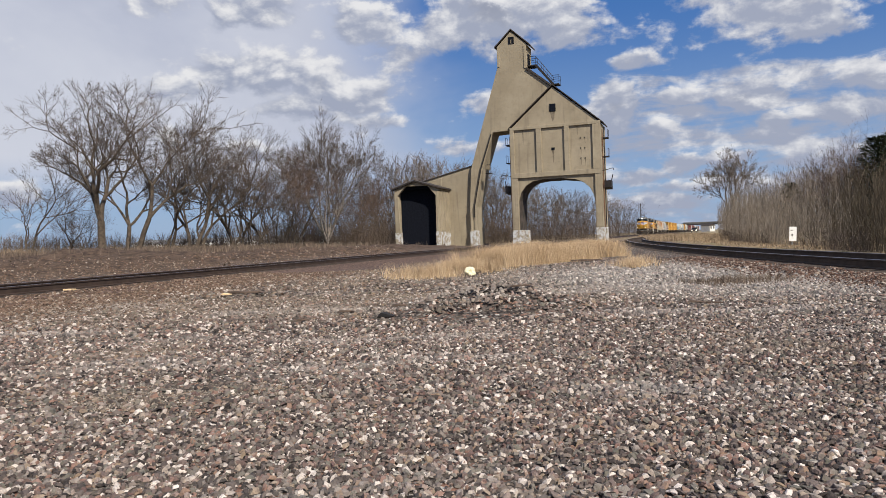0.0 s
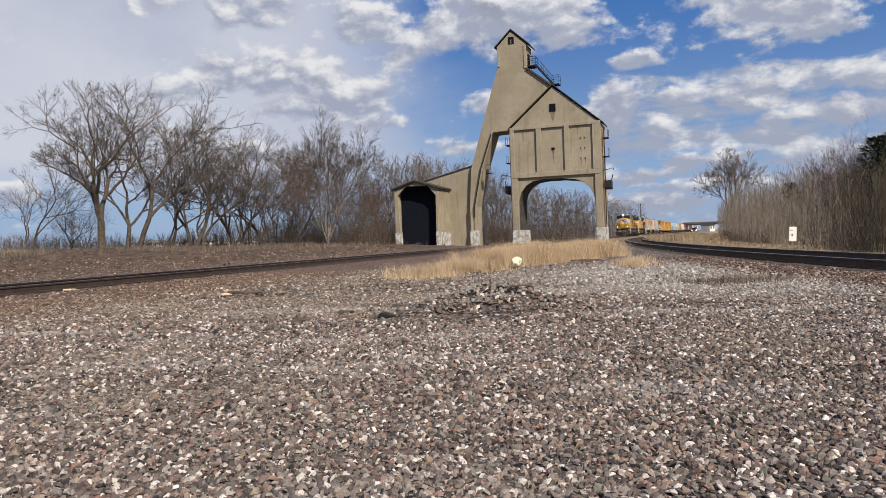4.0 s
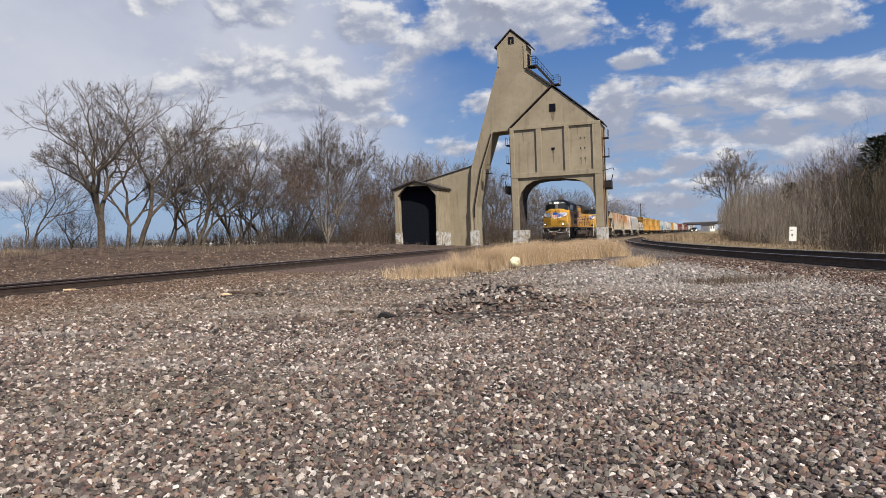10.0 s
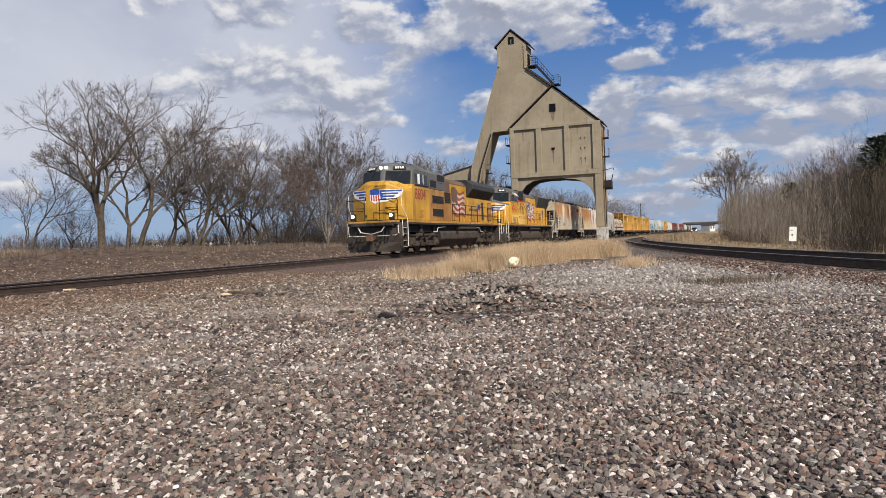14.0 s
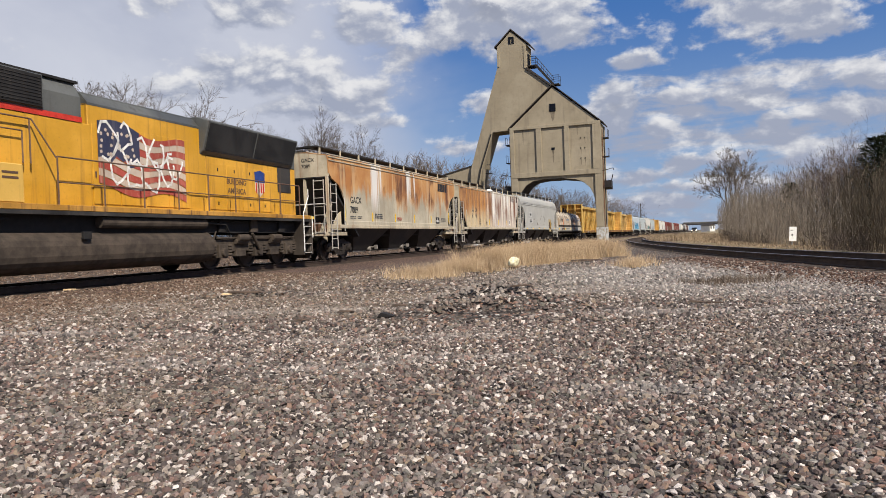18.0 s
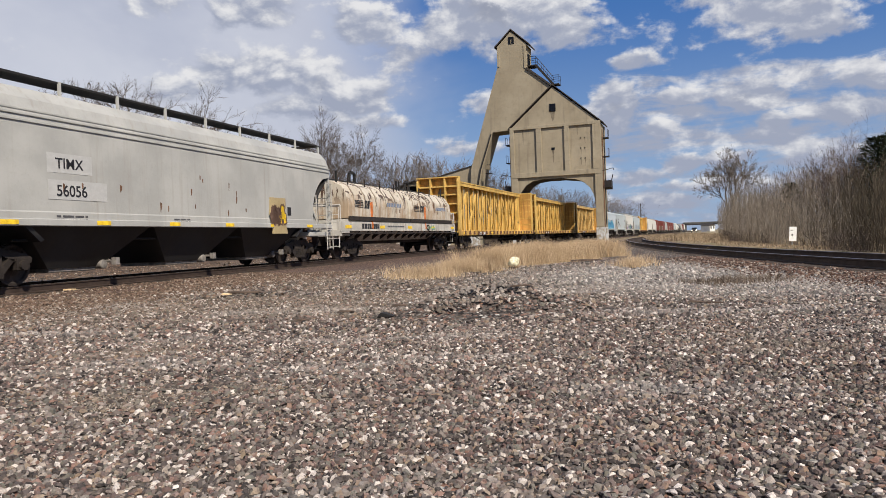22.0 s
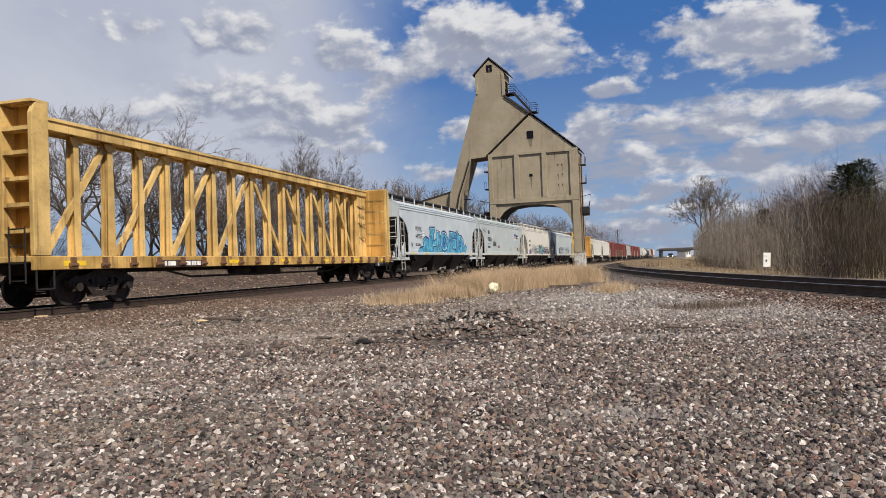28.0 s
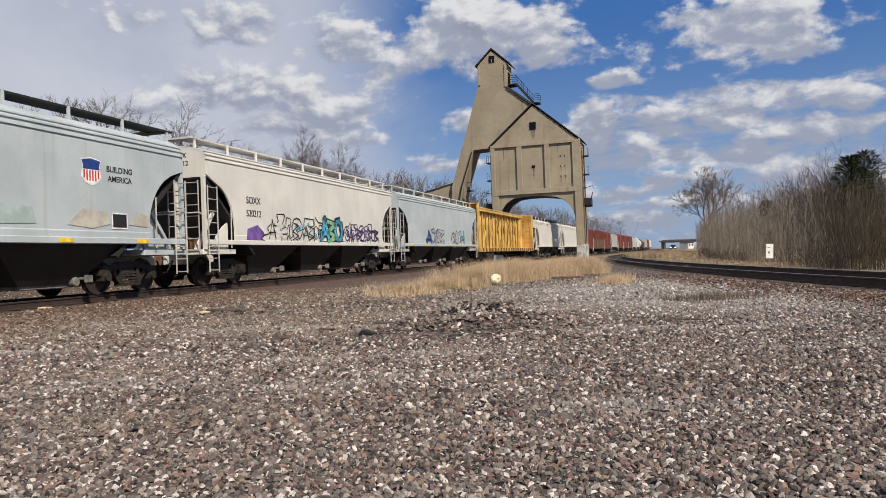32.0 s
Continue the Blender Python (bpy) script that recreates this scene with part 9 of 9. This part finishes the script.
def gravel(name, zones, seed, label, mat, bed, beyond=False):
    g = np.random.RandomState(seed)
    Vs, Fs, base = [], [], 0
    for y0, y1, dens, lo, hi in zones:
        protos = stone_protos(y0 > 2.5)
        n = int(dens * (y1 ** 2 - y0 ** 2) * 0.68)
        y = np.sqrt(g.uniform(y0 ** 2, y1 ** 2, n))
        x = g.uniform(-0.68, 0.68, n) * y
        z, om, os_ = ground_field(x, y)
        near = (om < 5.4 + g.normal(0, 0.9, n)) | (os_ > -2.6 + g.normal(0, 0.3, n))
        keep = (om > 1.35) & (os_ < -1.35) & (near == bed)
        if name == "grit":
            keep = (om > 1.35) & (np.exp(-(((x + 1.75) / 1.3) ** 2 + ((y - 4.6) / 0.85) ** 2)) > g.uniform(0.2, 1.0, n))
        if beyond:
            keep = (om < -1.4) & (om > -9.0 + g.normal(0, 1.5, n)) & (x > -30)
        # thin the stones where finer dust shows
        dust = 0.9 * np.exp(-(((x + 1.75) / 1.2) ** 2 + ((y - 4.6) / 0.75) ** 2)) + 0.1 * np.exp(-(((x - 3.4) / 1.6) ** 2 + ((y - 6.6) / 0.5) ** 2))
        heap = np.exp(-(((x - 0.75) / 1.5) ** 2 + ((y - 9.35) / 0.95) ** 2))
        dust += 0.25 * np.array([noise.noise(Vector((a * 0.45 + 3, b * 0.9, 7.0))) for a, b in zip(x, y)])
        keep &= (dust < g.uniform(0.1, 1.0, n)) | (name == "grit")
        x, y, z, heap = x[keep], y[keep], z[keep], heap[keep]
        n = len(x)
        size = lo + (hi - lo) * g.uniform(0, 1, n) ** 1.9 * (1 + 0.3 * heap)
        kind = g.randint(0, len(protos), n)
        a = g.uniform(0, 6.283, n)
        tilt = g.normal(0, 0.33, (n, 2))
        for k, (pv, pf) in enumerate(protos):
            m = kind == k
            c = int(m.sum())
            if not c:
                continue
            v = pv[None] * size[m][:, None, None]
            ca, sa = np.cos(a[m])[:, None], np.sin(a[m])[:, None]
            X, Y, Z = v[..., 0], v[..., 1], v[..., 2]
            t0, t1 = tilt[m][:, :1], tilt[m][:, 1:]
            Z2 = Z + X * t0 + Y * t1
            V = np.stack([X * ca - Y * sa + x[m][:, None], X * sa + Y * ca + y[m][:, None], Z2 + (z[m] + size[m] * 0.36)[:, None]], -1)
            Vs.append(V.reshape(-1, 3))
            Fs.append((pf[None] + (base + np.arange(c) * len(pv))[:, None, None]).reshape(-1, 3))
            base += c * len(pv)
    return tagged(part(name, flat_shaded(triangles(name, np.concatenate(Vs), np.concatenate(Fs))), mat), label, "gravel", kind="stuff")


gravel("gravel", [(1.9, 2.6, 3000, 0.008, 0.029), (2.6, 4.0, 2900, 0.008, 0.029), (4.0, 7.5, 1500, 0.010, 0.034), (7.5, 13.0, 470, 0.015, 0.044), (13.0, 24.0, 80, 0.026, 0.062)], 5, "loose crushed stone in grey, pink, tan and white", STONE, False)
gravel("ballast", [(4.0, 13.0, 500, 0.016, 0.040), (13.0, 24.0, 150, 0.024, 0.055)], 6, "dark reddish-brown ballast stones beside the rails", BALLAST, True)
gravel("bank_stones", [(19.0, 34.0, 55, 0.028, 0.065), (34.0, 58.0, 14, 0.04, 0.11)], 7, "reddish-brown stones and cinders on the bank", BALLAST, False, True)
gravel("grit", [(3.4, 5.8, 3600, 0.004, 0.011)], 8, "fine tan grit between the larger stones", GRIT, False)


# ---- small things along the line ----
SIGN_WHITE = plain("white_sign_enamel", (0.80, 0.80, 0.78), 0.5, 0, 0.08)
PALE_STEEL = plain("galvanised_post", (0.30, 0.29, 0.27), 0.6, 0.5)
FAR_WHITE = plain("white_metal_siding", (0.72, 0.72, 0.70), 0.6, 0, 0.1, 0.4)
FAR_CONCRETE = plain("bridge_concrete", (0.10, 0.098, 0.095), 0.9, 0, 0.2, 0.5)
OLD_WOOD = plain("weathered_dark_wood", (0.10, 0.072, 0.055), 0.9, 0, 0.4, 6.0, 0.01)


def build_sign():
    t = thing("track_sign", pose(18.97, 39.0, -0.25, 0, 0, -8), "white rectangular track sign on a short post in the grass", "sign")
    part("post", Shape().box(-0.03, 0.03, -0.03, 0.03, 0, 1.15), PALE_STEEL, t)
    part("board", Shape().box(-0.19, 0.19, -0.055, -0.032, 0.40, 1.18), SIGN_WHITE, t, "white enamel board", 0.008, at=pose(0, 0, 0, 0, 3, 0))
    s = Shape()
    s.box(-0.07, 0.07, -0.062, -0.057, 0.98, 1.01)
    s.box(-0.025, 0.025, -0.062, -0.057, 0.66, 0.80).box(-0.06, 0.06, -0.062, -0.057, 0.72, 0.76)
    part("marking", s, MARK_BLACK, t, "small dark symbol")


def build_pickup():
    x, y = 90.5, 258.0
    t = thing("pickup_truck", pose(x, y, 0.0, 0, 0, -110), "dark pickup truck parked beside the track with a lamp on", "truck")
    dark = plain("dark_truck_paint", (0.035, 0.03, 0.032), 0.35)
    part("body", Shape().prism([(-2.7, 0.5), (-2.7, 1.15), (-0.6, 1.15), (-0.6, 1.2), (1.0, 1.2), (2.6, 1.1), (2.75, 0.9), (2.75, 0.5)], -0.95, 0.95), dark, t, bevel=0.04)
    part("cab", Shape().prism([(-0.6, 1.2), (-0.45, 1.85), (0.55, 1.85), (1.1, 1.2)], -0.85, 0.85), dark, t, bevel=0.04)
    part("windshield", Shape().add([(1.08, -0.75, 1.25), (1.08, 0.75, 1.25), (0.62, 0.72, 1.78), (0.62, -0.72, 1.78)], [(0, 1, 2, 3)]), GLASS, t)
    for q in (-1, 1):
        part("headlight", Shape().box(2.74, 2.79, q * 0.75 - 0.14, q * 0.75 + 0.14, 0.8, 0.98), HEADLIGHT, t)
        for wx in (-1.7, 1.75):
            part("wheel", Shape().lathe([(0.0, -0.1), (0.36, -0.1), (0.38, 0.0), (0.36, 0.1), (0.0, 0.1)], (wx, q * 0.88, 0.38), "y", 16), SOOT, t)


def build_overpass():
    t = thing("road_overpass", pose(181, 500, -0.9, 0, 0, -6), "low concrete road overpass crossing the tracks far away", "bridge")
    part("deck", Shape().box(-14, 60, -5, 5, 5.9, 6.7), FAR_CONCRETE, t, "bridge deck", 0.05)
    part("parapet", Shape().box(-14, 60, -5.2, -5.0, 6.7, 7.3), FAR_CONCRETE, t)
    part("girder", Shape().box(-14, 60, -5.1, -4.7, 5.2, 6.2), DARK, t)
    for x in (-12, 4, 20, 38):
        part("pier", Shape().box(x - 0.6, x + 0.6, -4, 4, 0, 5.9), FAR_CONCRETE, t)
    part("abutment", Shape().prism([(58, 0), (58, 6.6), (64, 6.6), (95, 0)], -6, 6), GROUND, t)


def build_far_buildings():
    t = thing("white_house", pose(128, 346, 0, 0, 0, 10), "small white house far beyond the tracks", "house")
    part("wall", Shape().box(-1.4, 1.4, -4, 4, 0, 2.8), FAR_WHITE, t)
    part("roof", Shape().prism([(-1.7, 2.75), (0, 3.8), (1.7, 2.75)], -4.3, 4.3), ROOFING, t)
    for q in (-0.7, 0.7):
        part("window", Shape().box(q - 0.3, q + 0.3, -4.03, -3.98, 1.3, 2.4), GLASS, t)
    t = thing("white_warehouse", pose(-68, 215, -0.5, 0, 0, 6), "long low white warehouse beyond the trees", "warehouse")
    part("wall", Shape().box(-21, 21, -10, 10, 0, 3.4), FAR_WHITE, t)
    part("roof", Shape().prism([(-10.4, 3.35), (0, 4.4), (10.4, 3.35)], -21.5, 21.5, "x"), PALE_STEEL, t)
    for i in range(6):
        part("bay_door", Shape().box(-18 + i * 6.6, -15 + i * 6.6, -10.04, -9.98, 0, 2.6), DARK, t)
    t = thing("white_shed", pose(-31, 157, -0.6, 0, 0, 12), "pale shed beyond the trees", "shed")
    part("wall", Shape().box(-9, 9, -4, 4, 0, 2.5), FAR_WHITE, t)
    part("roof", Shape().prism([(-4.3, 2.45), (0, 3.2), (4.3, 2.45)], -9.3, 9.3, "x"), PALE_STEEL, t)
    t = thing("signal_mast", pose(80, 289, 0), "thin dark mast behind the train", "mast")
    part("pole", Shape().tube((0, 0, 0), (0, 0, 12.5), 0.16, 0.10, 8), BLACK_IRON, t)
    part("head", Shape().box(-0.16, 0.16, -0.12, 0.12, 11.2, 12.4), BLACK_IRON, t)


BAG_LIES = pose(0.69, 18.6, 0.08, 20, 0, 0)


def build_debris():
    def board(name, x, y, L, w, h, turn, tilt, mat, label, z=0.03):
        s = Shape().prism([(-L / 2, 0), (-L / 2 + 0.05, h), (L / 2 - 0.1, h * 0.8), (L / 2, h * 0.2), (L / 4, 0)], -w / 2, w / 2)
        ob = part(name, s, mat, bevel=0.006, at=pose(x, y, float(rising([x], [y])[0]) + z, 0, tilt, turn))
        tagged(ob, label, "debris")
    board("broken_board", 0.98, 9.15, 0.34, 0.06, 0.025, 4, -3, OLD_WOOD, "dark broken board on the gravel heap", 0.05)
    board("wood_chunk", -0.72, 8.75, 0.22, 0.10, 0.06, -12, 0, SOOT, "charred wood chunk lying on gravel")
    board("broken_board", -0.55, 9.2, 0.30, 0.07, 0.03, 20, 2, OLD_WOOD, "split dark board on the gravel")
    board("broken_board", -1.32, 9.55, 0.26, 0.07, 0.03, 25, 0, OLD_WOOD, "short dark stick on the gravel")
    board("broken_board", -3.85, 13.95, 0.75, 0.18, 0.05, -6, 0, OLD_WOOD, "weathered board near the track")
    board("pale_board", -4.15, 13.65, 0.22, 0.12, 0.04, 5, 0, FRESH_WOOD, "pale broken board near the track")
    board("broken_board", -1.75, 8.7, 0.22, 0.06, 0.03, 40, 0, OLD_WOOD, "splintered dark wood on the gravel")
    board("branch", 3.2, 9.1, 0.36, 0.03, 0.03, 30, 5, OLD_WOOD, "broken twig on the gravel")
    board("branch", 3.4, 9.0, 0.30, 0.025, 0.025, -20, 0, OLD_WOOD, "broken twig on the gravel")
    board("scrap_plank", 4.9, 24.6, 1.1, 0.2, 0.06, 10, 0, OLD_WOOD, "grey plank at the edge of the grass")
    ob = part("white_stone", loft([[(0.06 * math.cos(k * 1.047), 0.045 * math.sin(k * 1.047), 0.0) for k in range(6)], [(0.045 * math.cos(k * 1.047 + 0.2), 0.035 * math.sin(k * 1.047), 0.06) for k in range(6)]]), SIGN_WHITE, bevel=0.008, at=pose(-0.47, 10.1, float(rising([-0.47], [10.1])[0]) + 0.03, 8, 0, 20))
    tagged(ob, "bright white stone among the gravel", "stone")
    x, y, h = track_at(7.0, 1.18)
    ob = part("tie_end", Shape().box(-0.10, 0.12, -0.10, 0.10, -0.2, 0.02), FRESH_WOOD, bevel=0.01, at=pose(x, y, RAIL_Z - 0.17, 0, 0, -math.degrees(h)))
    tagged(ob, "pale new sleeper end beside the near rail", "sleeper")
    # crumpled pale bag caught in the grass
    g = random.Random(9)
    bm = bmesh.new()
    bmesh.ops.create_icosphere(bm, subdivisions=3, radius=0.15)
    for v in bm.verts:
        v.co *= 1 + 0.45 * noise.noise(v.co * 9) + 0.2 * noise.noise(v.co * 25)
        v.co.z *= 0.9
    me = bpy.data.meshes.new("plastic_bag")
    bm.to_mesh(me)
    bm.free()
    me.materials.append(plain("pale_yellow_plastic", (0.76, 0.73, 0.50), 0.5, 0, 0.1))
    ob = new("plastic_bag", me)
    ob.matrix_basis = BAG_LIES
    return tagged(ob, "crumpled pale yellow plastic bag at the edge of dry grass", "bag")


def build_evergreen(x, y, h, seed):
    t = thing("evergreen_tree", pose(x, y, -0.3), "dark green pine behind the leafless thicket", "tree")
    g = random.Random(seed)
    part("trunk", Shape().tube((0, 0, 0), (0, 0, h * 0.95), 0.16, 0.04, 8), BARK, t)
    s = Shape()
    for i in range(5200):
        z = h * (0.18 + 0.82 * g.random())
        r = h * 0.27 * math.sqrt(max(0.02, 1 - ((z / h - 0.5) / 0.52) ** 2)) * g.random() ** 0.4
        a = g.uniform(0, 6.283)
        r *= 0.75 + 0.25 * math.sin(a * 5 + z * 3)
        p = Vector((r * math.cos(a), r * math.sin(a), z - 0.25 * r))
        d = Vector((math.cos(a), math.sin(a), g.uniform(-0.3, 0.6))).normalized() * g.uniform(0.2, 0.45)
        w = Vector((-math.sin(a), math.cos(a), g.uniform(-0.3, 0.3))) * 0.05
        s.add([p - w, p + w, p + d], [(0, 1, 2)])
    part("crown", s, plain("pine_needles", (0.045, 0.058, 0.028), 0.9, 0, 0.45, 1.5), t)


build_sign()
build_pickup()
build_overpass()
build_far_buildings()
bag = build_debris()
build_evergreen(25.0, 41.0, 6.2, 1)
build_evergreen(28.0, 44.5, 6.9, 2)
build_evergreen(34.6, 71.0, 5.6, 3)


motions()
